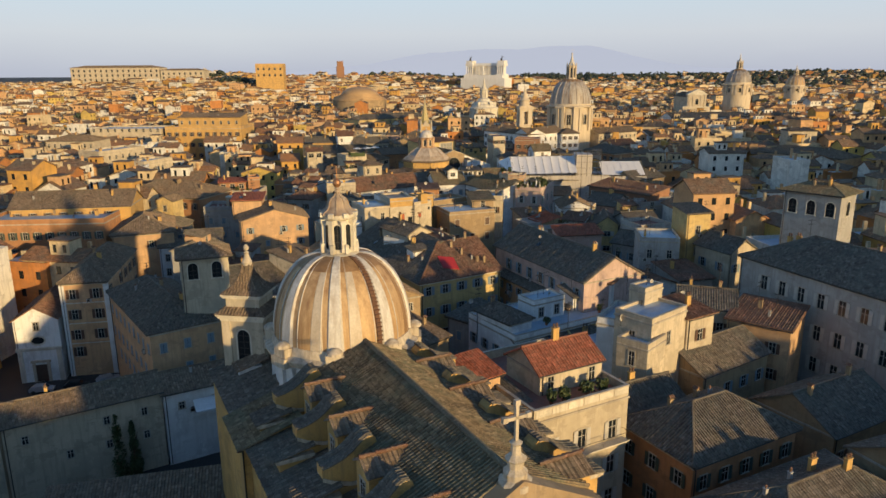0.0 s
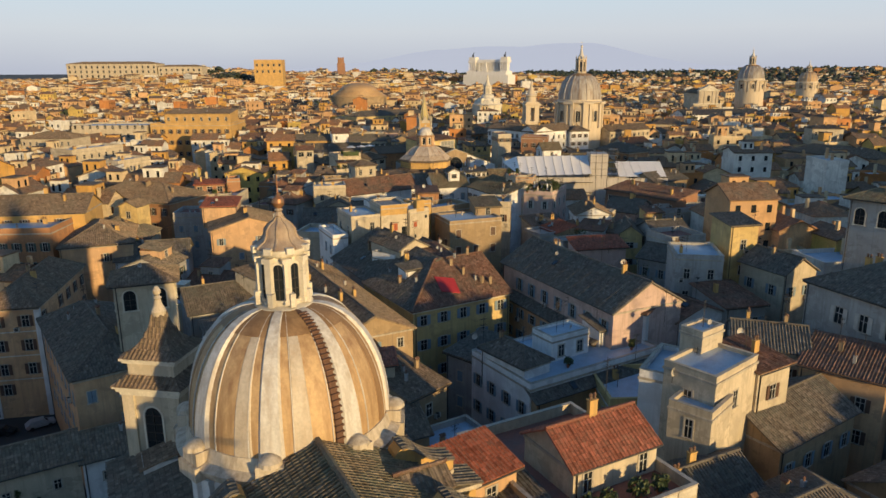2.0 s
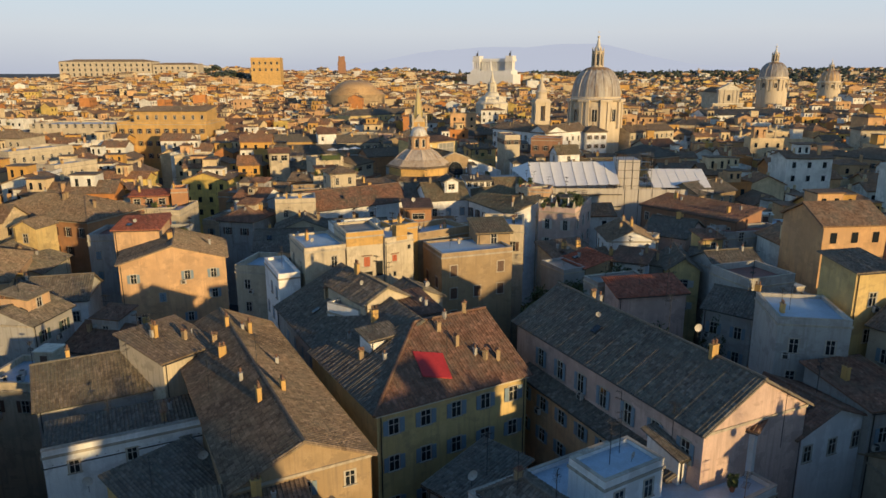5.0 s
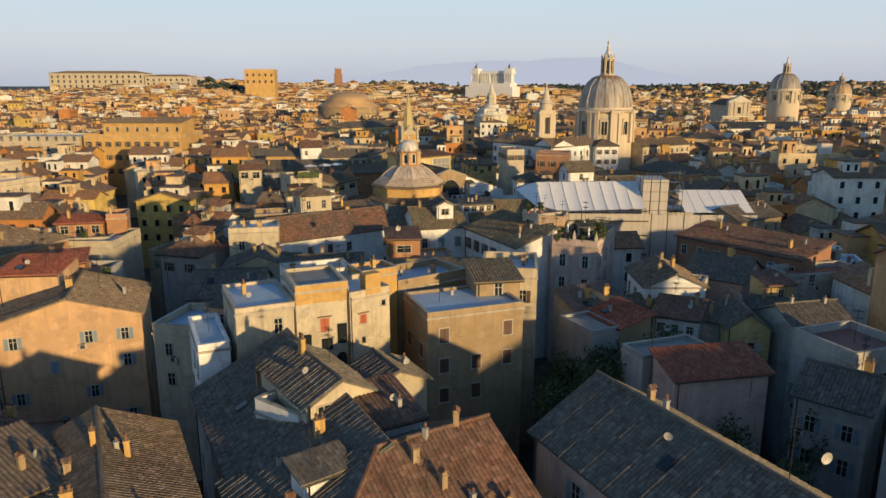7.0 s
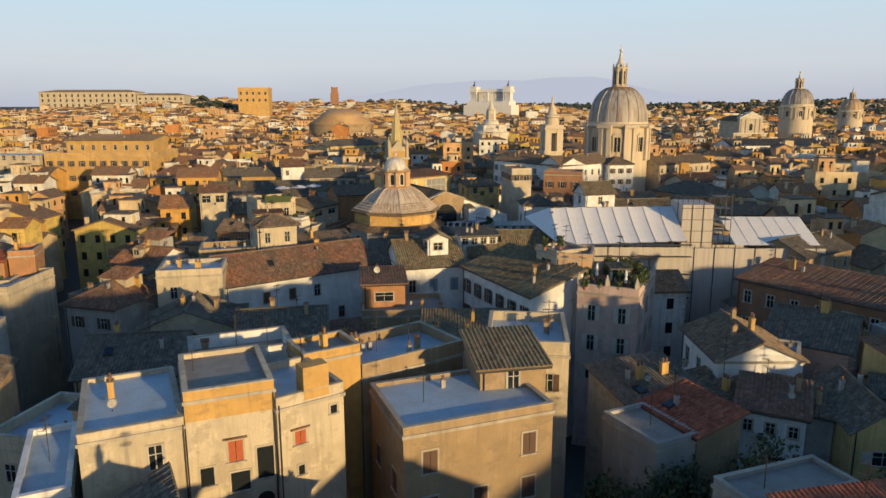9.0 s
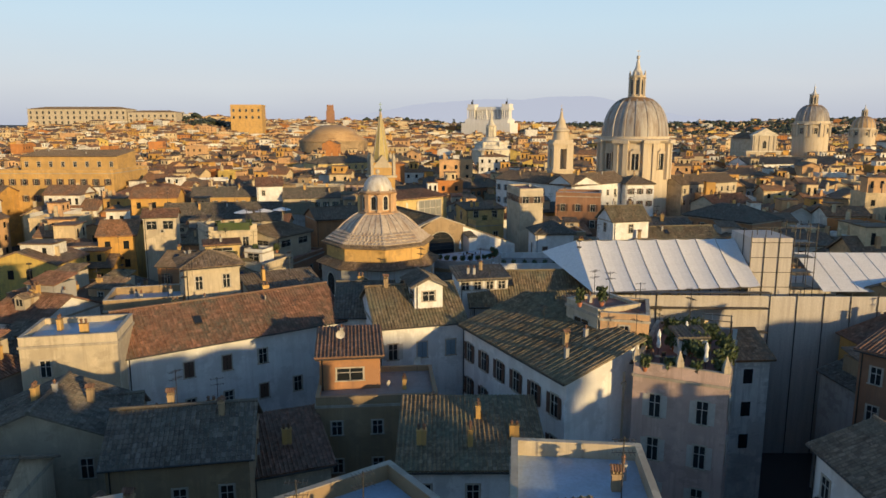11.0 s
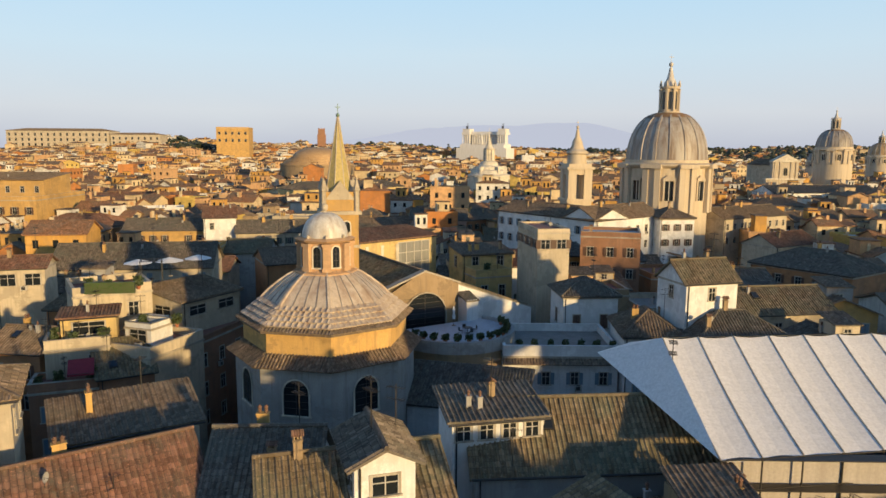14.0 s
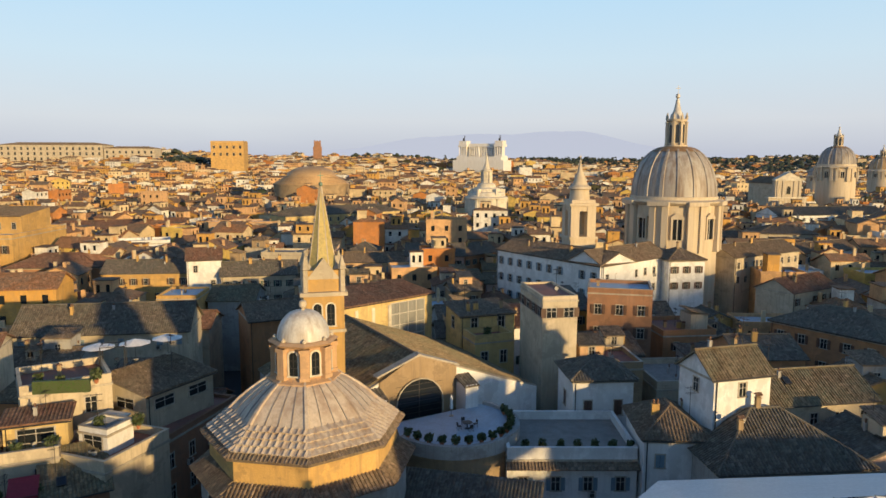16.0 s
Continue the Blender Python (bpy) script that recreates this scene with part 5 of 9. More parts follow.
def stone_campanile(x, y, top, w, label, turn=10):
    ob = thing("bell_tower", pose(x, y, 0, 0, 0, turn), label, "tower")
    h = top - 20
    k = 20 + h * 0.29
    kt = 20 + h * 0.575
    for name, r, z0, z1 in (("wall", 1.0, 5, 20 + h * 0.265), ("belfry_sill", 1.14, 20 + h * 0.265, k), ("cornice", 1.16, kt, 20 + h * 0.6), ("crown", 0.95, 20 + h * 0.6, 20 + h * 0.63)):
        s = Shape()
        s.box(-w * r, -w * r, z0, w * r, w * r, z1)
        part(name, s, PALE, ob)
    for a in (-1, 1):
        for b in (-1, 1):
            s = Shape()
            s.box(a * w * 0.66 - w * 0.34, b * w * 0.66 - w * 0.34, k, a * w * 0.66 + w * 0.34, b * w * 0.66 + w * 0.34, kt)
            part("belfry_pier", s, PALE, ob)
    for i in range(4):
        m = Matrix.Rotation(i * math.pi / 2, 4, "Z")
        s = Shape()
        s.box(-w * 0.34, -w * 0.95, kt - h * 0.05, w * 0.34, -w * 0.45, kt)
        part("lintel", s, PALE, ob).matrix_basis = m
    s = Shape()
    s.lathe([(w * 0.8, 20 + h * 0.62), (w * 0.74, 20 + h * 0.72), (w * 0.9, 20 + h * 0.73), (w * 0.85, 20 + h * 0.75), (w * 0.6, 20 + h * 0.77), (w * 0.46, 20 + h * 0.81), (w * 0.4, 20 + h * 0.85), (w * 0.2, 20 + h * 0.89), (w * 0.1, top - 1)], 12, 0)
    finial(s, top - 1.2, w * 0.12, 1.4)
    part("cap", s, PALE, ob, smooth=True)


stone_campanile(-23.9, 2.1, 48.5, 3.45, "pale stone baroque bell tower with a bell-shaped cap")


def rotunda():
    C = (-155, 302)
    ob = thing("rotunda", pose(*C, 0), "ancient brick rotunda under a wide shallow stepped dome", "temple")
    FOOT.append((*C, 30, 30, 1, 0))
    s = Shape()
    s.lathe([(26, 0), (26, 29.5), (26.6, 29.6), (26.6, 30.4)], 48, 0)
    part("wall", s, WALL["tan"], ob, smooth=True)
    for k in range(6):
        s = Shape()
        r = 25.6 - k * 1.5
        s.lathe([(r, 30 + k * 0.95), (r, 31.1 + k * 0.95), (r - 1.5, 31.3 + k * 0.95)], 48, 0)
        part("step_ring", s, LEADWARM, ob)
    s = Shape()
    s.lathe(dome_profile(17.2, 4.4, 35.6, 42.2, 10, 1.35), 48, 0)
    part("shell", s, LEADWARM, ob, smooth=True)


rotunda()


def monument():
    """The white columned monument on the skyline."""
    ob = thing("monument", pose(-4, 992, 0, 0, 0, -28) @ Matrix.Diagonal((0.7, 0.7, 1, 1)), "huge white marble monument with a colonnade and bronze chariots", "monument")
    FOOT.append((-8, 992, 75, 40, 1, 0))
    white = weathered("white_marble", (0.78, 0.76, 0.72), (0.6, 0.56, 0.5), 0.7, scale=0.2)
    s = Shape()
    s.box(-66, -26, 10, 66, 22, 44)
    s.box(-58, -22, 44, 58, 20, 50)
    part("base", s, white, ob)
    for x in (-47, 47):
        p = part("portico", Shape(), white, ob)
        s = Shape()
        s.box(x - 11, -13, 50, x + 11, 13, 51.5)
        s.box(x - 7.5, -9.5, 51.5, x + 7.5, 9.5, 66)
        s.box(x - 11, -13, 66, x + 11, 13, 70)
        s.box(x - 9.5, -11, 70, x + 9.5, 11, 75)
        s.box(x - 10.2, -11.6, 75, x + 10.2, 11.6, 76)
        part("portico_wall", s, white, p)
        for i in range(4):
            s = Shape()
            s.lathe([(1.1, 51.5), (1.0, 64.5), (1.4, 66)], 10, 0, at=(x - 9 + i * 6, -11.3, 0))
            part("column", s, white, p)
        q = Shape()
        for k in (-1.8, -0.6, 0.6, 1.8):
            q.lathe([(0.6, 0), (0.9, 2.2), (0.5, 4.2), (0.1, 5.0)], 8, 0, at=(x + k, -5.5, 76))
        q.lathe([(1.2, 0), (1.0, 4), (0.7, 8), (0.2, 9.6)], 8, 0, at=(x, -2, 76))
        for k in (-1, 1):
            q.face([(x, -2, 80), (x + k * 4.0, -1, 86), (x + k * 1.6, -1.5, 82)])
            q.face([(x, -2.3, 80), (x + k * 4.0, -1.3, 86), (x + k * 1.6, -1.8, 82)])
        part("bronze_group", q, METAL, p)
    s = Shape()
    s.box(-37, 6, 50, 37, 16, 66)
    s.box(-37, -4, 66, 37, 14, 69)
    s.box(-35, -2, 69, 35, 13, 71.5)
    part("gallery", s, white, ob)
    for i in range(16):
        s = Shape()
        s.lathe([(1.2, 50), (1.05, 64.5), (1.5, 66)], 10, 0, at=(-34 + i * 68 / 15, -1.5, 0))
        part("column", s, white, ob)
    s = Shape()
    s.box(-3, -24, 50, 3, -18, 57)
    s.lathe([(2.2, 57), (1.8, 60), (2.4, 61.5), (1.4, 63), (1.0, 66), (0.3, 67.5)], 10, 0, at=(0, -21, 0))
    part("statue_plinth", s, white, ob)


monument()


def spiral_lantern():
    ob = thing("church_dome", pose(-39, 188, 0), "white stone lantern with a spiral tip over a stepped drum", "dome")
    FOOT.append((-39, 188, 14, 14, 1, 0))
    s = Shape()
    s.lathe([(11, 5), (11, 27), (11.6, 27.2), (11.6, 28), (10, 28.6), (9, 30.5), (7.4, 31), (7, 32.6), (5.2, 33.2), (4.6, 35), (3.2, 35.6)], 24, 0)
    for i in range(6):
        pilaster(s, i * 60, 11.1, 18, 27, 1.2, 1.0)
        s.block(radial(i * 60, 7, 28.4), 0.9, 6, 4)
    part("drum", s, TRIM, ob)
    s = Shape()
    s.lathe([(2.6, 35.4), (2.6, 41.5), (3.0, 41.8), (3.0, 42.4), (2.0, 42.6)], 12, 0)
    for i in range(6):
        pilaster(s, i * 60, 2.75, 35.6, 41.5, 0.7, 0.8)
    z, r = 42.5, 2.0
    for i in range(9):
        s.lathe([(r, z), (r * 1.06, z + 0.3), (r * 0.86, z + 0.85)], 12, 0, turn=i * 17)
        z, r = z + 0.82, r * 0.82
    s.rod((0, 0, z), (0, 0, z + 4), 0.12, 6, 0, 0.04)
    part("lantern", s, TRIM, ob)


spiral_lantern()


def brick_keep():
    ob = thing("tower", pose(-312, 1158, 0, 0, 0, 12), "square medieval brick tower with a stepped top", "tower")
    s = Shape()
    s.box(-8, -8, 20, 8, 8, 68)
    s.box(-6.4, -6.4, 68, 6.4, 6.4, 78)
    for i in range(4):
        for k in range(3):
            m = Matrix.Rotation(i * math.pi / 2, 4, "Z") @ Matrix.Translation((-4.6 + k * 4.6, -5.8, 78))
            s.block(m, 2.2, 1.2, 1.6)
    part("wall", s, WALL["brick"], ob)


brick_keep()


# ---- the houses along the way ----
WORDS = {"cream": "cream", "ochre": "ochre", "yellow": "warm yellow", "peach": "peach-coloured", "orange": "burnt-orange", "pink": "pale pink",
         "white": "whitewashed", "grey": "weathered grey", "tan": "stained tan", "brick": "red brick"}
ROOFS = {"brown": "brown pantile", "grey": "grey lichened pantile", "red": "bright red pantile", "rust": "rust-red pantile", "mottled": "rust-stained dark pantile", "moss": "mossy pantile"}


def said(wall, tile, roof, more=""):
    over = "flat grey roof terrace" if roof == "flat" else {"gable": "gabled ", "gabley": "gabled ", "hip": "hipped ", "shed": "single-slope "}[roof] + ROOFS[tile] + " roof"
    return f"{WORDS[wall]} plastered town house with {more}{over}"


def H(a, b, depth, z, roof="gable", rise=3.0, wall="cream", tile="brown", more="", **k):
    return house(a, b, depth, z, roof, rise, wall, tile, said(wall, tile, roof, more), **k)


# round the ochre courtyard palace
H((-85.2, -233.2), (-72.2, -256.3), 9.2, 19, "shed", 4.6, "grey", "grey", front=(15.4, 11.4, 7.4), style="closed", chimneys=4, spacing=3.0)


def palace():
    """The ochre front wing: hipped on the street side, gabled on the garden side."""
    W, D, z, zr = 17.9, 17.8, 19.0, 23.6
    m = Matrix.Translation((-67.6, -264.2, 0)) @ Matrix.Rotation(math.atan2(9.5, 15.2), 4, "Z")
    ob = thing("house", m, "ochre palace with a rusty hipped pantile roof and blue shutters", "house")
    c = m @ Vector((W / 2, D / 2, 0))
    FOOT.append((c.x, c.y, W / 2, D / 2, 0.848, 0.53))
    part("wall", wall_shape(W, D, 0, z, "flat", 0), WALL["yellow"], ob)
    s = Shape()
    s.face([(W, 0, z), (W, D, z), (W, D / 2, zr)])
    part("gable_wall", s, WALL["yellow"], ob)
    s = Shape()
    s.ring(-0.2, -0.2, W + 0.2, D + 0.2, 0.22, z - 0.6, z - 0.25)
    part("cornice", s, TRIM, ob)
    o, h = 0.5, D / 2
    for name, tile, pts in (("front_roof", "rust", [(-o, -o, z - 0.2), (W + o, -o, z - 0.2), (W + o, h, zr), (h, h, zr)]),
                            ("side_roof", "grey", [(-o, D + o, z - 0.2), (-o, -o, z - 0.2), (h, h, zr)]),
                            ("back_roof", "brown", [(W + o, D + o, z - 0.2), (-o, D + o, z - 0.2), (h, h, zr), (W + o, h, zr)])):
        slab, tiles = Shape(), Shape()
        slab.slope(pts, 0, tiles=tiles)
        part(name, slab.weld(), TILE[tile], ob)
        tagged(part("tiles", tiles, TILE[tile], ob), kind="stuff")
    s = Shape()
    s.rod((h, h, zr + 0.04), (W + o, h, zr + 0.04), 0.18, 6)
    s.rod((-o, -o, z - 0.15), (h, h, zr + 0.04), 0.18, 6)
    part("ridge", s, TILE["rust"], ob)
    for i, (u, v) in enumerate(((11.0, 7.2), (12.6, 8.6), (15.4, 8.9), (12.0, 5.0), (13.4, 3.4), (14.2, 2.6), (15.6, 2.2), (4.0, 6.4), (2.6, 9.4))):
        zz = z + (zr - z) * (v if u > v else u) / h
        part("chimney", chimney_mesh((0, 2, 0)[i % 3]), None, ob).matrix_basis = pose(u, v, zz, 0, 0, 30 * (i % 4)) @ Matrix.Diagonal((0.7, 0.7, 0.8, 1))
    windows_on(ob, W, Matrix.Identity(4), (16.2, 12.2, 7.6), 3.5, 1.15, 1.6, "blue", (), 0.0)
    for x in (0.4, W - 0.4):
        s = Shape()
        s.rod((x, -0.12, z - 0.5), (x, -0.12, 0.2), 0.06, 6)
        part("downpipe", s, METAL, ob)
    sheet = thing("red_roof_sheet", m, "bright red sheet laid over part of the tiles", "sheet")
    s = Shape()
    at = lambda u, v, k: (u, v, z + (zr - z) * v / h + k)
    q = [(6.3, 2.2), (9.2, 1.2), (9.8, 4.2), (6.7, 5.2)]
    s.face([at(*p, 0.26) for p in q])
    s.face([at(*p, 0.14) for p in q][::-1])
    for p0, p1 in zip(q, q[1:] + q[:1]):
        s.face([at(*p0, 0.14), at(*p1, 0.14), at(*p1, 0.26), at(*p0, 0.26)])
    part("sheet", s, plain("red_sheet", (0.42, 0.03, 0.03), 0.6), sheet)


palace()
H((-71.2, -245.8), (-66.2, -242.2), 10.2, 23.6, "gabley", 1.6, "cream", "grey", base=18, front=(21.2,), spacing=2.4, size=(1.1, 2.0), style="bare", chimneys=1)
H((-76.4, -242.2), (-72.0, -245.2), 5.6, 21.6, "flat", 0.9, "white", base=18, chimneys=0, floor=PAVE)
H((-65.2, -246.8), (-62.0, -244.9), 6.2, 22.6, "shed", 0.9, "white", "rust", base=18, chimneys=1)
H((-67.6, -236.2), (-62.2, -233.0), 5.6, 20.6, "gabley", 1.4, "cream", "grey", chimneys=2)
H((-69.4, -254.6), (-66.6, -252.4), 2.2, 22.6, "shed", 0.4, "white", "grey", base=18, front=(21.2,), size=(1.4, 0.9), style="bare", spacing=2, chimneys=0)
H((-52.9, -245.0), (-39.2, -271.6), 12.5, 21.5, "gable", 3.6, "pink", "grey", front=(17.7,), size=(1.0, 2.0), style="blue", chimneys=3, spacing=3.6)
H((-52.8, -249.0), (-41.6, -270.6), 3.4, 16.6, "shed", 1.2, "peach", "grey", front=(14.0, 10.2), size=(1.1, 1.5), style="blue", chimneys=0, spacing=3.4)
H((-37.6, -266.6), (-34.0, -269.4), 5.0, 20.6, "shed", 0.7, "white", "rust", front=(17.6,), right=(17.6,), style="bare", chimneys=0, spacing=3)
H((-51.8, -283.8), (-32.5, -271.3), 13, 15.8, "flat", 0.5, "white", "grey", front=(11.6, 7.6), left=(11.6, 7.6), style="blue", chimneys=0)
H((-48.2, -276.0), (-42.6, -272.4), 4.2, 19.0, "flat", 0.4, "white", "grey", base=15.8, front=(16.4,), spacing=2.4, style="bare", chimneys=0)
H((-40.8, -270.8), (-36.8, -268.2), 3.6, 18.6, "shed", 0.9, "white", "grey", base=15.8, front=(16.2,), spacing=3, style="bare", chimneys=0)
H((-57.6, -275.0), (-52.4, -281.8), 4.5, 17.6, "hip", 1.6, "white", "grey", base=12, chimneys=1)
H((-51.0, -284.6), (-32.0, -272.3), 1.6, 14.4, "shed", 0.9, "tan", "grey", front=(10.4, 6.5), style="blue", chimneys=0)
H((-62.5, -269.0), (-58.5, -272.5), 8, 14.5, "shed", 1.0, "grey", "grey", front=(10.5, 6.5), style="closed", chimneys=0)
H((-24.8, -251.6), (-17.3, -252.6), 9, 24, "flat", 0.4, "grey", front=(20.4, 16.6), spacing=3.7, style="bare", chimneys=1)
H((-14.4, -247.0), (-9.2, -245.6), 5.5, 28.4, "shed", 0.9, "yellow", "grey", front=(24.0, 19.5), style="bare", chimneys=0, spacing=4)
H((-9.0, -256.4), (-2.6, -253.5), 9, 22.6, "gabley", 2.2, "cream", "grey", left=(18.5,), front=(18.5,), style="blue", chimneys=1)
H((-28.6, -266.0), (-19.5, -261.5), 8.0, 18.0, "gabley", 1.9, "white", "rust", front=(15.0,), style="bare", chimneys=1)
H((-20.2, -262.8), (-13.5, -261.0), 9.0, 19.2, "shed", 1.0, "grey", "rust", chimneys=1, front=(15.5,))
# right side, below the first stretch
H((-36.3, -302.3), (-30.2, -296.8), 5.6, 25.5, "flat", 0.4, "cream", front=(21.5,), left=(21.8,), spacing=4.2, size=(0.9, 1.8), style="bare", chimneys=0)
H((-40.4, -301.6), (-37.2, -304.4), 5.0, 22.8, "flat", 0.5, "cream", front=(20.0,), spacing=2.4, size=(0.8, 1.9), style="bare", chimneys=0)
H((-42.0, -296.5), (-36.8, -299.6), 8.0, 23.6, "flat", 0.6, "white", chimneys=0)
H((-35.6, -295.8), (-32.6, -293.4), 2.6, 27.6, "flat", 0.2, "cream", base=25, chimneys=0)
H((-30.0, -297.0), (-25.5, -294.2), 6.0, 24.2, "shed", 0.8, "cream", "rust", front=(20.5, 17.0), style="brown", chimneys=1)
TERRACE_HOUSE = H((-53.2, -322.0), (-42.3, -315.8), 15.5, 22.3, "flat", 1.0, "cream", floor=PAVE, front=(17.6, 13.4, 9.2), size=(1.1, 2.1), style="white", chimneys=0, spacing=3.7)
H((-52.0, -316.6), (-44.6, -312.4), 6.4, 25.0, "gable", 1.9, "cream", "red", base=22, front=(22.6,), size=(0.9, 1.7), style="bare", chimneys=1, spacing=2.6, over=0.35)
H((-60.2, -318.4), (-56.2, -315.4), 4.0, 24.7, "shed", 1.0, "peach", "red", front=(22.0,), style="bare", chimneys=0)
H((-28.5, -300.5), (-16.5, -292.0), 9, 17.5, "gable", 2.4, "tan", "grey", front=(13.5,), chimneys=2)
H((-12.9, -271.1), (-1.6, -297.0), 15, 26, "hip", 4.2, "grey", "grey", front=(21.6, 16.6, 11.6), size=(1.2, 2.2), style="white", chimneys=3, spacing=3.4)
BELVEDERE_RIGHT = H((2.3, -251.6), (9.1, -259.2), 7.1, 34.0, "hip", 1.8, "grey", "moss", base=20, over=0.9, chimneys=2)
H((-20.5, -286.5), (-13.6, -292.0), 8, 20.6, "shed", 1.4, "peach", "rust", front=(16.5, 12.5), style="brown", chimneys=2)
H((-26.5, -282.0), (-18.5, -284.5), 9, 21.0, "gable", 1.8, "cream", "grey", front=(17, 13), style="brown", chimneys=2)
H((-17.5, -312.5), (-6.0, -306.0), 11, 15.6, "gable", 3.0, "tan", "grey", front=(11.5, 7.5), style="brown", chimneys=2)
H((-15.0, -330.0), (4.0, -322.0), 12, 18.0, "gable", 3.2, "tan", "grey", chimneys=3)
# left side
BELVEDERE_LEFT = H((-105.0, -279.5), (-98.2, -276.8), 6.5, 27.6, "hip", 1.6, "cream", "brown", base=15, over=0.7, chimneys=0)
H((-119.9, -305.2), (-103.6, -294.1), 7.0, 12, "gable", 1.7, "cream", "brown", front=(8.8, 5.2), size=(0.8, 1.1), style="bare", spacing=4.4, jitter=0.45, chimneys=1)
H((-103.2, -294.4), (-95.0, -289.4), 7.5, 11.6, "gable", 1.7, "white", "brown", front=(8.6,), size=(0.8, 1.0), style="bare", spacing=4.2, jitter=0.3, chimneys=1)
H((-136.0, -305.5), (-120.3, -305.3), 7.0, 12, "gable", 1.7, "cream", "brown", front=(8.8, 5.2), size=(0.8, 1.1), style="bare", spacing=5, chimneys=1)
H((-170.0, -232.0), (-142.6, -229.5), 14, 23, "flat", 0.8, "orange", front=(19, 15, 11, 7), size=(1.0, 1.7), style="green", chimneys=3, spacing=2.6)
H((-168.0, -224.0), (-141.0, -219.0), 12, 25, "gable", 3.0, "ochre", "brown", front=(22,), style="brown", chimneys=3)
H((-140.5, -231.0), (-128.0, -226.0), 18, 20.0, "hip", 3.2, "peach", "brown", front=(16.5,), style="brown", chimneys=2)
H((-113.0, -222.0), (-98.0, -216.5), 13, 21.5, "gabley", 2.4, "peach", "brown", front=(18.2, 14.8, 11.2, 7.6), size=(0.9, 1.4), style=("blue", "blue", "closed"), jitter=0.2, spacing=3.7, right=(15, 11), chimneys=2)
H((-117.8, -213.0), (-110.6, -212.0), 7.0, 25.0, "shed", 0.8, "peach", "red", base=20, chimneys=0)
H((-160.5, -183.4), (-134.3, -191.2), 16, 21.6, "hip", 3.6, "orange", "brown", front=(18.2, 14.2), size=(1.0, 1.8), style="brown", chimneys=4, spacing=3.4)
H((-141.5, -203.0), (-136.8, -203.8), 5.0, 23.2, "gabley", 1.2, "yellow", "brown", base=14, front=(20.2,), style="bare", chimneys=0)
H((-150.0, -216.0), (-131.0, -213.0), 12, 17.4, "gabley", 3.2, "cream", "grey", front=(14,), style="brown", chimneys=2)
H((-131.0, -228.0), (-117.5, -224.0), 10, 16.6, "gable", 2.6, "white", "grey", front=(13, 9.5), style="bare", chimneys=3)
H((-130.8, -198.0), (-113.5, -196.5), 9, 19.6, "flat", 0.8, "grey", front=(15.6, 11.6), style="closed", chimneys=2, floor=PAVE)
# the wedge of old houses between the dome and the palace
H((-67.2, -271.6), (-84.6, -240.4), 11.5, 19.2, "gable", 2.6, "tan", "brown", "chimneys and ", front=(15.4, 11.6, 7.8), left=(16.6,), size=(0.9, 1.3), style=("blue", "bare"), chimneys=9, spacing=3.6, fine=True)
H((-91.4, -256.6), (-87.4, -250.8), 8.5, 20.6, "shed", 1.2, "cream", "brown", base=8, chimneys=3)
H((-103.2, -260.6), (-91.6, -254.0), 11.0, 17.0, "gable", 2.7, "grey", "grey", front=(14.0, 10.2), style="blue", spacing=3.6, size=(1.0, 1.4), chimneys=2, fine=True)
H((-97.4, -268.8), (-84.4, -261.8), 7.0, 15.8, "shed", 0.7, "white", "grey", front=(13.2, 9.4), size=(0.9, 1.3), style="bare", spacing=4.2, chimneys=2)
H((-97.4, -269.4), (-84.4, -262.4), 0.5, 17.0, "flat", 0.3, "white", front=(14.6,), size=(0.9, 1.2), style="bare", spacing=4.4, chimneys=0)
H((-84.6, -276.0), (-79.8, -269.6), 7.4, 14.8, "shed", 1.6, "yellow", "grey", front=(11.6,), size=(1.2, 2.0), style="bare", spacing=2.4, chimneys=0)
H((-72.5, -285.8), (-68.5, -285.0), 3.2, 19.6, "shed", 0.6, "cream", "red", front=(17.2,), style="bare", chimneys=0, spacing=2.2)
H((-66.4, -289.0), (-62.2, -284.2), 9.6, 16.8, "shed", 1.8, "tan", "brown", front=(13.4,), style="bare", chimneys=3)
H((-77.4, -282.6), (-70.4, -279.4), 6.0, 17.4, "shed", 1.2, "cream", "brown", front=(14.6,), style="bare", chimneys=4)
H((-74.0, -297.6), (-64.0, -292.6), 8.6, 14.6, "gable", 1.9, "tan", "brown", front=(11.4,), style="bare", chimneys=3)
H((-63.0, -297.8), (-55.4, -292.8), 8.0, 12.6, "flat", 0.7, "grey", front=(9.2,), style="blue", chimneys=1)
H((-92.6, -288.6), (-80.8, -282.0), 7.0, 12.4, "shed", 1.8, "grey", "grey", front=(9.0,), style="blue", chimneys=2)
# the palace with white corners and the small church on the little square
CORNER_PALACE = H((-134.6, -263.6), (-126.6, -261.8), 24.0, 18.6, "hip", 3.0, "peach", "brown", "pale corners, ", front=(15.4, 11.4, 7.4, 4.0), right=(15.4, 11.4, 7.4), spacing=3.7, size=(1.1, 1.8), style="brown", chimneys=2, bands=True)
H((-125.6, -263.2), (-108.6, -285.0), 11.2, 17.0, "hip", 3.4, "peach", "grey", front=(13.2, 9.0, 5.4), right=(13.4, 9.4), style="closed", chimneys=4, spacing=3.0, fine=True)
SMALL_CHURCH = house((-142.4, -266.8), (-135.0, -265.0), 15.0, 12.4, "gabley", 2.3, "white", "rust", "small white church with an oval window over its door", name="church", chimneys=0, over=0.3)
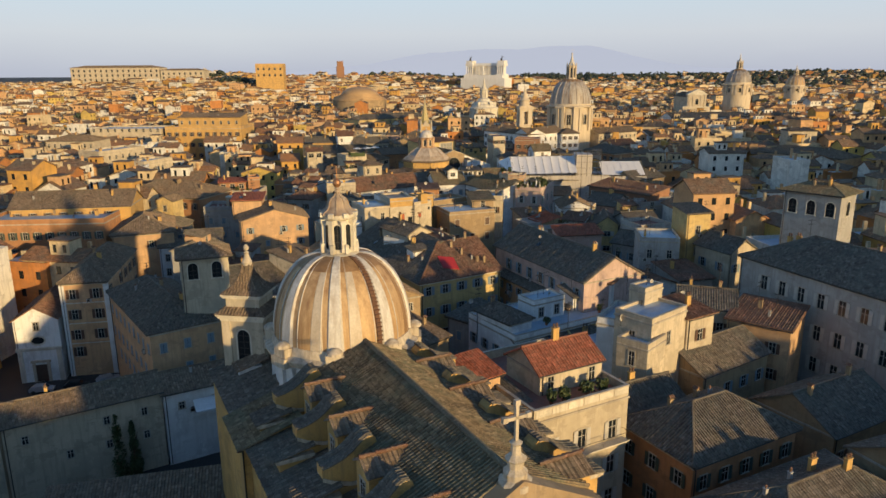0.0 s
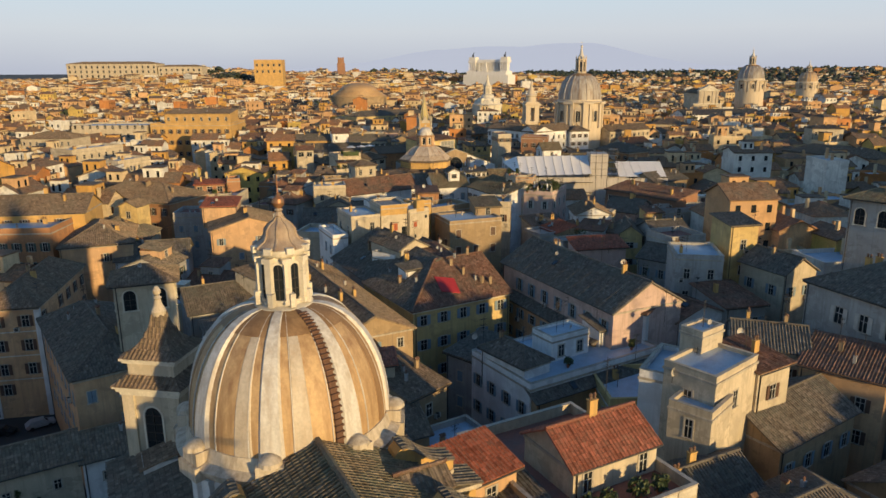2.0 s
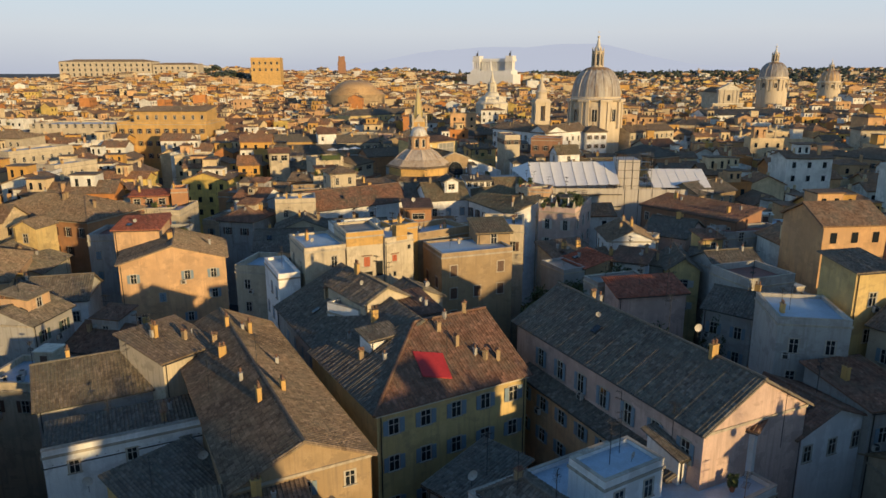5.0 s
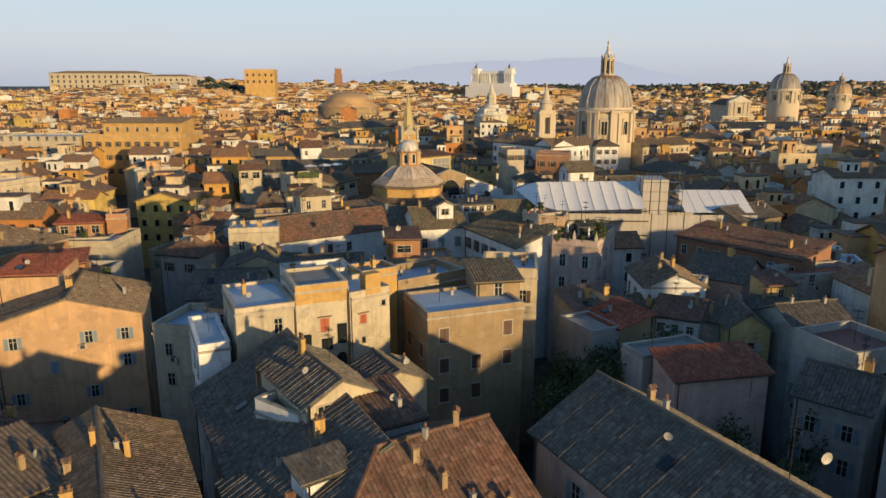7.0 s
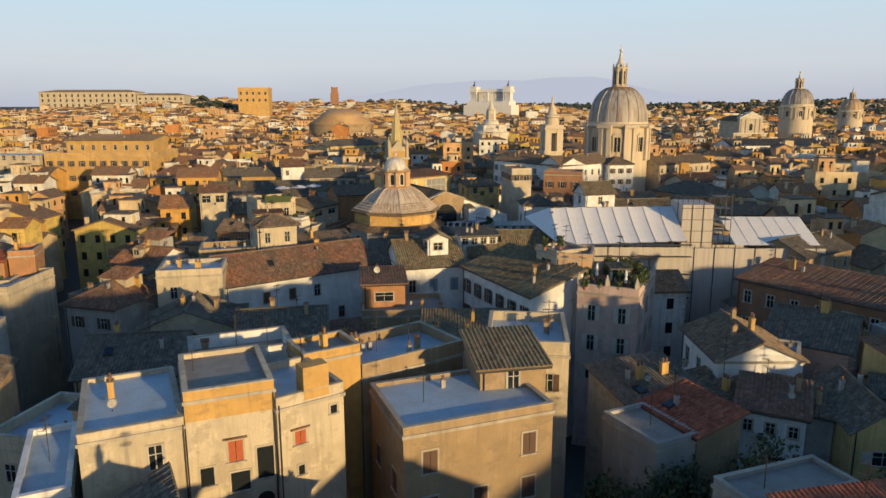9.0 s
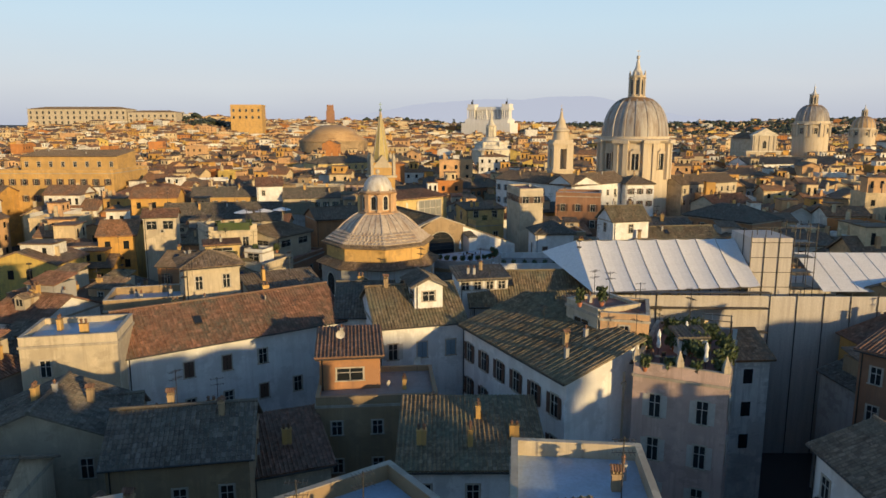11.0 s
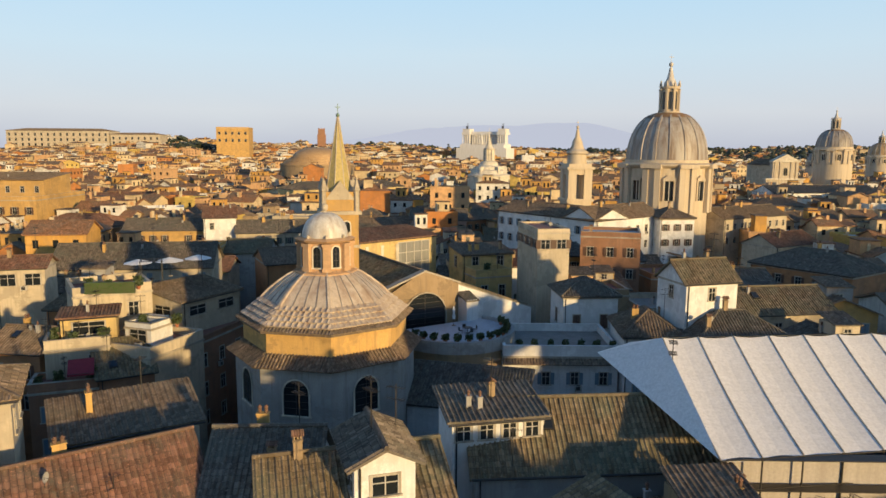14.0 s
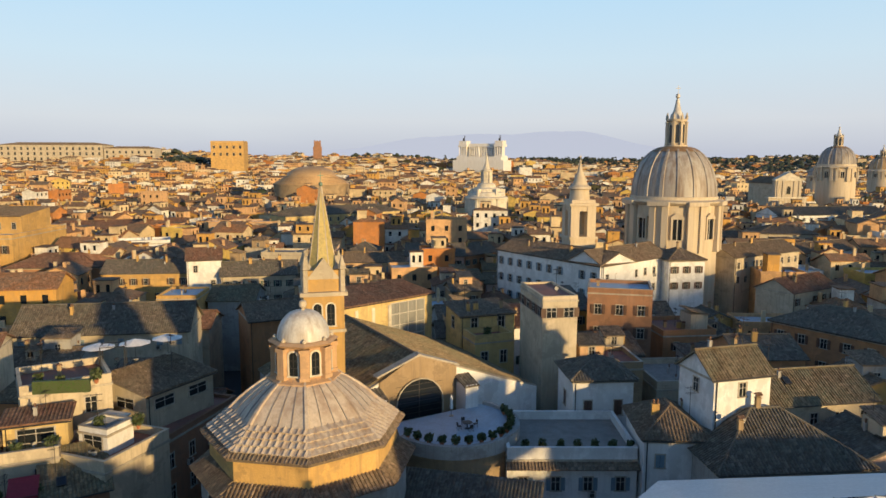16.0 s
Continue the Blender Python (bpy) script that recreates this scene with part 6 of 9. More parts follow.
# below the terrace house
H((-36.9, -322.0), (-22.8, -314.0), 11.0, 17.4, "hip", 3.4, "orange", "grey", front=(14.2, 10.2, 6.2), left=(14.2, 10.2), style="green", chimneys=3, fine=True)
H((-42.0, -313.4), (-33.2, -308.8), 8.0, 17.6, "gable", 2.4, "peach", "grey", left=(14, 10), front=(14.0, 10.0), style="green", chimneys=2, fine=True)
H((-33.0, -336.0), (-16.0, -327.0), 11.0, 16.2, "hip", 3.2, "tan", "grey", front=(12.6,), chimneys=4)
# the low quarter round the dark gardens
H((-42.4, -209.2), (-39.5, -215.5), 4.6, 19.7, "shed", 1.1, "tan", "red", chimneys=1)
H((-46.2, -211.4), (-43.2, -217.2), 4.4, 19.4, "flat", 0.08, "grey", chimneys=0, floor=GRIT)
H((-43.4, -209.4), (-35.6, -205.7), 6.4, 19.4, "shed", 1.5, "grey", "grey", front=(16.6,), style="bare", chimneys=3)
H((-33.2, -191.4), (-33.0, -201.8), 8.4, 21.0, "gable", 1.8, "white", "brown", front=(17.6,), right=(17.6,), style="bare", chimneys=3)
H((-24.9, -193.4), (-18.2, -198.2), 11.0, 20.6, "gable", 2.4, "pink", "grey", front=(17.2, 13.0), size=(1.3, 1.4), style="closedbrown", spacing=3.6, chimneys=3)
H((-33.6, -208.6), (-28.6, -211.0), 5.4, 19.2, "shed", 1.1, "white", "rust", front=(17.0,), size=(0.8, 1.0), style="bare", spacing=1.6, chimneys=2)
H((-25.4, -212.4), (-20.2, -213.0), 10.0, 18.8, "gabley", 1.9, "yellow", "grey", front=(15.6, 11.8), size=(1.7, 1.2), style="white", spacing=4.4, chimneys=2)
H((-27.8, -199.2), (-24.6, -200.8), 4.0, 20.8, "flat", 0.4, "cream", front=(18.2,), style="bare", spacing=3.0, chimneys=1)
H((-35.6, -199.4), (-34.0, -206.4), 5.0, 18.6, "shed", 0.8, "tan", "brown", chimneys=2)
H((-39.8, -227.4), (-31.6, -224.2), 3.9, 20.4, "flat", 0.08, "grey", chimneys=0, floor=GRIT)
H((-30.2, -206.4), (-25.2, -209.2), 5.0, 18.4, "shed", 1.0, "grey", "brown", front=(15.6,), style="bare", chimneys=2)
H((-20.0, -206.6), (-14.6, -208.8), 7.0, 18.6, "gable", 1.6, "grey", "grey", front=(15.4,), style="bare", chimneys=2)
# the brick house and its terraces beside the octagonal dome
H((-92.6, -119.4), (-86.6, -97.2), 9.0, 17.6, "flat", 0.4, "brick", front=(14.0, 10.2, 6.4), size=(1.0, 1.7), style="bare", spacing=3.8, chimneys=0, jitter=0.0, floor=PAVE)
H((-93.2, -108.8), (-88.7, -99.6), 7.0, 22.2, "shed", 1.2, "cream", "brown", base=17.5, front=(20.0,), left=(20.0,), size=(2.8, 1.2), style="bare", spacing=4.6, chimneys=0, jitter=0.0, fine=True)
H((-101.2, -117.2), (-92.5, -120.2), 9.0, 18.4, "flat", 0.9, "cream", front=(14.6, 11.0), size=(1.1, 1.9), style="bare", spacing=3.2, chimneys=0, floor=PAVE)
H((-97.4, -115.6), (-93.8, -116.8), 3.6, 20.9, "flat", 0.1, "white", base=18.4, front=(18.9,), left=(18.9,), size=(2.4, 1.5), style="bare", spacing=3.6, chimneys=0, jitter=0.0, floor=GRIT)
# past the octagonal dome
H((-128.8, -77.2), (-102.0, -72.6), 12.0, 20.6, "gable", 3.6, "cream", "grey", front=(18.2, 13.8), size=(0.9, 1.3), style="closed", chimneys=3, spacing=2.8, fine=True)
H((-45.4, -87.8), (-40.3, -86.9), 11.5, 29.2, "flat", 0.25, "cream", front=(26.4,), left=(26.4,), size=(1.5, 1.4), style="brown", spacing=2.5, chimneys=0, jitter=0.0, floor=PAVE)
H((-54.6, -77.8), (-48.4, -75.4), 5.0, 20.2, "flat", 0.9, "yellow", front=(16.4,), left=(17.0,), size=(1.2, 2.0), style="bare", spacing=3.0, chimneys=0, floor=PAVE)
H((-56.8, -72.6), (-47.6, -69.2), 7.0, 23.2, "shed", 0.9, "yellow", "brown", front=(20.6,), left=(20.4,), size=(1.2, 2.0), style="bare", spacing=4.4, chimneys=3)
H((-43.4, -102.0), (-35.8, -101.3), 7.4, 22.0, "hip", 2.0, "white", "grey", base=10, front=(17.4,), left=(17.6,), size=(1.0, 1.9), style="closedbrown", spacing=3.8, chimneys=0, jitter=0.0, fine=True)
H((-38.2, -115.0), (-31.4, -115.3), 9.0, 20.0, "hip", 2.4, "white", "brown", front=(16.8, 12.6), style="closed", size=(0.9, 1.4), spacing=3.4, chimneys=2, fine=True)
H((-32.6, -121.0), (-17.0, -119.4), 12.6, 19.0, "hip", 4.0, "grey", "grey", front=(15.4,), chimneys=3, fine=True)
GALLERY = H((-52.4, -113.6), (-38.4, -113.4), 11.0, 17.2, "flat", 1.0, "white", front=(13.4, 9.6, 6.0), size=(1.0, 1.5), style="blue", chimneys=0, spacing=3.4, jitter=0.0, floor=GRIT)
H((-66.4, -121.6), (-51.0, -125.2), 5.6, 14.4, "shed", 2.6, "white", "grey", chimneys=0, fine=True)
H((-73.0, -128.6), (-67.4, -133.6), 7.0, 12.8, "gable", 2.0, "grey", "brown", chimneys=1, fine=True)
H((-65.8, -134.6), (-58.0, -133.4), 6.0, 10.6, "gable", 1.6, "grey", "brown", chimneys=1, fine=True)
LOGGIA = H((-76.6, -80.4), (-61.7, -66.6), 9.0, 26.0, "shed", 1.0, "yellow", "rust", chimneys=0)
# the cream terrace house and its neighbours
WORN_LEFT = H((-82.0, -229.3), (-76.5, -226.6), 9.7, 25.8, "flat", 0.3, "cream", left=(22,), size=(0.9, 1.7), style="bare", chimneys=1, spacing=4.4)
H((-85.6, -230.6), (-82.8, -229.2), 10.0, 22.2, "flat", 0.4, "white", left=(18.6, 14.6, 10.6), style="closed", chimneys=0, floor=TERRACE)
WORN_MIDDLE = H((-76.4, -226.6), (-71.2, -224.3), 7.5, 27.4, "flat", 0.35, "cream", chimneys=0, floor=GRIT)
WORN_RIGHT = H((-71.0, -224.6), (-67.0, -221.6), 6.5, 26.0, "flat", 0.5, "cream", chimneys=0)
H((-79.8, -216.8), (-72.4, -213.6), 5.0, 25.4, "flat", 1.1, "white", chimneys=1, floor=GRIT)
H((-70.8, -217.0), (-66.8, -214.4), 4.0, 26.4, "flat", 0.4, "ochre", chimneys=1, floor=GRIT)
H((-62.6, -223.5), (-51.7, -219.0), 8.5, 23.6, "flat", 0.3, "tan", front=(20.2, 16.6, 13.0), left=(18,), size=(1.1, 1.7), style="closedbrown", chimneys=1, spacing=3.0, jitter=0.2)
H((-57.1, -216.2), (-51.8, -215.0), 5.5, 25.6, "shed", 1.1, "tan", "moss", base=20, front=(23.6,), style="bare", chimneys=0)
H((-66.7, -214.2), (-58.4, -208.0), 7.0, 24.0, "flat", 0.9, "tan", front=(20.5,), style="bare", chimneys=5)
H((-56.4, -209.6), (-49.2, -210.2), 9.0, 24.6, "flat", 0.9, "cream", front=(21,), right=(21, 17), style="brown", chimneys=2)
H((-86.0, -205.0), (-74.5, -204.5), 9.0, 17.6, "gable", 2.6, "yellow", "grey", front=(14, 10), chimneys=3, style="bare")
H((-97.5, -203.0), (-87.5, -201.5), 11.0, 19.0, "gable", 2.6, "cream", "grey", front=(15, 11), chimneys=2, style="bare")
H((-97.0, -190.0), (-86.0, -188.0), 8.0, 19.6, "gabley", 2.2, "cream", "grey", front=(16,), chimneys=3, style="bare")
H((-84.5, -192.0), (-74.5, -190.0), 8.0, 19.0, "gable", 2.6, "tan", "grey", front=(15,), chimneys=2, style="bare")
H((-100.5, -176.0), (-92.0, -174.0), 7.0, 22.8, "flat", 0.6, "cream", front=(19.4,), style="bare", chimneys=2)
# the white houses before the octagonal dome
H((-92.8, -171.0), (-72.8, -156.6), 11, 20, "gable", 3.4, "white", "mottled", front=(16.4, 12.2, 8.0), size=(1.0, 1.7), style=("brown", "bare", "closedbrown"), chimneys=3, spacing=3.6)
H((-67.7, -164.0), (-58.0, -161.0), 12, 21.2, "gable", 3.2, "white", "moss", front=(17.2, 12.6, 8.4), size=(1.1, 1.8), style=("closed", "white"), chimneys=2, spacing=3.2)
H((-73.6, -156.6), (-67.0, -156.2), 9, 20.4, "gable", 3.2, "white", "grey", front=(17,), style="bare", chimneys=2)
H((-63.8, -160.6), (-60.6, -159.6), 5.0, 25.2, "gabley", 0.8, "white", "grey", base=20, front=(23.2,), left=(23.2,), size=(1.5, 1.1), style="bare", spacing=2.4, chimneys=0, over=0.5)
H((-58.6, -150.8), (-52.3, -149.4), 4.5, 23.8, "shed", 0.6, "white", "grey", base=18, front=(22.2,), size=(1.0, 1.0), style="bare", spacing=1.6, chimneys=3)
H((-57.0, -152.0), (-36.0, -149.8), 9, 20.6, "gable", 3.4, "grey", "moss", chimneys=3)
H((-72.0, -177.5), (-60.7, -176.2), 8, 17.8, "flat", 0.5, "tan", floor=GRIT, front=(14.6, 10.8), size=(1.0, 1.3), style="bare", chimneys=1)
H((-72.2, -174.5), (-66.4, -173.6), 6.5, 21.4, "shed", 0.8, "orange", "rust", base=17, front=(18.8,), size=(2.6, 1.2), style="bare", spacing=5, chimneys=1)
H((-85.0, -186.0), (-76.5, -183.0), 8, 16.4, "gable", 2.2, "cream", "rust", front=(12,), chimneys=2, style="bare")
H((-95.0, -187.5), (-85.6, -184.5), 6, 18.6, "gable", 1.8, "cream", "grey", front=(15.0,), chimneys=2, style="white")
H((-75.5, -186.5), (-69.5, -184.0), 8, 15.4, "shed", 1.6, "cream", "rust", chimneys=2)
H((-58.2, -163.4), (-49.4, -180.8), 8.0, 21.5, "shed", 2.6, "white", "moss", front=(17.6, 13.6, 9.6), size=(1.1, 2.0), style="brown", chimneys=3, spacing=3.0, jitter=0.0)
H((-48.4, -177.4), (-43.6, -178.0), 8, 20.6, "flat", 0.6, "cream", front=(18.2, 14.2, 10.2), size=(0.9, 1.8), style="bare", spacing=2.3, chimneys=0, floor=PAVE)
H((-43.5, -180.3), (-36.4, -183.4), 14.0, 22.3, "flat", 0.8, "pink", front=(18.4, 14.4, 10.4), right=(18.4, 14.4), size=(1.0, 2.0), style="white", spacing=3.6, chimneys=0, floor=PAVE)
H((-47.6, -168.6), (-45.3, -173.2), 5.2, 25.5, "flat", 0.25, "cream", base=19, front=(22.9,), size=(2.4, 1.4), style="bare", spacing=4, chimneys=1, jitter=0.0, floor=PAVE)
H((-45.1, -173.4), (-40.7, -174.5), 6.4, 25.3, "flat", 0.15, "peach", base=20, front=(22.4,), size=(0.9, 2.0), style="bare", spacing=5, chimneys=0, jitter=0.0, floor=PAVE)
H((-44.4, -176.8), (-41.4, -177.6), 2.6, 22.3, "shed", 0.5, "peach", "rust", base=19.5, chimneys=0)
H((-38.4, -176.4), (-35.8, -176.2), 2.0, 24.2, "shed", 0.3, "white", "grey", base=22.2, front=(22.5,), size=(0.8, 1.5), style="bare", spacing=2.4, chimneys=0, over=0.25)
H((-91.6, -157.6), (-85.9, -154.6), 6.2, 26.4, "hip", 1.4, "cream", "brown", base=14, front=(23.6,), right=(23.6,), left=(23.6,), size=(0.9, 1.6), style="bare", spacing=2.7, over=0.6, chimneys=0)
H((-85.4, -151.0), (-77.5, -146.0), 5, 21.8, "shed", 1.3, "cream", "brown", base=15, front=(20.2,), size=(0.9, 0.8), style="bare", chimneys=1)
H((-100.5, -160.0), (-92.0, -157.5), 7, 22.0, "flat", 0.9, "tan", front=(18.8,), style="bare", chimneys=3)
# right of the tent
H((-37.8, -232.3), (-27.8, -230.0), 4.6, 20.4, "shed", 1.2, "pink", "red", chimneys=0)
H((-18.0, -216.0), (-10.0, -214.0), 9.0, 19.4, "gable", 2.2, "grey", "grey", front=(15.6,), style="bare", chimneys=2)
H((-16.8, -203.8), (-13.2, -203.0), 4.2, 21.9, "shed", 0.6, "yellow", "rust", front=(19.4,), style="bare", spacing=2, chimneys=0)
# a white house: its shade is put into the grey wall colour
H((-10.5, -197.0), (2.5, -193.5), 6.0, 20.4, "flat", 0.9, "grey", front=(19.6,), style="bare", spacing=4.5, chimneys=0, floor=PAVE)
H((-25.8, -231.6), (-20.8, -235.8), 9.0, 18.8, "gable", 2.0, "grey", "grey", front=(15.2, 11.6), style="blue", spacing=2.6, chimneys=1)
H((-18.8, -229.0), (-11.0, -226.0), 8.0, 21.0, "flat", 0.9, "grey", front=(17.6, 14.0), left=(17.6, 14.0), style="blue", spacing=2.6, chimneys=0, floor=PAVE)
H((-139.0, -173.2), (-125.4, -169.6), 13.0, 19.4, "flat", 0.9, "cream", front=(15.8, 12.0), style="bare", chimneys=2, floor=PAVE)
H((-136.4, -168.0), (-128.4, -166.0), 5.0, 22.6, "shed", 0.6, "orange", "red", base=19, front=(20.4,), size=(1.4, 1.4), style="bare", spacing=2.6, chimneys=1)
H((-127.6, -166.0), (-124.2, -164.8), 6.0, 23.4, "flat", 0.5, "orange", base=19, chimneys=1, floor=PAVE)
H((-121.0, -200.0), (-115.0, -197.5), 5.0, 22.8, "shed", 0.9, "orange", "red", base=19, front=(20.6,), style="bare", chimneys=1)
# past the octagonal dome
H((-46.2, -4.8), (-25.4, -32.8), 12, 25.5, "gable", 2.4, "white", "brown", front=(21.8, 17.6, 13.4), size=(1.0, 1.8), style="blue", chimneys=4, spacing=3.4)
H((-24.9, -32.8), (-5.5, -16.2), 10, 25.5, "gable", 2.8, "white", "brown", front=(21.6, 17.6), size=(1.0, 1.6), style="bare", chimneys=3, spacing=3.2)
H((-34.5, -65.0), (-23.8, -67.3), 9, 26, "flat", 0.6, "brick", front=(22.0, 18), right=(22,), size=(1.2, 1.7), style="brown", chimneys=1, spacing=3.4)
H((-31.0, -114.4), (-24.2, -112.4), 6.0, 26.4, "gable", 2.2, "white", "moss", front=(24.0,), left=(24.0,), size=(0.9, 1.5), style="bare", chimneys=2, spacing=4)
H((-24.2, -108.0), (-8.0, -105.0), 9, 21.0, "gable", 2.6, "cream", "moss", chimneys=3, front=(18,), style="bare")
H((-3.0, -66.6), (7.5, -81.5), 12, 21.4, "hip", 3.0, "orange", "grey", front=(18.4, 14.6), size=(1.1, 1.5), style="brown", chimneys=2, spacing=3.2)
H((-104.2, -114.2), (-96.8, -109.2), 8, 24.0, "flat", 0.8, "cream", front=(20.8, 16.6), size=(1.2, 1.7), style="bare", chimneys=1, floor=PAVE)
H((-96.8, -123.4), (-92.0, -120.5), 6.0, 17.0, "shed", 2.4, "brick", "moss", front=(13.4, 9.8), style="bare", spacing=2.3, size=(1.0, 1.7), chimneys=0)
H((-103.4, -125.4), (-97.2, -123.0), 4.2, 16.0, "flat", 0.7, "brick", front=(12.4, 8.8), style="closed", spacing=3.0, size=(1.1, 1.7), chimneys=0, floor=PAVE)
H((-103.6, -121.7), (-97.6, -119.0), 5.0, 19.6, "flat", 0.8, "cream", front=(16.4,), style="bare", spacing=3.0, size=(1.2, 2.0), chimneys=0, floor=PAVE)
H((-103.4, -118.6), (-98.0, -116.4), 3.6, 22.4, "shed", 0.3, "yellow", "rust", base=19, front=(20.2,), style="bare", spacing=5.0, size=(3.4, 1.4), chimneys=1)
H((-111.5, -120.0), (-104.6, -121.0), 8, 19.0, "gable", 1.8, "orange", "brown", front=(15.8, 12.2), style="brown", spacing=3.2, chimneys=2)
H((-122.0, -101.5), (-116.0, -99.8), 6, 25.0, "gable", 1.2, "cream", "rust", front=(22.4,), style="bare", spacing=2.8, size=(2.0, 1.6), chimneys=1)
H((-84.0, -98.0), (-78.5, -110.0), 14, 17.0, "gable", 2.6, "tan", "grey", front=(13.4, 9.6), style="closed", chimneys=2)
H((-96.0, -58.0), (-84.0, -52.0), 12, 18.6, "gable", 2.4, "orange", "brown", chimneys=2)
# the large palaces of the middle distance
H((-225.7, 8.8), (-183.0, 10.2), 30, 26.0, "flat", 0.8, "ochre", front=(21.4, 15.5, 9.5), size=(1.3, 2.2), style="brown", chimneys=3, spacing=4.2, jitter=0)
H((-222.0, 19.0), (-186.0, 20.0), 16, 31.5, "shed", 1.6, "ochre", "brown", base=25, front=(27.4,), size=(1.2, 1.9), style="bare", chimneys=2, spacing=4.2, jitter=0)
H((-268.0, 8.0), (-228.0, 9.0), 24, 25.0, "flat", 0.8, "cream", front=(24, 19.5, 15), size=(1.3, 2.0), style="bare", chimneys=3, spacing=4.0, jitter=0)
H((-760.0, 900.0), (-600.0, 905.0), 40, 66.0, "hip", 4.0, "cream", "brown", front=(58, 50, 42), size=(3.0, 4.5), style="bare", chimneys=4, spacing=10, jitter=0)
H((-598.0, 905.0), (-520.0, 908.0), 30, 61.0, "hip", 3.0, "cream", "brown", front=(53, 46), size=(3.0, 4.0), style="bare", chimneys=4, spacing=9, jitter=0)
H((-395.0, 800.0), (-350.0, 805.0), 35, 69.0, "flat", 1.5, "ochre", front=(60, 50), size=(3, 4), style="bare", chimneys=2, spacing=9, jitter=0)
H((-105.0, -322.0), (-85.9, -317.0), 4.0, 10.2, "shed", 1.4, "tan", "brown", chimneys=0)
def dress_fronts():
    """Corner strips, the church's door and oval, the gallery's tiled ledge, the loggia's framed panes."""
    for x in (0.0, 8.2):
        s = Shape()
        s.box(x - 0.7, -0.12, 0, x + 0.12, 0.6, 18.0) if x else s.box(-0.12, -0.12, 0, 0.7, 0.6, 18.0)
        part("corner_strip", s, WALL["white"], CORNER_PALACE, "white plastered corner strip")
    s = Shape()
    s.box(2.8, -0.12, 0.1, 4.8, 0.02, 3.4, 1)
    s.box(2.3, -0.25, 0, 2.8, 0.02, 3.9, 0)
    s.box(4.8, -0.25, 0, 5.3, 0.02, 3.9, 0)
    s.box(2.1, -0.35, 3.9, 5.5, 0.02, 4.3, 0)
    part("doorway", s, [STONE, BROWN], SMALL_CHURCH)
    s = Shape()
    s.face([(3.8 + 1.1 * math.cos(k * 0.3927), -0.06, 8.2 + 0.7 * math.sin(k * 0.3927)) for k in range(16)], 1)
    for k in range(16):
        p, q = k * 0.3927, (k + 1) * 0.3927
        s.face([(3.8 + r * math.cos(v), -0.1, 8.2 + h * math.sin(v)) for r, h, v in ((1.1, 0.7, p), (1.4, 1.0, p), (1.4, 1.0, q), (1.1, 0.7, q))], 0)
    part("oval_window", s, [TRIM, GLASS], SMALL_CHURCH)
    part("upper_window", window_mesh(0.9, 1.5, "bare"), None, SMALL_CHURCH).matrix_basis = pose(3.8, -0.01, 10.2)
    s = Shape()
    s.box(-0.15, -0.3, 6.3, 7.8, 0.02, 6.8)
    part("moulding", s, TRIM, SMALL_CHURCH)
    for x in (0.5, 7.1):
        s = Shape()
        s.box(x - 0.4, -0.18, 0, x + 0.4, 0.02, 6.3)
        part("pilaster", s, TRIM, SMALL_CHURCH)
    slab, tiles = Shape(), Shape()
    slab.slope([(-0.1, -1.1, 16.2), (14.1, -1.1, 16.2), (14.1, 0.0, 16.7), (-0.1, 0.0, 16.7)], 0, 0.1, tiles=tiles)
    part("ledge", slab.weld(), TILE["brown"], GALLERY)
    tagged(part("ledge_tiles", tiles, TILE["brown"], GALLERY), kind="stuff")
    for k in range(5):
        s = Shape()
        s.box(11.2 + k * 1.8, -0.14, 17.5, 11.36 + k * 1.8, -0.01, 25.2)
        part("mullion", s, FRAME, LOGGIA)
    for z in (17.5, 19.4, 21.3, 23.2, 25.1):
        s = Shape()
        s.box(11.2, -0.13, z, 18.5, -0.01, z + 0.14)
        part("transom", s, FRAME, LOGGIA)
    s = Shape()
    s.box(11.3, -0.04, 17.6, 18.4, -0.008, 25.1)
    part("glazing", s, weathered("dusty_panes", (0.3, 0.3, 0.28), (0.16, 0.16, 0.15), 0.3), LOGGIA, "dusty grey window panes")
    for k in range(4):
        s = Shape()
        s.box(0.8 + k * 3.3, -0.16, 12, 1.4 + k * 3.3, 0.01, 25.0)
        part("pilaster", s, TRIM, LOGGIA)


dress_fronts()


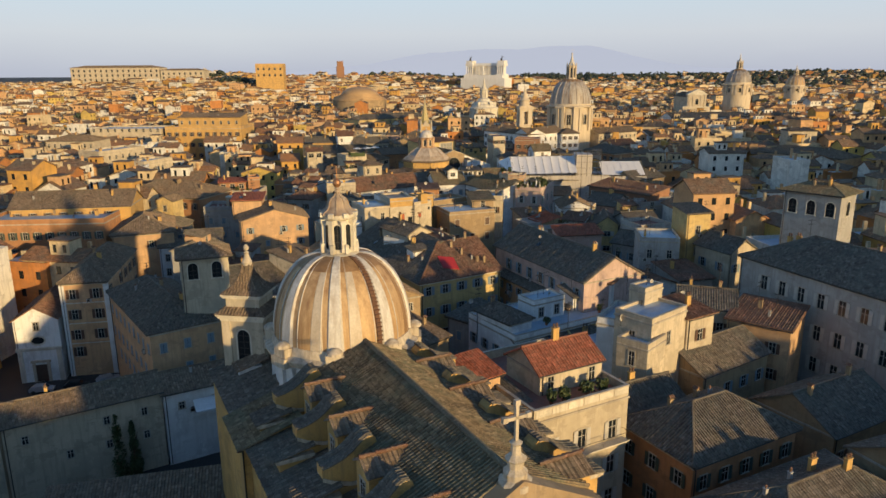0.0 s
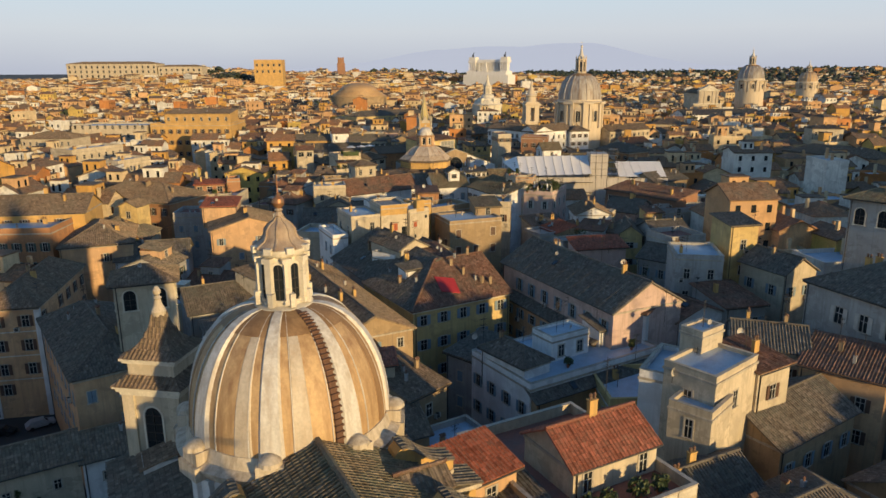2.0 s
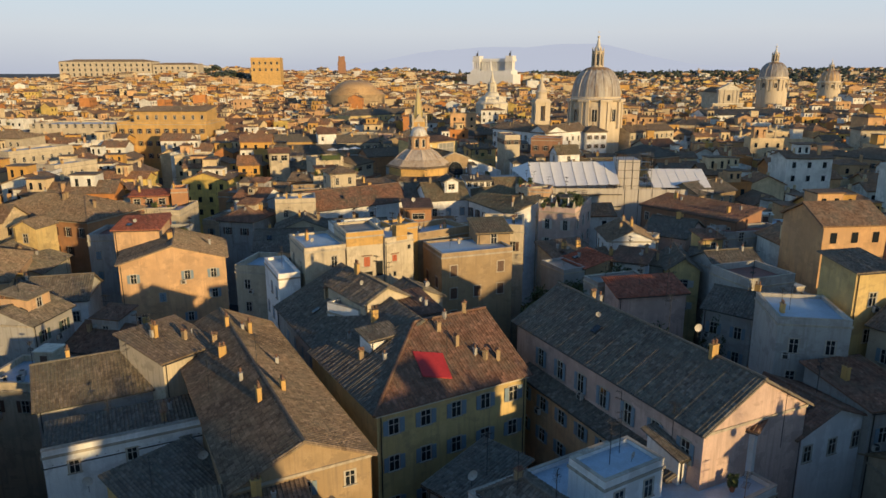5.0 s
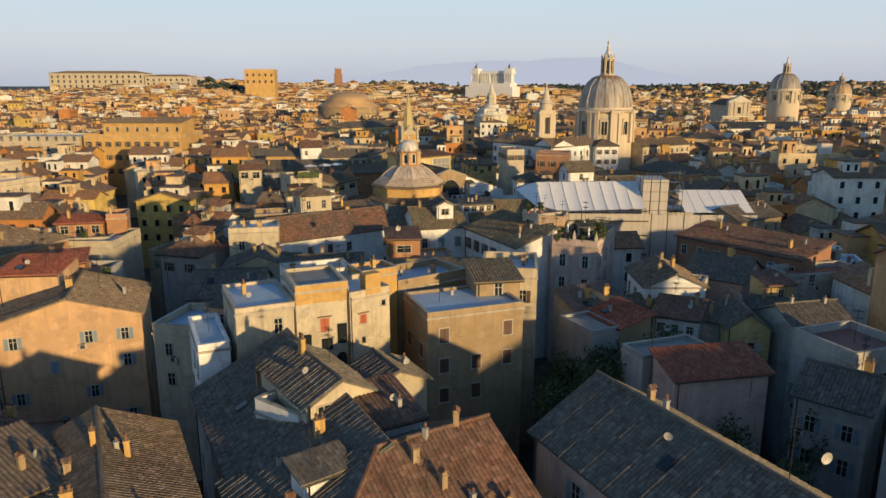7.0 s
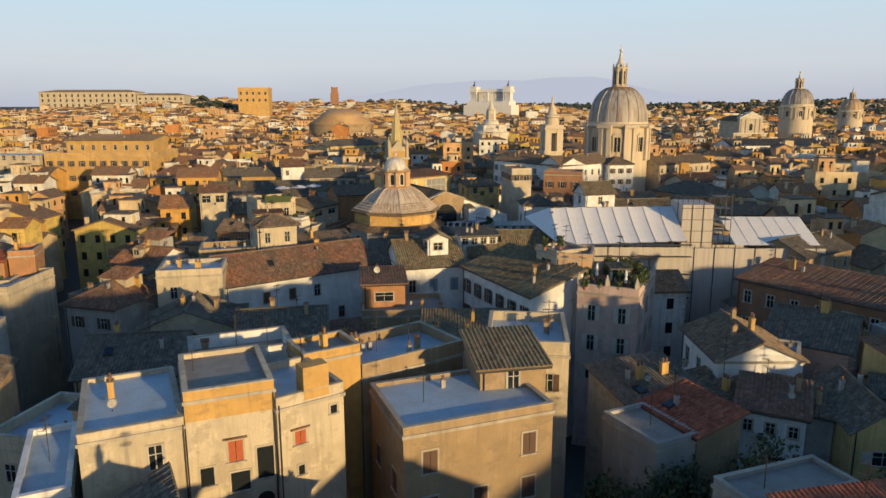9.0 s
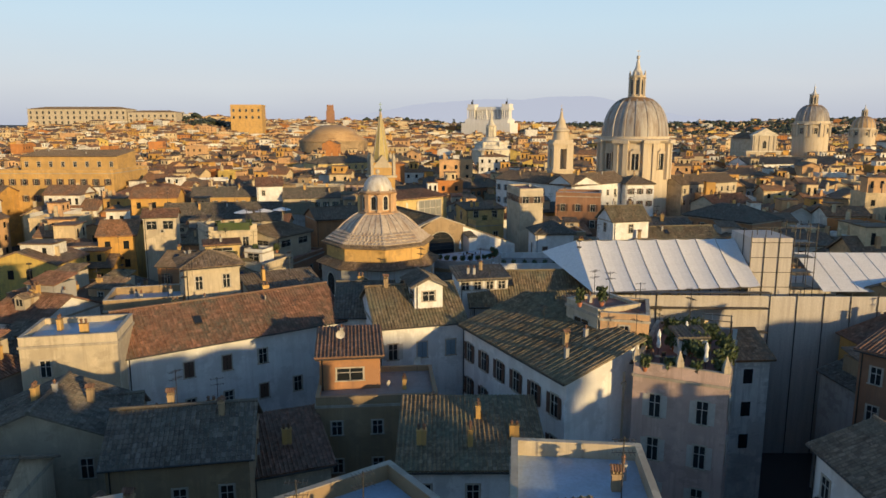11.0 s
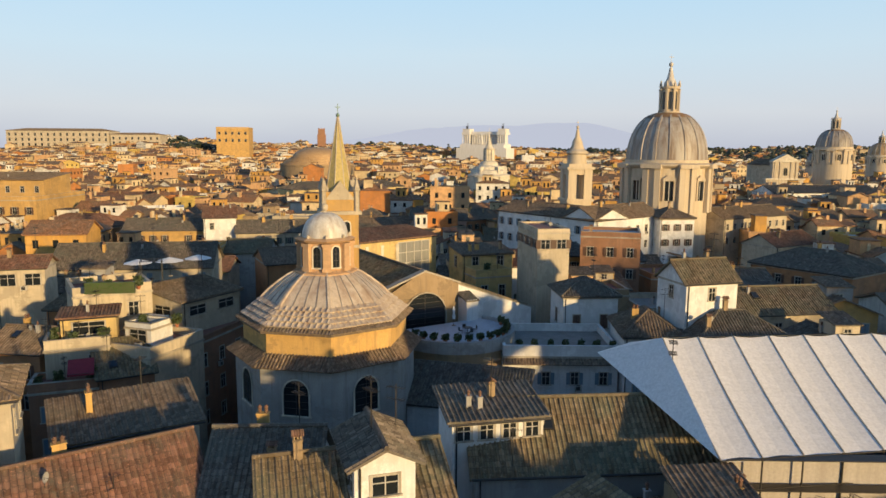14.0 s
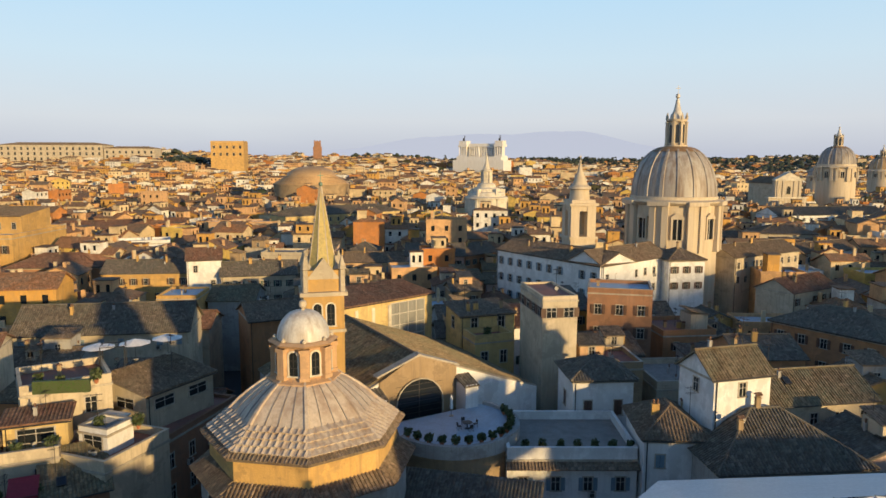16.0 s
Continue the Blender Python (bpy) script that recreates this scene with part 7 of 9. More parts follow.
def worn_fronts():
    """The patched front: openings of several ages, orange shutters, lintels, an ochre top storey and a stub of wall."""
    for owner, rows in ((WORN_LEFT, ((4.3, 22.9, 0.9, 1.6, "bare"), (1.2, 18.6, 0.9, 1.5, "closedbrown"))),
                        (WORN_MIDDLE, ((3.0, 22.4, 0.95, 1.5, "closedred"), (1.1, 21.0, 0.85, 1.3, "plain"), (3.2, 20.2, 1.25, 1.4, "plain"), (4.9, 20.8, 1.1, 2.3, "plain"), (4.8, 17.4, 1.2, 2.4, "arch"))),
                        (WORN_RIGHT, ((1.6, 22.8, 0.8, 1.0, "closedred"), (1.6, 20.5, 0.45, 0.7, "plain"), (4.2, 24.4, 0.5, 0.6, "plain")))):
        for x, z, w, h, style in rows:
            part("window", window_mesh(w, h, "dark" if style in ("plain", "arch") else style, style == "arch"), None, owner).matrix_basis = pose(x, -0.004, z)
            if style == "closedred":
                s = Shape()
                s.box(x - w / 2 - 0.3, -0.2, z + h + 0.14, x + w / 2 + 0.3, 0.01, z + h + 0.24)
                part("lintel", s, TILE["rust"], owner)
    s = Shape()
    s.box(-0.02, -0.05, 25.7, 5.7, 0.25, 27.72)
    part("top_storey", s, WALL["ochre"], WORN_MIDDLE, "ochre rough-plastered top storey")
    s = Shape()
    s.box(2.0, -0.03, 25.9, 3.9, 1.2, 28.2)
    part("wall_stub", s, WALL["ochre"], WORN_RIGHT, "raised stub of ochre wall")
    for owner, x, z0, z1 in ((WORN_MIDDLE, 5.6, 12, 27), (WORN_LEFT, 6.05, 10, 25.6), (WORN_RIGHT, 0.15, 10, 26)):
        s = Shape()
        s.rod((x, -0.1, z0), (x, -0.1, z1), 0.05, 6)
        part("downpipe", s, METAL, owner)


worn_fronts()


def pergola(x, y, z, turn):
    ob = thing("pergola", pose(x, y, z, 0, 0, turn), "thin dark metal pergola frame on a roof garden", "pergola")
    for px in (0.0, 2.6):
        for py in (0.0, 2.2):
            s = Shape()
            s.rod((px, py, 0), (px, py, 2.7), 0.05, 6)
            part("post", s, METAL, ob)
    for py in (0.0, 2.2):
        s = Shape()
        s.rod((-0.1, py, 2.7), (2.7, py, 2.7), 0.05, 6)
        part("beam", s, METAL, ob)
    for px in (0.0, 0.87, 1.73, 2.6):
        s = Shape()
        s.rod((px, -0.1, 2.76), (px, 2.3, 2.76), 0.03, 5)
        part("rafter", s, METAL, ob)


pergola(-35.4, -173.6, 22.32, -20)
pergola(-99.6, -106.0, 24.1, 20)


# open ground: the small square, the courts and gardens
for blocked in ((-133, -276, 17, 11), (-45, -104, 9, 10), (-90, -258, 16, 12), (-38, -206, 12, 14), (-45, -291, 9, 7), (-61, -124, 11, 8), (-88, -134, 10, 9), (-58, -232, 9, 5), (-50, -194, 9, 7), (-29, -178, 5, 11), (-49, -214, 4, 9), (-34, -204, 3, 3), (-46, -228, 5, 6), (-58, -262, 7, 6), (-34, -240, 6, 9), (-92, -305, 12, 8), (-61, -101, 8, 8), (-45, -215, 5, 6), (-45, -126, 9, 8), (-58, -128, 8, 6)):
    FOOT.append((*blocked, 1.0, 0.0))


def balcony(ob, x0, x1, z, deep=1.1):
    """A stone balcony with a thin rail along a house front."""
    b = part("balcony", Shape(), STONE, ob)
    s = Shape()
    s.box(x0, -deep, z - 0.18, x1, 0.02, z)
    s.box(x0 - 0.06, -deep - 0.06, z - 0.08, x1 + 0.06, -deep + 0.04, z + 0.03)
    part("slab", s, TRIM, b)
    s = Shape()
    s.rod((x0, -deep + 0.05, z + 1.0), (x1, -deep + 0.05, z + 1.0), 0.03, 5)
    for x in (x0, x1):
        s.rod((x, -deep + 0.05, z + 1.0), (x, 0, z + 1.0), 0.03, 5)
    n = int((x1 - x0) / 0.16)
    for i in range(n + 1):
        x = x0 + (x1 - x0) * i / n
        s.rod((x, -deep + 0.05, z), (x, -deep + 0.05, z + 1.0), 0.012, 4)
    tagged(part("railing", s, METAL, b), kind="stuff")


balcony(TERRACE_HOUSE, 0.5, 12.0, 17.4)
for k in range(6):
    s = Shape()
    s.box(0.25 + 2.05 * k, -0.04, 22.45, 2.15 + 2.05 * k, -0.002, 23.2)
    part("parapet_panel", s, TRIM, TERRACE_HOUSE)
H((-55.8, -319.0), (-53.4, -317.6), 4.6, 22.4, "shed", 0.6, "tan", "grey", chimneys=0)


# ---- more houses of the middle distance ----
H((-71.9, 21.0), (-54.3, 20.5), 12, 20, "gable", 3, "pink", "grey", front=(16.8, 13.0), style="green", chimneys=4, spacing=3.0)
H((-54.1, 24.3), (-43.3, 35.8), 10, 19.5, "gable", 2.6, "orange", "grey", front=(16.3, 12.5), style="green", chimneys=4, spacing=3.0)
H((-130.7, 119.1), (-83.3, 158.0), 16, 23, "hip", 3.2, "yellow", "grey", front=(19.8, 16.0), style="bare", chimneys=4, spacing=4.0)
H((-93.6, 19.8), (-71.9, 21.9), 9, 18, "gable", 2.4, "peach", "brown", front=(14.8, 11.0), style="blue", chimneys=4, spacing=3.0)
H((-176.3, -3.9), (-153.2, 0.1), 14, 19.5, "hip", 3, "orange", "rust", front=(16.3, 12.5), style="brown", chimneys=4, spacing=3.0)
H((-146.5, -12.5), (-125.3, -9.7), 10, 19.8, "gable", 2.6, "ochre", "grey", front=(16.6, 12.8), style="brown", chimneys=4, spacing=3.0)
H((-124.1, -14.3), (-116.3, -11.9), 9, 23.5, "gable", 2.4, "white", "rust", front=(20.3, 16.5), style="bare", chimneys=2, spacing=3.0)
H((-115.6, -14.5), (-97.8, -10.2), 9, 19.6, "gable", 2.8, "cream", "grey", front=(16.4, 12.6), style="green", chimneys=4, spacing=3.0)
H((-176.2, 47.2), (-156.1, 55.0), 10, 19.4, "flat", 0.8, "white", "grey", front=(16.2, 12.4), style="bare", chimneys=4, spacing=3.0)
H((-220.5, 100.3), (-175.2, 120.9), 14, 18.6, "gable", 3, "yellow", "rust", front=(15.4, 11.6), style="bare", chimneys=4, spacing=4.0)
H((-168.4, 122.6), (-135.1, 124.6), 12, 19.5, "flat", 0.8, "peach", "rust", front=(16.3, 12.5), style="bare", chimneys=4, spacing=3.0)
H((15.7, -5.0), (39.9, 10.4), 11, 23.5, "gable", 2.6, "cream", "brown", front=(20.3, 16.5), style="bare", chimneys=3, spacing=3.0)
H((59.8, 81.1), (81.5, 78.1), 16, 20.5, "hip", 3, "cream", "brown", front=(17.3, 13.5), style="bare", chimneys=4, spacing=3.0)
H((104.4, 160.7), (164.8, 172.2), 18, 21, "gable", 3.4, "white", "grey", front=(17.8, 14.0), style="blue", chimneys=4, spacing=4.0)
H((55.0, 39.4), (81.0, 52.5), 11, 18.5, "gable", 2.6, "white", "brown", front=(15.3, 11.5), style="blue", chimneys=4, spacing=3.0)
H((16.5, -34.7), (30.9, -25.5), 9, 20, "gable", 2.4, "cream", "rust", front=(16.8, 13.0), style="brown", chimneys=4, spacing=3.0)
H((-6.6, -21.2), (2.4, -19.8), 10, 25, "hip", 2.4, "white", "brown", front=(21.8, 18.0), style="brown", chimneys=2, spacing=3.0)
H((73.6, -70.2), (95.5, -99.7), 16, 21, "hip", 3, "peach", "brown", front=(17.8, 14.0), style="brown", chimneys=4, spacing=3.0)
H((108.6, -22.6), (123.1, -23.2), 9, 26, "hip", 1.6, "cream", "brown", front=(22.8, 19.0), style="bare", chimneys=4, spacing=3.0)
H((-209.5, -98.7), (-200.1, -76.8), 12, 24, "flat", 0.8, "cream", "grey", front=(20.8, 17.0), style="bare", chimneys=4, spacing=3.0)
H((-179.4, -124.3), (-174.1, -110.4), 9, 23, "flat", 0.8, "cream", "rust", front=(19.8, 16.0), style="bare", chimneys=4, spacing=3.0)
H((-263.9, -43.6), (-239.6, -44.4), 16, 24, "hip", 2.6, "cream", "brown", front=(20.8, 17.0), style="bare", chimneys=4, spacing=3.0)
H((-144.4, -175.7), (-122.2, -175.0), 12, 19.8, "flat", 0.9, "cream", "red", front=(16.6, 12.8), style="closed", chimneys=4, spacing=3.0)
H((-177.3, -130.2), (-181.2, -105.3), 10, 22, "flat", 0.7, "white", "grey", front=(18.8, 15.0), style="bare", chimneys=4, spacing=3.0)
H((-10.5, -189.5), (-3.5, -187.5), 8, 19, "flat", 0.5, "yellow", "grey", front=(15.8, 12.0), style="bare", chimneys=2, spacing=3.0)
H((-20.5, -174.1), (-6.8, -191.8), 9, 22.5, "shed", 1.4, "brick", "rust", front=(19.3, 15.5), style="bare", chimneys=4, spacing=3.0)
H((-1.4, -154.1), (10.7, -145.4), 10, 21, "gable", 2.2, "tan", "grey", front=(17.8, 14.0), style="bare", chimneys=4, spacing=3.0)
H((-1.7, -183.5), (7.2, -186.0), 10, 19, "flat", 0.5, "white", "grey", front=(15.8, 12.0), style="bare", chimneys=2, spacing=3.0)
H((-15.7, -223.4), (-13.7, -228.4), 9, 17, "flat", 0.6, "cream", "grey", front=(13.8, 10.0), style="bare", chimneys=2, spacing=3.0)
H((-15.2, -211.3), (-7.9, -207.4), 8, 17.5, "shed", 1.2, "tan", "grey", front=(14.3, 10.5), style="bare", chimneys=2, spacing=3.0)


# ---- the church behind the octagonal dome ----
def gabled_church():
    a, b = Vector((-74.2, -109.6, 0)), Vector((-47.0, -94.2, 0))
    L = (b - a).length
    t = math.atan2(b.y - a.y, b.x - a.x)
    m = Matrix.Translation(a) @ Matrix.Rotation(t, 4, "Z")
    ob = thing("church", m, "church nave with dark pantile roof and white arched gable wall", "church")
    c = m @ Vector((L / 2, 12, 0))
    FOOT.append((c.x, c.y, L / 2, 14, math.cos(t), math.sin(t)))
    X, D, zr, ze, B = 13.4, 24, 25.3, 19.0, 5.2
    for q in ([(0, D, ze), (0, 0.2, ze), (X, 0.2, zr), (X, D, zr)], [(L - 0.4, 0.2, ze), (L - 0.4, D, ze), (X, D, zr), (X, 0.2, zr)]):
        slab, tiles = Shape(), Shape()
        slab.slope(q, 0, tiles=tiles)
        part("roof", slab.weld(), TILE["moss"], ob)
        tagged(part("tiles", tiles, TILE["moss"], ob), kind="stuff")
    s = Shape()
    s.rod((X, 0, zr + 0.05), (X, D, zr + 0.05), 0.2, 6)
    part("ridge", s, TILE["brown"], ob)
    s = Shape()
    s.box(0.3, 0.3, 0, L - 0.6, D, ze - 0.2)
    part("wall", s, WALL["grey"], ob)
    rise = lambda x: zr - (zr - ze) * abs(x - X) / (X if x < X else L - 0.4 - X)
    for x0, x1 in ((0.0, X - B), (X + B, L)):
        s = Shape()
        q = [(x0, 8), (x1, 8), (x1, rise(x1) - 0.25), (x0, rise(x0) - 0.25)]
        for y in (-0.2, 0.4):
            s.face([(x, y, z) for x, z in (q if y < 0 else q[::-1])])
        for p, r in zip(q, q[1:] + q[:1]):
            s.face([(p[0], -0.2, p[1]), (p[0], 0.4, p[1]), (r[0], 0.4, r[1]), (r[0], -0.2, r[1])])
        part("gable_wall", s.weld(), WALL["white"], ob, "white plastered gable wall")
        s = Shape()
        s.block(Matrix.Translation(((x0 + x1) / 2, 0.1, (q[2][1] + q[3][1]) / 2)) @ Matrix.Rotation(-math.atan2(q[2][1] - q[3][1], x1 - x0), 4, "Y"), math.hypot(x1 - x0, q[2][1] - q[3][1]), 0.8, 0.14)
        part("coping", s, EAVE, ob)
    s = Shape()
    q = [(X - B, 10), (X + B, 10), (X + B, rise(X + B) - 0.1), (X, zr + 0.3), (X - B, rise(X - B) - 0.1)]
    for y in (-0.45, 0.5):
        s.face([(x, y, z) for x, z in (q if y < 0 else q[::-1])])
    for p, r in zip(q, q[1:] + q[:1]):
        s.face([(p[0], -0.45, p[1]), (p[0], 0.5, p[1]), (r[0], 0.5, r[1]), (r[0], -0.45, r[1])])
    part("arched_bay", s.weld(), WALL["tan"], ob, "brown weathered masonry bay")
    for x0, x1, k in ((X - B - 0.3, X + 0.2, 1), (X - 0.2, X + B + 0.3, -1)):
        s = Shape()
        s.block(Matrix.Translation(((x0 + x1) / 2, 0, zr - 0.92)) @ Matrix.Rotation(-k * math.atan2(zr - rise(X + B), B), 4, "Y"), math.hypot(x1 - x0, 2.3), 1.2, 0.22)
        part("raking_cornice", s, EAVE, ob)
    part("arched_window", arch_panel(6.2, 4.9, 0.3).mesh("arched_window", [EAVE, GLASS, METAL]), None, ob).matrix_basis = pose(X, -0.47, 17.6)
    for x in (X - B - 0.9, X + B + 0.9):
        s = Shape()
        s.box(x - 0.9, -2.8, 8, x + 0.9, 0, 21.4)
        s.slope([(x - 1.05, -2.95, 21.3), (x + 1.05, -2.95, 21.3), (x + 1.05, 0, 22.2), (x - 1.05, 0, 22.2)], 1)
        part("buttress", s, [WALL["white"], TILE["grey"]], ob)


gabled_church()


# ---- the tent over the works ----
def works_tent():
    ob = thing("site_tent", pose(0, 0, 0), "white ribbed tarpaulin tent roof over scaffolding", "tent")
    FOOT.append((-32, -144, 11, 9, 1, 0))
    A, B = Vector((-42.6, -143.6, 27.6)), Vector((-20.0, -141.0, 27.6))
    a, b = Vector((-42.2, -155.0, 23.0)), Vector((-20.4, -151.5, 23.2))
    n = 8
    for i in range(n):
        s = Shape()
        k0, k1 = i / n, (i + 1) / n
        cols = []
        for q in range(5):
            k = k0 + (k1 - k0) * q / 4
            sag = 0.14 * math.sin(math.pi * q / 4)
            up, lo = A.lerp(B, k), a.lerp(b, k)
            cols.append([up.lerp(lo, j / 6) - Vector((0, 0, sag + 0.25 * math.sin(math.pi * j / 6))) for j in range(7)])
        for c0, c1 in zip(cols, cols[1:]):
            for j in range(6):
                s.face((c0[j], c0[j + 1], c1[j + 1], c1[j]))
        part("panel", s, CLOTH, ob, smooth=True)
        s = Shape()
        up, lo = A.lerp(B, k0), a.lerp(b, k0)
        pts = [up.lerp(lo, j / 6) - Vector((0, 0, 0.25 * math.sin(math.pi * j / 6) - 0.03)) for j in range(7)]
        for p, q in zip(pts, pts[1:]):
            s.rod(p, q, 0.05, 5)
        part("batten", s, EAVE, ob)
    s = Shape()
    s.face([A, a, Vector((-46.8, -140.2, 25.4))])
    s.face([A, Vector((-46.8, -140.2, 25.4)), Vector((-42.6, -134, 24.5))])
    s.face([A, Vector((-42.6, -134, 24.5)), Vector((-20, -132, 24.5)), B])
    part("end_panel", s, CLOTH, ob)
    s = Shape()
    for i in range(9):
        p = a.lerp(b, i / 8)
        s.rod((p.x, p.y, 0), p, 0.06, 6)
        s.rod((p.x, p.y + 3, 0), (p.x, p.y + 3, 24.0), 0.06, 6)
    for z in (6, 10, 14, 18, 21, 23):
        s.rod((a.x, a.y, z), (b.x, b.y, z), 0.05, 5)
        s.box(a.x, a.y + 0.2, z - 0.06, b.x, a.y + 1.2, z)
    tagged(part("scaffold", s, METAL, ob), kind="stuff")
    s = Shape()
    s.box(a.x + 1, a.y + 1.4, 0, b.x, a.y + 1.5, 22.4)
    part("netting", s, NET, ob)
    ob = thing("scaffold_tower", pose(0, 0, 0), "netted scaffolding tower with a ribbed tarpaulin lean-to", "scaffold")
    FOOT.append((-12, -140, 9, 9, 1, 0))
    s = Shape()
    s.box(-20.0, -147.0, 0, -14.6, -140, 28.6)
    s.box(-14.4, -146.0, 0, -4.0, -138.0, 21.6)
    part("netting", s, NET, ob, "grey-beige scaffold netting")
    s = Shape()
    for x in (-20.1, -18.3, -16.4, -14.5, -12.6, -11.6):
        for y in (-147.1, -144.5):
            s.rod((x, y, 0), (x, y, 30.6 if x > -15 else 29.6), 0.06, 5)
    for z in range(4, 31, 2):
        s.rod((-20.2, -147.15, z), (-11.5, -147.15, z), 0.05, 5)
        s.box(-14.4, -147.1, z - 0.05, -11.6, -144.5, z)
    tagged(part("framework", s, METAL, ob), kind="stuff")
    s = Shape()
    for i in range(6):
        x0, x1 = -11.4 + i * 2.4, -9.0 + i * 2.4
        s.face([(x0, -149.5, 22.0), (x1, -149.5, 22.0), (x1, -141, 25.6), (x0, -141, 25.6)])
        s.rod((x0, -149.5, 22.03), (x0, -141, 25.63), 0.05, 5, 0)
    tagged(part("lean_to", s, CLOTH, ob), kind="stuff")
    s = Shape()
    s.box(-20.6, -151.4, 0, 3.0, -151.2, 21.8)
    part("hoarding", s, NET, ob, "grey-beige netting hung over the scaffold")
    for x in (-19.0, -15.6, -12.2, -8.8, -5.4, -2.0, 1.4):
        s = Shape()
        s.rod((x, -151.5, 0), (x, -151.5, 22.4), 0.06, 5)
        part("pole", s, METAL, ob)


works_tent()


def temple_front():
    """The pale two-storey church front before the distant dome."""
    ob = thing("church", pose(142.0, 255.0, 0, 0, 0, 4), "pale travertine baroque church front with a pediment", "church")
    FOOT.append((154.5, 262, 14, 10, 1, 0))
    s = Shape()
    s.box(0, 0, 0, 25, 4, 24)
    part("lower_wall", s, STONE, ob)
    s = Shape()
    s.box(4, 0, 24.6, 21, 4, 35)
    part("upper_wall", s, STONE, ob)
    for z, a, b in ((24, -0.5, 25.5), (35, 3.4, 21.6)):
        s = Shape()
        s.box(a, -0.8, z, b, 4, z + 0.7)
        part("cornice", s, TRIM, ob)
    s = Shape()
    s.face([(3.4, -0.7, 35.7), (21.6, -0.7, 35.7), (12.5, -0.7, 40.2)])
    s.face([(3.4, 4, 35.7), (21.6, 4, 35.7), (12.5, 4, 40.2)])
    s.face([(3.2, -1, 35.7), (3.2, 4, 35.7), (12.5, 4, 40.4), (12.5, -1, 40.4)])
    s.face([(21.8, -1, 35.7), (21.8, 4, 35.7), (12.5, 4, 40.4), (12.5, -1, 40.4)])
    part("pediment", s, TRIM, ob)
    for x in (5, 8.4, 15.6, 19):
        s = Shape()
        s.box(x, -0.5, 24.7, x + 1.0, 0, 34.9)
        part("pilaster", s, STONE, ob)
    am = arch_panel(2.6, 5.0, 0.2).mesh("front_window", [TRIM, GLASS, METAL])
    part("front_window", am, None, ob).matrix_basis = pose(12.5, -0.02, 26.5)
    s = Shape()
    s.box(5, 4, 0, 20, 36, 33)
    part("nave_wall", s, WALL["cream"], ob)
    slab, tiles = Shape(), Shape()
    slab.slope([(4, 36, 33), (4, 4, 33), (12.5, 4, 37), (12.5, 36, 37)], 0, tiles=tiles)
    slab.slope([(21, 4, 33), (21, 36, 33), (12.5, 36, 37), (12.5, 4, 37)], 0, tiles=tiles)
    part("roof", slab.weld(), TILE["brown"], ob)
    tagged(part("tiles", tiles, TILE["brown"], ob), kind="stuff")


temple_front()


# ---- the rest of the town ----
STREETS = [((-92.5, -330), (-92.0, -232)), ((-92.0, -232), (-132.0, -147)), ((-132, -147), (-235, 49)), ((-127, -330), (-125, -230)), ((-84, -115), (-98, -30)), ((-150, -300), (-123, -300))]


def on_street(x, y, r):
    for (ax, ay), (bx, by) in STREETS:
        k = max(0, min(1, ((x - ax) * (bx - ax) + (y - ay) * (by - ay)) / ((bx - ax) ** 2 + (by - ay) ** 2)))
        if math.hypot(x - ax - k * (bx - ax), y - ay - k * (by - ay)) < 3.2 + r:
            return True
    return False


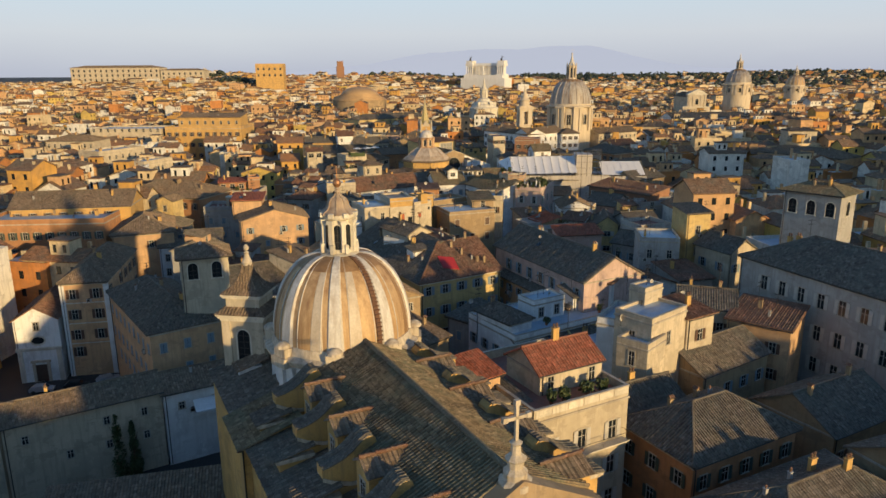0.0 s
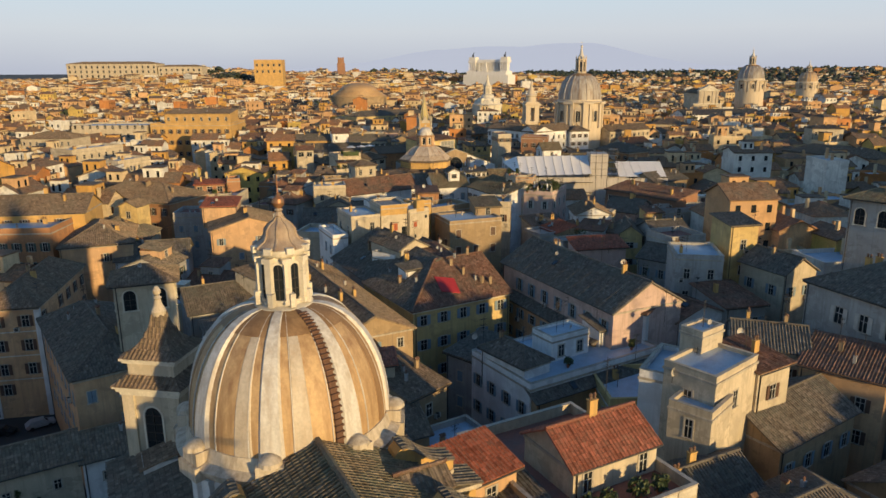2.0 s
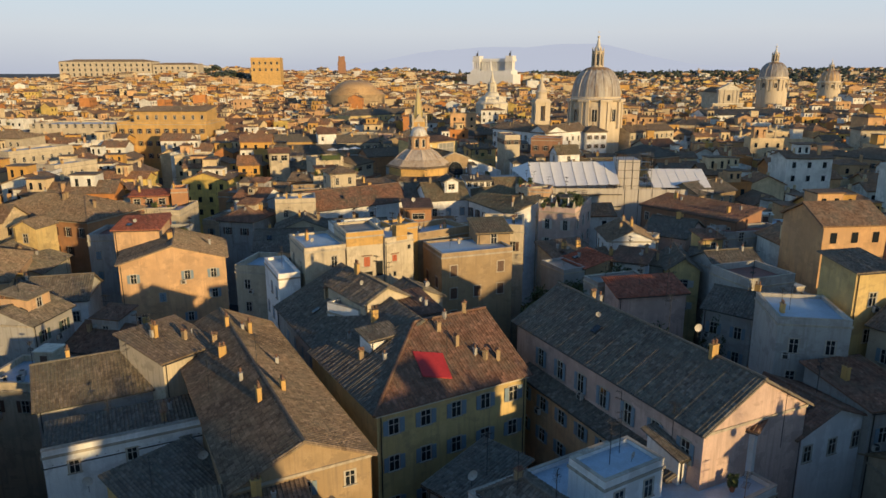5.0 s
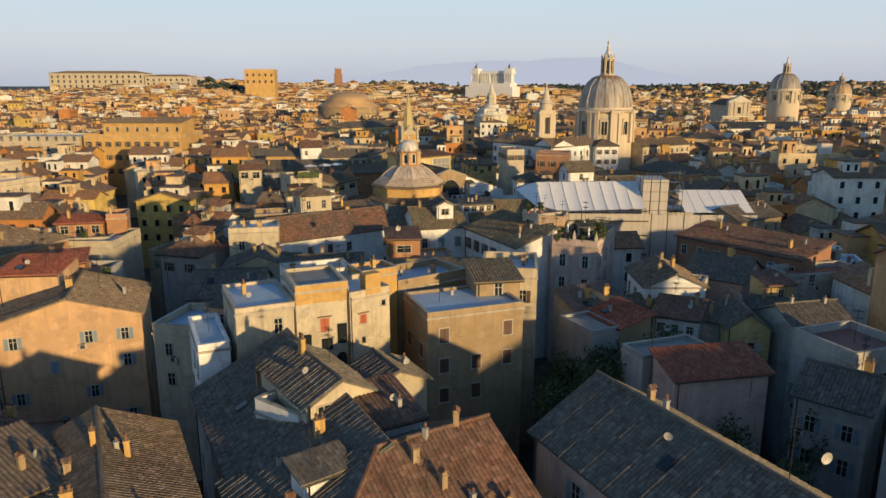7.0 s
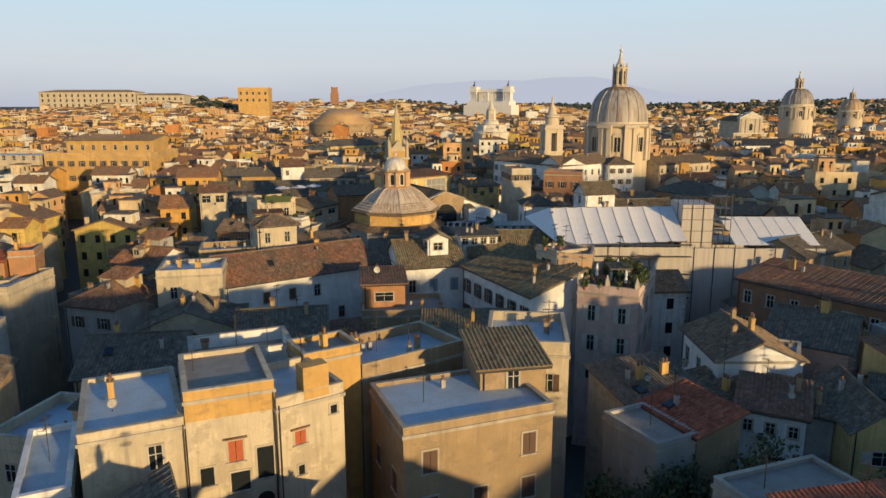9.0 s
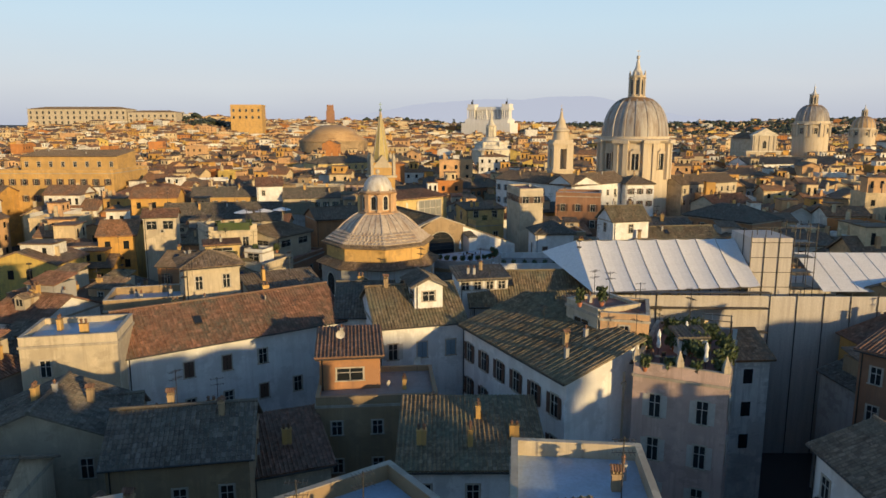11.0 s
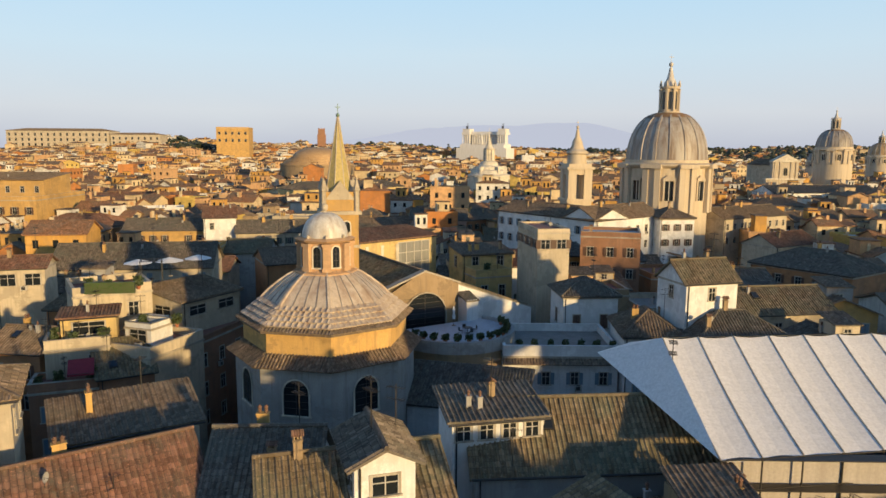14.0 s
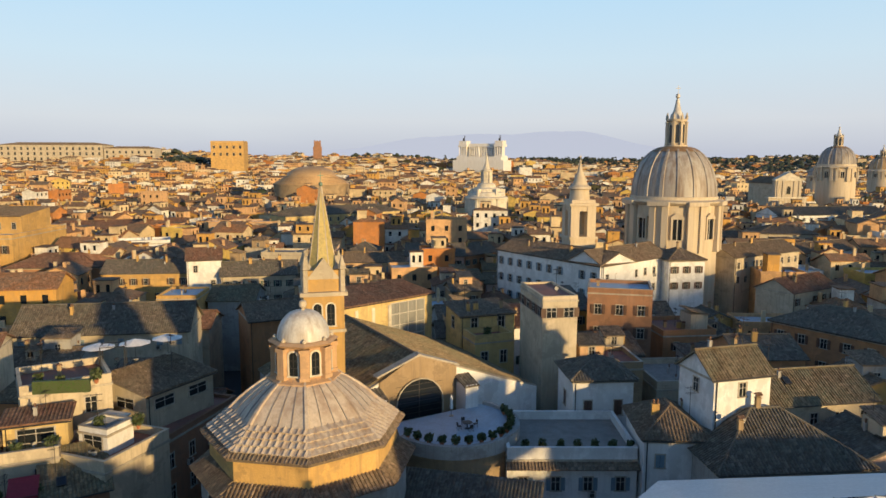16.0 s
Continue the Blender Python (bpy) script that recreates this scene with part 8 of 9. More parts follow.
def fill_near():
    rng = random.Random(7)
    count = 0
    cells = []
    y = -288.0
    while y < 60:
        x = -300.0
        while x < 200:
            cells.append((x + rng.uniform(-2.5, 2.5), y + rng.uniform(-2.5, 2.5)))
            x += 10.6
        y += 10.2
    for x, y in cells:
        d = y + 385
        if abs(x + 60) > 0.7 * d + 12 or abs(x + 60) > 66 or count > 95:
            continue
        t = 28 * noise.noise((x * 0.006, y * 0.006, 1.3)) + rng.uniform(-5, 5) + rng.choice((0, 0, 90))
        w, dd = rng.uniform(7.2, 12.5), rng.uniform(7.0, 10.4)
        if taken(x, y, 3.4) or on_street(x, y, 3.5):
            continue
        if y > -60 and abs(x + 60) < 40 and y < 20 and rng.random() < 0.3:
            continue
        count += 1
        z = 16.3 + 3.5 * noise.noise((x * 0.03, y * 0.03, 4)) + rng.uniform(-3.5, 3.8)
        m = Matrix.Translation((x, y, 0)) @ Matrix.Rotation(radians(t), 4, "Z")
        a, b = m @ Vector((-w / 2, -dd / 2, 0)), m @ Vector((w / 2, -dd / 2, 0))
        roof = rng.choice(("gable", "gable", "gabley", "gabley", "hip", "shed", "shed", "flat", "flat"))
        wall = rng.choice(("cream", "cream", "ochre", "peach", "white", "white", "grey", "tan", "yellow", "pink", "orange"))
        tile = rng.choice(("brown", "brown", "grey", "grey", "grey", "rust", "moss"))
        rise = {"gable": dd / 2 * 0.42, "gabley": w / 2 * 0.4, "hip": 2.4, "shed": 1.6, "flat": rng.uniform(0.4, 1.0)}[roof]
        near = abs(x + 60) < 45 and y < -20
        rows = tuple(z - 3.0 - 3.8 * k for k in range(2 if near else 1))
        ob = H((a.x, a.y), (b.x, b.y), dd, z, roof, rise, wall, tile, front=rows, left=rows[:1] if near else (), right=rows[:1] if near else (),
          size=(1.0, 1.5), style=rng.choice(("blue", "brown", "green", "bare", "closed")), spacing=3.4, chimneys=rng.randrange(2, 5), jitter=0.2, floor=rng.choice((TERRACE, PAVE, GRIT, GRIT)), loft=rng.random() < 0.3)
        if rng.random() < 0.5:
            ww, wd, hh = rng.uniform(3, 4.5), rng.uniform(3, 4.2), rng.uniform(2.4, 3.4)
            room = part("roof_room", Shape(), WALL["cream"], ob)
            room.matrix_basis = pose(rng.uniform(1, w - ww - 1), rng.uniform(1, dd - wd - 1), z - 0.5)
            part("room_wall", wall_shape(ww, wd, 0, hh + 0.5, "flat", 0), WALL[rng.choice(("cream", "grey", "peach", "tan"))], room)
            slab, tiles = roof_shape(ww, wd, hh + 0.5, "shed", 0.7, 0.25)
            part("room_roof", slab, TILE[tile], room)
            tagged(part("room_tiles", tiles, TILE[tile], room), kind="stuff")
            part("room_window", window_mesh(0.9, 1.2, "bare"), None, room).matrix_basis = pose(ww / 2, -0.004, 1.4)


fill_near()


def fill_far():
    """The town towards the horizon: blocks with roofs, windows, chimneys and roof rooms, in one sheet of stuff."""
    rng = random.Random(11)
    s = Shape()
    col = ["cream", "ochre", "peach", "white", "yellow", "orange"]
    mats = [plaster("far_" + c, tuple(WALL_BASE[c]), island=True) for c in col]
    tiles = [roof_tiles("far_brown_tiles", (0.36, 0.17, 0.075), island=True), roof_tiles("far_grey_tiles", (0.24, 0.14, 0.08), island=True)]
    mats += tiles + [GLASS, TERRACE]
    T0, G, FL = len(col), len(col) + 2, len(col) + 3

    def one(x, y, w, d, z, t, g):
        m = Matrix.Translation((x, y, g)) @ Matrix.Rotation(t, 4, "Z")
        c = rng.choice((0, 0, 0, 1, 2, 2, 3, 3, 4, 5))
        s.block(m @ Matrix.Translation((0, 0, -8)), w, d, z + 8, c)
        tl = T0 + rng.randrange(2)
        kind = rng.random()
        o, r = 0.5, rng.uniform(1.6, 3.0)
        P = lambda a, b, h: m @ Vector((a, b, h))
        X, Y = w / 2 + o, d / 2 + o
        if kind < 0.4:
            s.slope([P(-X, -Y, z), P(X, -Y, z), P(X, 0, z + r), P(-X, 0, z + r)], tl, 0.3, 0)
            s.slope([P(X, Y, z), P(-X, Y, z), P(-X, 0, z + r), P(X, 0, z + r)], tl, 0.3, 0)
            for k in (-1, 1):
                s.face([P(k * w / 2, -d / 2, z - 0.1), P(k * w / 2, d / 2, z - 0.1), P(k * w / 2, 0, z + r - 0.3)], c)
        elif kind < 0.6:
            s.slope([P(-X, Y, z), P(-X, -Y, z), P(0, -Y, z + r), P(0, Y, z + r)], tl, 0.3, 0)
            s.slope([P(X, -Y, z), P(X, Y, z), P(0, Y, z + r), P(0, -Y, z + r)], tl, 0.3, 0)
            for k in (-1, 1):
                s.face([P(-w / 2, k * d / 2, z - 0.1), P(w / 2, k * d / 2, z - 0.1), P(0, k * d / 2, z + r - 0.3)], c)
        elif kind < 0.78:
            for q in (((-X, -Y), (X, -Y)), ((X, -Y), (X, Y)), ((X, Y), (-X, Y)), ((-X, Y), (-X, -Y))):
                s.face([P(*q[0], z), P(*q[1], z), P(0, 0, z + r)], tl, [(0, 0), (w, 0), (w / 2, d / 2)])
        else:
            s.block(m @ Matrix.Translation((0, 0, z)), w - 0.6, d - 0.6, 0.05, FL)
            for q in ((0, -d / 2, w, 0.3), (0, d / 2, w, 0.3), (-w / 2, 0, 0.3, d), (w / 2, 0, 0.3, d)):
                s.block(m @ Matrix.Translation((q[0], q[1], z - 0.2)), q[2], q[3], 1.0, c)
        n = max(2, int(w / 3.4))
        for k in range(3):
            zz = z - 2.9 - 3.9 * k
            for i in range(n):
                xx = -w / 2 + (i + 0.5) * w / n
                s.face([P(xx - 0.55, -d / 2 - 0.05, zz), P(xx + 0.55, -d / 2 - 0.05, zz), P(xx + 0.55, -d / 2 - 0.05, zz + 1.7), P(xx - 0.55, -d / 2 - 0.05, zz + 1.7)], G)
        for k in range(rng.randrange(1, 4)):
            s.block(m @ Matrix.Translation((rng.uniform(-0.4, 0.4) * w, rng.uniform(-0.4, 0.4) * d, z)), 0.8, 0.6, rng.uniform(2.2, 3.6), rng.choice((0, 2)))
        if rng.random() < 0.5:
            cc = rng.choice((0, 3, 1, 2))
            ww, hh = rng.uniform(3.5, 6), rng.uniform(2.8, 4.8)
            mm = m @ Matrix.Translation((rng.uniform(-0.25, 0.25) * w, rng.uniform(-0.2, 0.3) * d, z))
            s.block(mm, ww, ww * 0.8, hh, cc)
            s.block(mm @ Matrix.Translation((0, 0, hh)), ww + 0.5, ww * 0.8 + 0.5, 0.25, tl)
            for i in (-1, 1):
                s.face([mm @ Vector((i * ww / 4 - 0.4, -ww * 0.4 - 0.04, hh * 0.35)), mm @ Vector((i * ww / 4 + 0.4, -ww * 0.4 - 0.04, hh * 0.35)), mm @ Vector((i * ww / 4 + 0.4, -ww * 0.4 - 0.04, hh * 0.8)), mm @ Vector((i * ww / 4 - 0.4, -ww * 0.4 - 0.04, hh * 0.8))], G)

    y = -350.0
    while y < 1750:
        step = 11.0 if y < 250 else 13.5 if y < 600 else 20
        reach = 0.72 * (y + 385) + 90
        x = -60 - reach
        while x < -60 + reach:
            xx, yy = x + rng.uniform(-3, 3), y + rng.uniform(-3, 3)
            x += step
            if yy < -296 and -150 < xx < 12 or taken(xx, yy, 4.6) or on_street(xx, yy, 4.5):
                continue
            if rng.random() < 0.05:
                continue
            t = radians(30 * noise.noise((xx * 0.004, yy * 0.004, 1.3)) + rng.uniform(-6, 6)) + rng.choice((0, 0, math.pi / 2))
            z = 17 + 3 * noise.noise((xx * 0.01, yy * 0.01, 9)) + rng.uniform(-3.5, 4.5) + (rng.random() < 0.04) * 7
            one(xx, yy, step * rng.uniform(0.6, 1.25), step * rng.uniform(0.6, 1.0), z, t, lift(xx, yy))
        y += step * 0.98
    # behind the camera the town goes on: unseen houses added to shade the foreground
    for i in range(46):
        for j in range(36):
            xx, yy = -330 + i * 17 + rng.uniform(-3, 3), -352 - j * 16 + rng.uniform(-3, 3)
            if not taken(xx, yy, 7):
                one(xx, yy, rng.uniform(11, 16), rng.uniform(10, 15), 20 + rng.uniform(-3, 5.5), rng.uniform(-0.4, 0.4), lift(xx, yy))
    ob = new("town_houses", s.mesh("town_houses", mats))
    tagged(ob, "dense old town of warm plaster houses with pantile roofs", "houses", kind="stuff")


WALL_BASE = {"cream": (0.66, 0.52, 0.32), "ochre": (0.6, 0.34, 0.09), "peach": (0.62, 0.38, 0.19), "white": (0.75, 0.72, 0.65), "yellow": (0.64, 0.46, 0.13), "orange": (0.52, 0.22, 0.07)}
fill_far()


def far_trees():
    rng = random.Random(5)
    s = Shape()
    for cx, cy, rx, ry, n in ((1500, 2300, 1300, 160, 1100), (500, 2100, 500, 120, 420), (350, 1500, 700, 120, 420), (-300, 1450, 500, 90, 180), (900, 1350, 380, 140, 360), (-560, 960, 60, 12, 40), (-440, 860, 50, 14, 46), (560, 1150, 220, 60, 150)):
        for i in range(n):
            x, y = cx + rng.uniform(-rx, rx), cy + rng.uniform(-ry, ry)
            g, h, r = lift(x, y), rng.uniform(16, 30), rng.uniform(4, 9)
            s.rod((x, y, g - 2), (x, y, g + h * 0.6), 0.5, 4)
            for k in range(7):
                q = Matrix.Translation((x + rng.uniform(-r, r), y + rng.uniform(-r, r), g + h * rng.uniform(0.5, 1.0)))
                s.lathe([(0.3, -r * 0.3), (r * 0.62, -0.15 * r), (r * 0.5, r * 0.2), (r * 0.1, r * 0.42)], 6, 0, rng.uniform(0, 60), tuple(q.translation))
    ob = new("far_wood", s.mesh("far_wood", PINE))
    tagged(ob, "dark pine woods on the distant hills", "trees", kind="stuff")


far_trees()


# ---- gardens, terraces and street things ----
def leafy(s, rng, x, y, z, r, h, n):
    """A crown of many small leaf clumps round a point."""
    for i in range(n):
        a, k = rng.uniform(0, 6.283), rng.random() ** 0.5
        px, py, pz = x + r * k * math.cos(a), y + r * k * math.sin(a), z + h * rng.random()
        u = Vector((rng.uniform(-1, 1), rng.uniform(-1, 1), rng.uniform(-0.4, 1))).normalized()
        v = u.orthogonal().normalized() * rng.uniform(0.12, 0.3)
        w = u.cross(v).normalized() * rng.uniform(0.12, 0.3)
        c = Vector((px, py, pz))
        s.face([c - v, c + w * 0.6, c + v, c - w * 0.6 + u * 0.08])


def shrub(x, y, z, r=0.5, h=1.0, pot=True, seed=0, name="potted_shrub"):
    rng = random.Random(seed + int(abs(x * 13 + y * 7)))
    ob = thing(name, pose(x, y, z), "green shrub in a terracotta pot" if pot else "dark green garden shrub", "plant", "terrace plants")
    base = 0.0
    if pot:
        s = Shape()
        s.lathe([(0.16, 0), (0.26, 0.38), (0.3, 0.4), (0.3, 0.46), (0.24, 0.46)], 10, 0)
        part("pot", s, plain("terracotta", (0.42, 0.16, 0.08), 0.8) if "terracotta" not in bpy.data.materials else bpy.data.materials["terracotta"], ob, smooth=True)
        base = 0.4
    s = Shape()
    for i in range(3):
        s.rod((0, 0, base), (rng.uniform(-0.2, 0.2) * r, rng.uniform(-0.2, 0.2) * r, base + h * 0.6), 0.03, 4)
    part("stem", s, BROWN, ob)
    s = Shape()
    leafy(s, rng, 0, 0, base + h * 0.15, r, h, int(60 + 130 * r * h))
    part("leaves", s, LEAF, ob)
    return ob


def tree(x, y, z, h, r, seed, slim=False):
    rng = random.Random(seed)
    ob = thing("cypress" if slim else "tree", pose(x, y, z), "dark slender cypress against a wall" if slim else "dark evergreen courtyard tree", "tree")
    s = Shape()
    s.rod((0, 0, 0), (0, 0, h * 0.55), 0.2, 7, 0, 0.1)
    for i in range(5):
        a = rng.uniform(0, 6.28)
        s.rod((0, 0, h * (0.3 + 0.06 * i)), (r * 0.6 * math.cos(a), r * 0.6 * math.sin(a), h * (0.5 + 0.08 * i)), 0.09, 5, 0, 0.03)
    part("trunk", s, BROWN, ob)
    s = Shape()
    for k in range(26):
        t = rng.random()
        if slim:
            zz, rr = h * (0.06 + 0.94 * t), r * (1.05 - t) ** 0.6
            leafy(s, rng, rng.uniform(-0.3, 0.3) * rr, rng.uniform(-0.3, 0.3) * rr, zz - h * 0.05, rr * 0.75, h * 0.1, 70)
        else:
            a, q = rng.uniform(0, 6.28), rng.uniform(0.1, 0.85) * r
            leafy(s, rng, q * math.cos(a), q * math.sin(a), h * rng.uniform(0.42, 0.85), r * 0.36, h * 0.16, 60)
    part("crown", s, LEAF, ob)


tree(-109.0, -297.6, 0, 10.0, 1.3, 3, True)
tree(-106.9, -297.2, 0, 8.4, 1.1, 4, True)
for i, (x, y, h, r) in enumerate(((-55.5, -262.5, 13.5, 2.6), (-52.8, -265.0, 13.0, 2.2), (-34.5, -238.5, 17, 3.0), (-33.0, -243.5, 16.5, 2.6), (-29.5, -241.0, 16, 2.4), (-43.5, -226.5, 17.4, 2.8), (-40.5, -216.0, 18, 2.4), (-30.0, -222.5, 17.5, 2.2), (-48.5, -88.5, 15, 2.0), (-90.0, -300.0, 9, 2.0), (-24.0, -232.0, 18, 2.2), (-37.5, -209.0, 20.5, 2.0), (-48.5, -228.0, 18, 2.6), (-44.0, -224.5, 19.5, 2.4), (-37.5, -221.0, 20.5, 2.2), (-34.5, -218.5, 21.0, 2.2), (-41.0, -223.5, 20.0, 2.2), (-28.5, -221.5, 20, 2.0), (-45.2, -219.6, 17.6, 3.0), (-41.6, -218.4, 18.2, 2.8), (-47.4, -215.0, 16.5, 2.4), (-37.6, -217.4, 17.6, 2.6), (-34.6, -214.0, 17.4, 2.4), (-36.4, -235.4, 16.5, 2.6), (-32.4, -234.4, 17.2, 2.8), (-39.6, -231.6, 16.8, 2.6), (-43.6, -221.6, 17.4, 3.0), (-48.4, -222.6, 16.2, 2.6))):
    tree(x, y, 0, h, r, 20 + i)

# the roof garden on the pink house
for i, (x, y, r, h) in enumerate(((-36.6, -182.2, 0.6, 1.0), (-37.2, -178.5, 0.8, 1.3), (-36.2, -175.4, 0.9, 1.5), (-38.6, -181.9, 0.5, 0.9), (-40.6, -181.2, 0.5, 0.8), (-42.6, -180.6, 0.5, 0.9), (-36.0, -180.2, 0.7, 1.2),
                                  (-38.4, -175.0, 0.9, 1.4), (-41.4, -175.6, 0.7, 1.2), (-37.4, -176.6, 0.8, 1.1), (-35.6, -171.6, 1.0, 1.6), (-34.4, -173.0, 0.9, 1.4), (-33.9, -175.6, 0.8, 1.2), (-37.6, -171.4, 0.9, 1.5), (-34.6, -178.4, 0.7, 1.1), (-35.3, -180.0, 0.6, 0.9))):
    shrub(x, y, 22.32, r, h, seed=i)
# round the arched terrace
for i in range(14):
    a = radians(222 + i * 12.5)
    shrub(-58.2 + 6.7 * math.cos(a), -107.4 + 6.7 * math.sin(a), 18.52, 0.45, 0.6, seed=40 + i)
for i in range(7):
    shrub(-50.4 + i * 1.9, -112.6, 17.24, 0.4, 0.9, seed=70 + i)
# balconies and roofs
for i, (x, y, z, r) in enumerate(((-49.6, -318.0, 22.34, 0.6), (-47.0, -316.6, 22.34, 0.8), (-45.2, -315.8, 22.34, 0.6), (-51.0, -318.6, 22.34, 0.5), (-100.2, -113.4, 24.1, 0.5), (-97.8, -110.6, 24.1, 0.6), (-92.0, -113.6, 20.1, 0.6), (-95.6, -114.6, 20.1, 0.6),
                                  (-103.0, -112.8, 24.1, 0.5), (-52.6, -76.4, 20.5, 0.6), (-118.0, -196.0, 19.7, 0.6), (-113.0, -195.5, 19.7, 0.7), (-123.0, -195.8, 19.7, 0.6))):
    shrub(x, y, z, r, 1.1, seed=90 + i)


def round_terrace():
    ob = thing("roof_terrace", pose(-58.2, -107.4, 3.0, 0, 0, 29), "round pale grey roof terrace with a low scrolled wall", "terrace")
    s = Shape()
    n = 28
    pts = [(7.4 * math.cos(radians(190 + 200 * i / n)), 7.4 * math.sin(radians(190 + 200 * i / n))) for i in range(n + 1)]
    pts = [(-6.0, 3.0)] + pts + [(7.5, 4.0)]
    s.face([(x, y, 15.5) for x, y in pts])
    for (x0, y0), (x1, y1) in zip(pts, pts[1:]):
        s.face([(x0, y0, -3), (x1, y1, -3), (x1, y1, 15.5), (x0, y0, 15.5)], 1)
    part("floor", s, [TERRACE, WALL["tan"]], ob)
    s = Shape()
    for (x0, y0), (x1, y1) in zip(pts[1:-1], pts[2:-1]):
        k0, k1 = 7.7 / 7.4, 7.15 / 7.4
        a, b, c, d = (x0 * k0, y0 * k0), (x1 * k0, y1 * k0), (x1 * k1, y1 * k1), (x0 * k1, y0 * k1)
        s.face([(*a, 14.4), (*b, 14.4), (*b, 15.9), (*a, 15.9)])
        s.face([(*c, 15.5), (*d, 15.5), (*d, 15.9), (*c, 15.9)])
        s.face([(*a, 15.9), (*b, 15.9), (*c, 15.9), (*d, 15.9)])
    part("low_wall", s.weld(), WALL["grey"], ob)
    FOOT.append((-58.2, -107.4, 7, 7, 1, 0))


round_terrace()


def garden_table(x, y, z):
    ob = thing("garden_table", pose(x, y, z), "round dark metal garden table on a terrace", "table")
    s = Shape()
    s.lathe([(0.02, 0.7), (0.6, 0.7), (0.62, 0.72), (0.6, 0.74)], 16, 0)
    part("tabletop", s, METAL, ob)
    s = Shape()
    s.lathe([(0.3, 0), (0.28, 0.04), (0.05, 0.08), (0.05, 0.7)], 10, 0)
    part("leg", s, METAL, ob)
    for i in range(4):
        a = i * math.pi / 2 + 0.4
        c = thing("garden_chair", Matrix.Translation((x + 1.0 * math.cos(a), y + 1.0 * math.sin(a), z)) @ Matrix.Rotation(a + math.pi / 2, 4, "Z"), "dark metal garden chair", "chair", "chairs round the terrace table")
        s = Shape()
        s.box(-0.22, -0.22, 0.42, 0.22, 0.22, 0.46)
        part("seat", s, METAL, c)
        s = Shape()
        s.box(-0.22, -0.24, 0.5, 0.22, -0.2, 0.9)
        part("backrest", s, METAL, c)
        for px in (-0.19, 0.19):
            for py in (-0.19, 0.19):
                s = Shape()
                s.rod((px, py, 0), (px, py, 0.43), 0.018, 5)
                part("leg", s, METAL, c)


garden_table(-56.6, -109.0, 18.5)
garden_table(-39.8, -179.2, 22.34)


def parasol(x, y, z, closed=True, size=1.6):
    ob = thing("parasol", pose(x, y, z), "closed cream canvas parasol on a terrace" if closed else "open white canvas parasol on a roof terrace", "parasol", "terrace parasols")
    s = Shape()
    s.rod((0, 0, 0), (0, 0, 2.6), 0.03, 6)
    part("pole", s, METAL, ob)
    s = Shape()
    if closed:
        s.lathe([(0.16, 0.9), (0.22, 1.2), (0.14, 1.7), (0.2, 2.1), (0.09, 2.5), (0.02, 2.65)], 8, 0)
    else:
        s.lathe([(size, 2.1), (size * 0.5, 2.4), (0.04, 2.65)], 8, 0)
    part("canopy", s, CLOTH, ob)
    s = Shape()
    s.lathe([(0.3, 0), (0.3, 0.08), (0.05, 0.1)], 10, 0)
    part("base", s, STONE, ob)


for x, y, z, c in ((-40.4, -176.8, 22.34, True), (-37.4, -180.6, 22.34, True), (-37.0, -174.0, 22.34, True), (-58.4, -105.2, 18.5, True)):
    parasol(x, y, z, c)
for x, y in ((-101.0, -103.5), (-97.5, -101.5), (-94.5, -99.0)):
    parasol(x, y, 24.1, False, 1.9)


def aerial(x, y, z, h, seed=0):
    rng = random.Random(seed + int(abs(x * 3)))
    ob = thing("roof_aerial", pose(x, y, z, 0, 0, rng.uniform(0, 90)), "thin metal roof aerial with cross bars", "aerial", "roof aerials")
    s = Shape()
    s.rod((0, 0, 0), (0, 0, h), 0.03, 5)
    part("mast", s, METAL, ob)
    s = Shape()
    for k in range(2):
        zz = h - 0.15 - 0.6 * k
        s.rod((-0.55, 0, zz), (0.55, 0, zz), 0.018, 4)
        for i in range(6):
            s.rod((-0.5 + 0.2 * i, -0.28, zz), (-0.5 + 0.2 * i, 0.28, zz), 0.012, 4)
    part("antenna", s, METAL, ob)


def dish(x, y, z, turn):
    ob = thing("satellite_dish", pose(x, y, z, 0, 0, turn), "pale round satellite dish on a short pole", "dish", "roof dishes")
    s = Shape()
    s.rod((0, 0, -0.4), (0, 0, 0.7), 0.03, 5)
    part("pole", s, METAL, ob)
    s = Shape()
    for r0, r1, d0, d1 in ((0.02, 0.2, 0.0, 0.02), (0.2, 0.36, 0.02, 0.07), (0.36, 0.46, 0.07, 0.13)):
        for i in range(14):
            a, b = 6.283 * i / 14, 6.283 * (i + 1) / 14
            s.face([(r0 * math.cos(a), -d0, 0.8 + r0 * math.sin(a)), (r0 * math.cos(b), -d0, 0.8 + r0 * math.sin(b)), (r1 * math.cos(b), -d1, 0.8 + r1 * math.sin(b)), (r1 * math.cos(a), -d1, 0.8 + r1 * math.sin(a))])
    part("bowl", s.weld(), FRAME, ob, smooth=True)


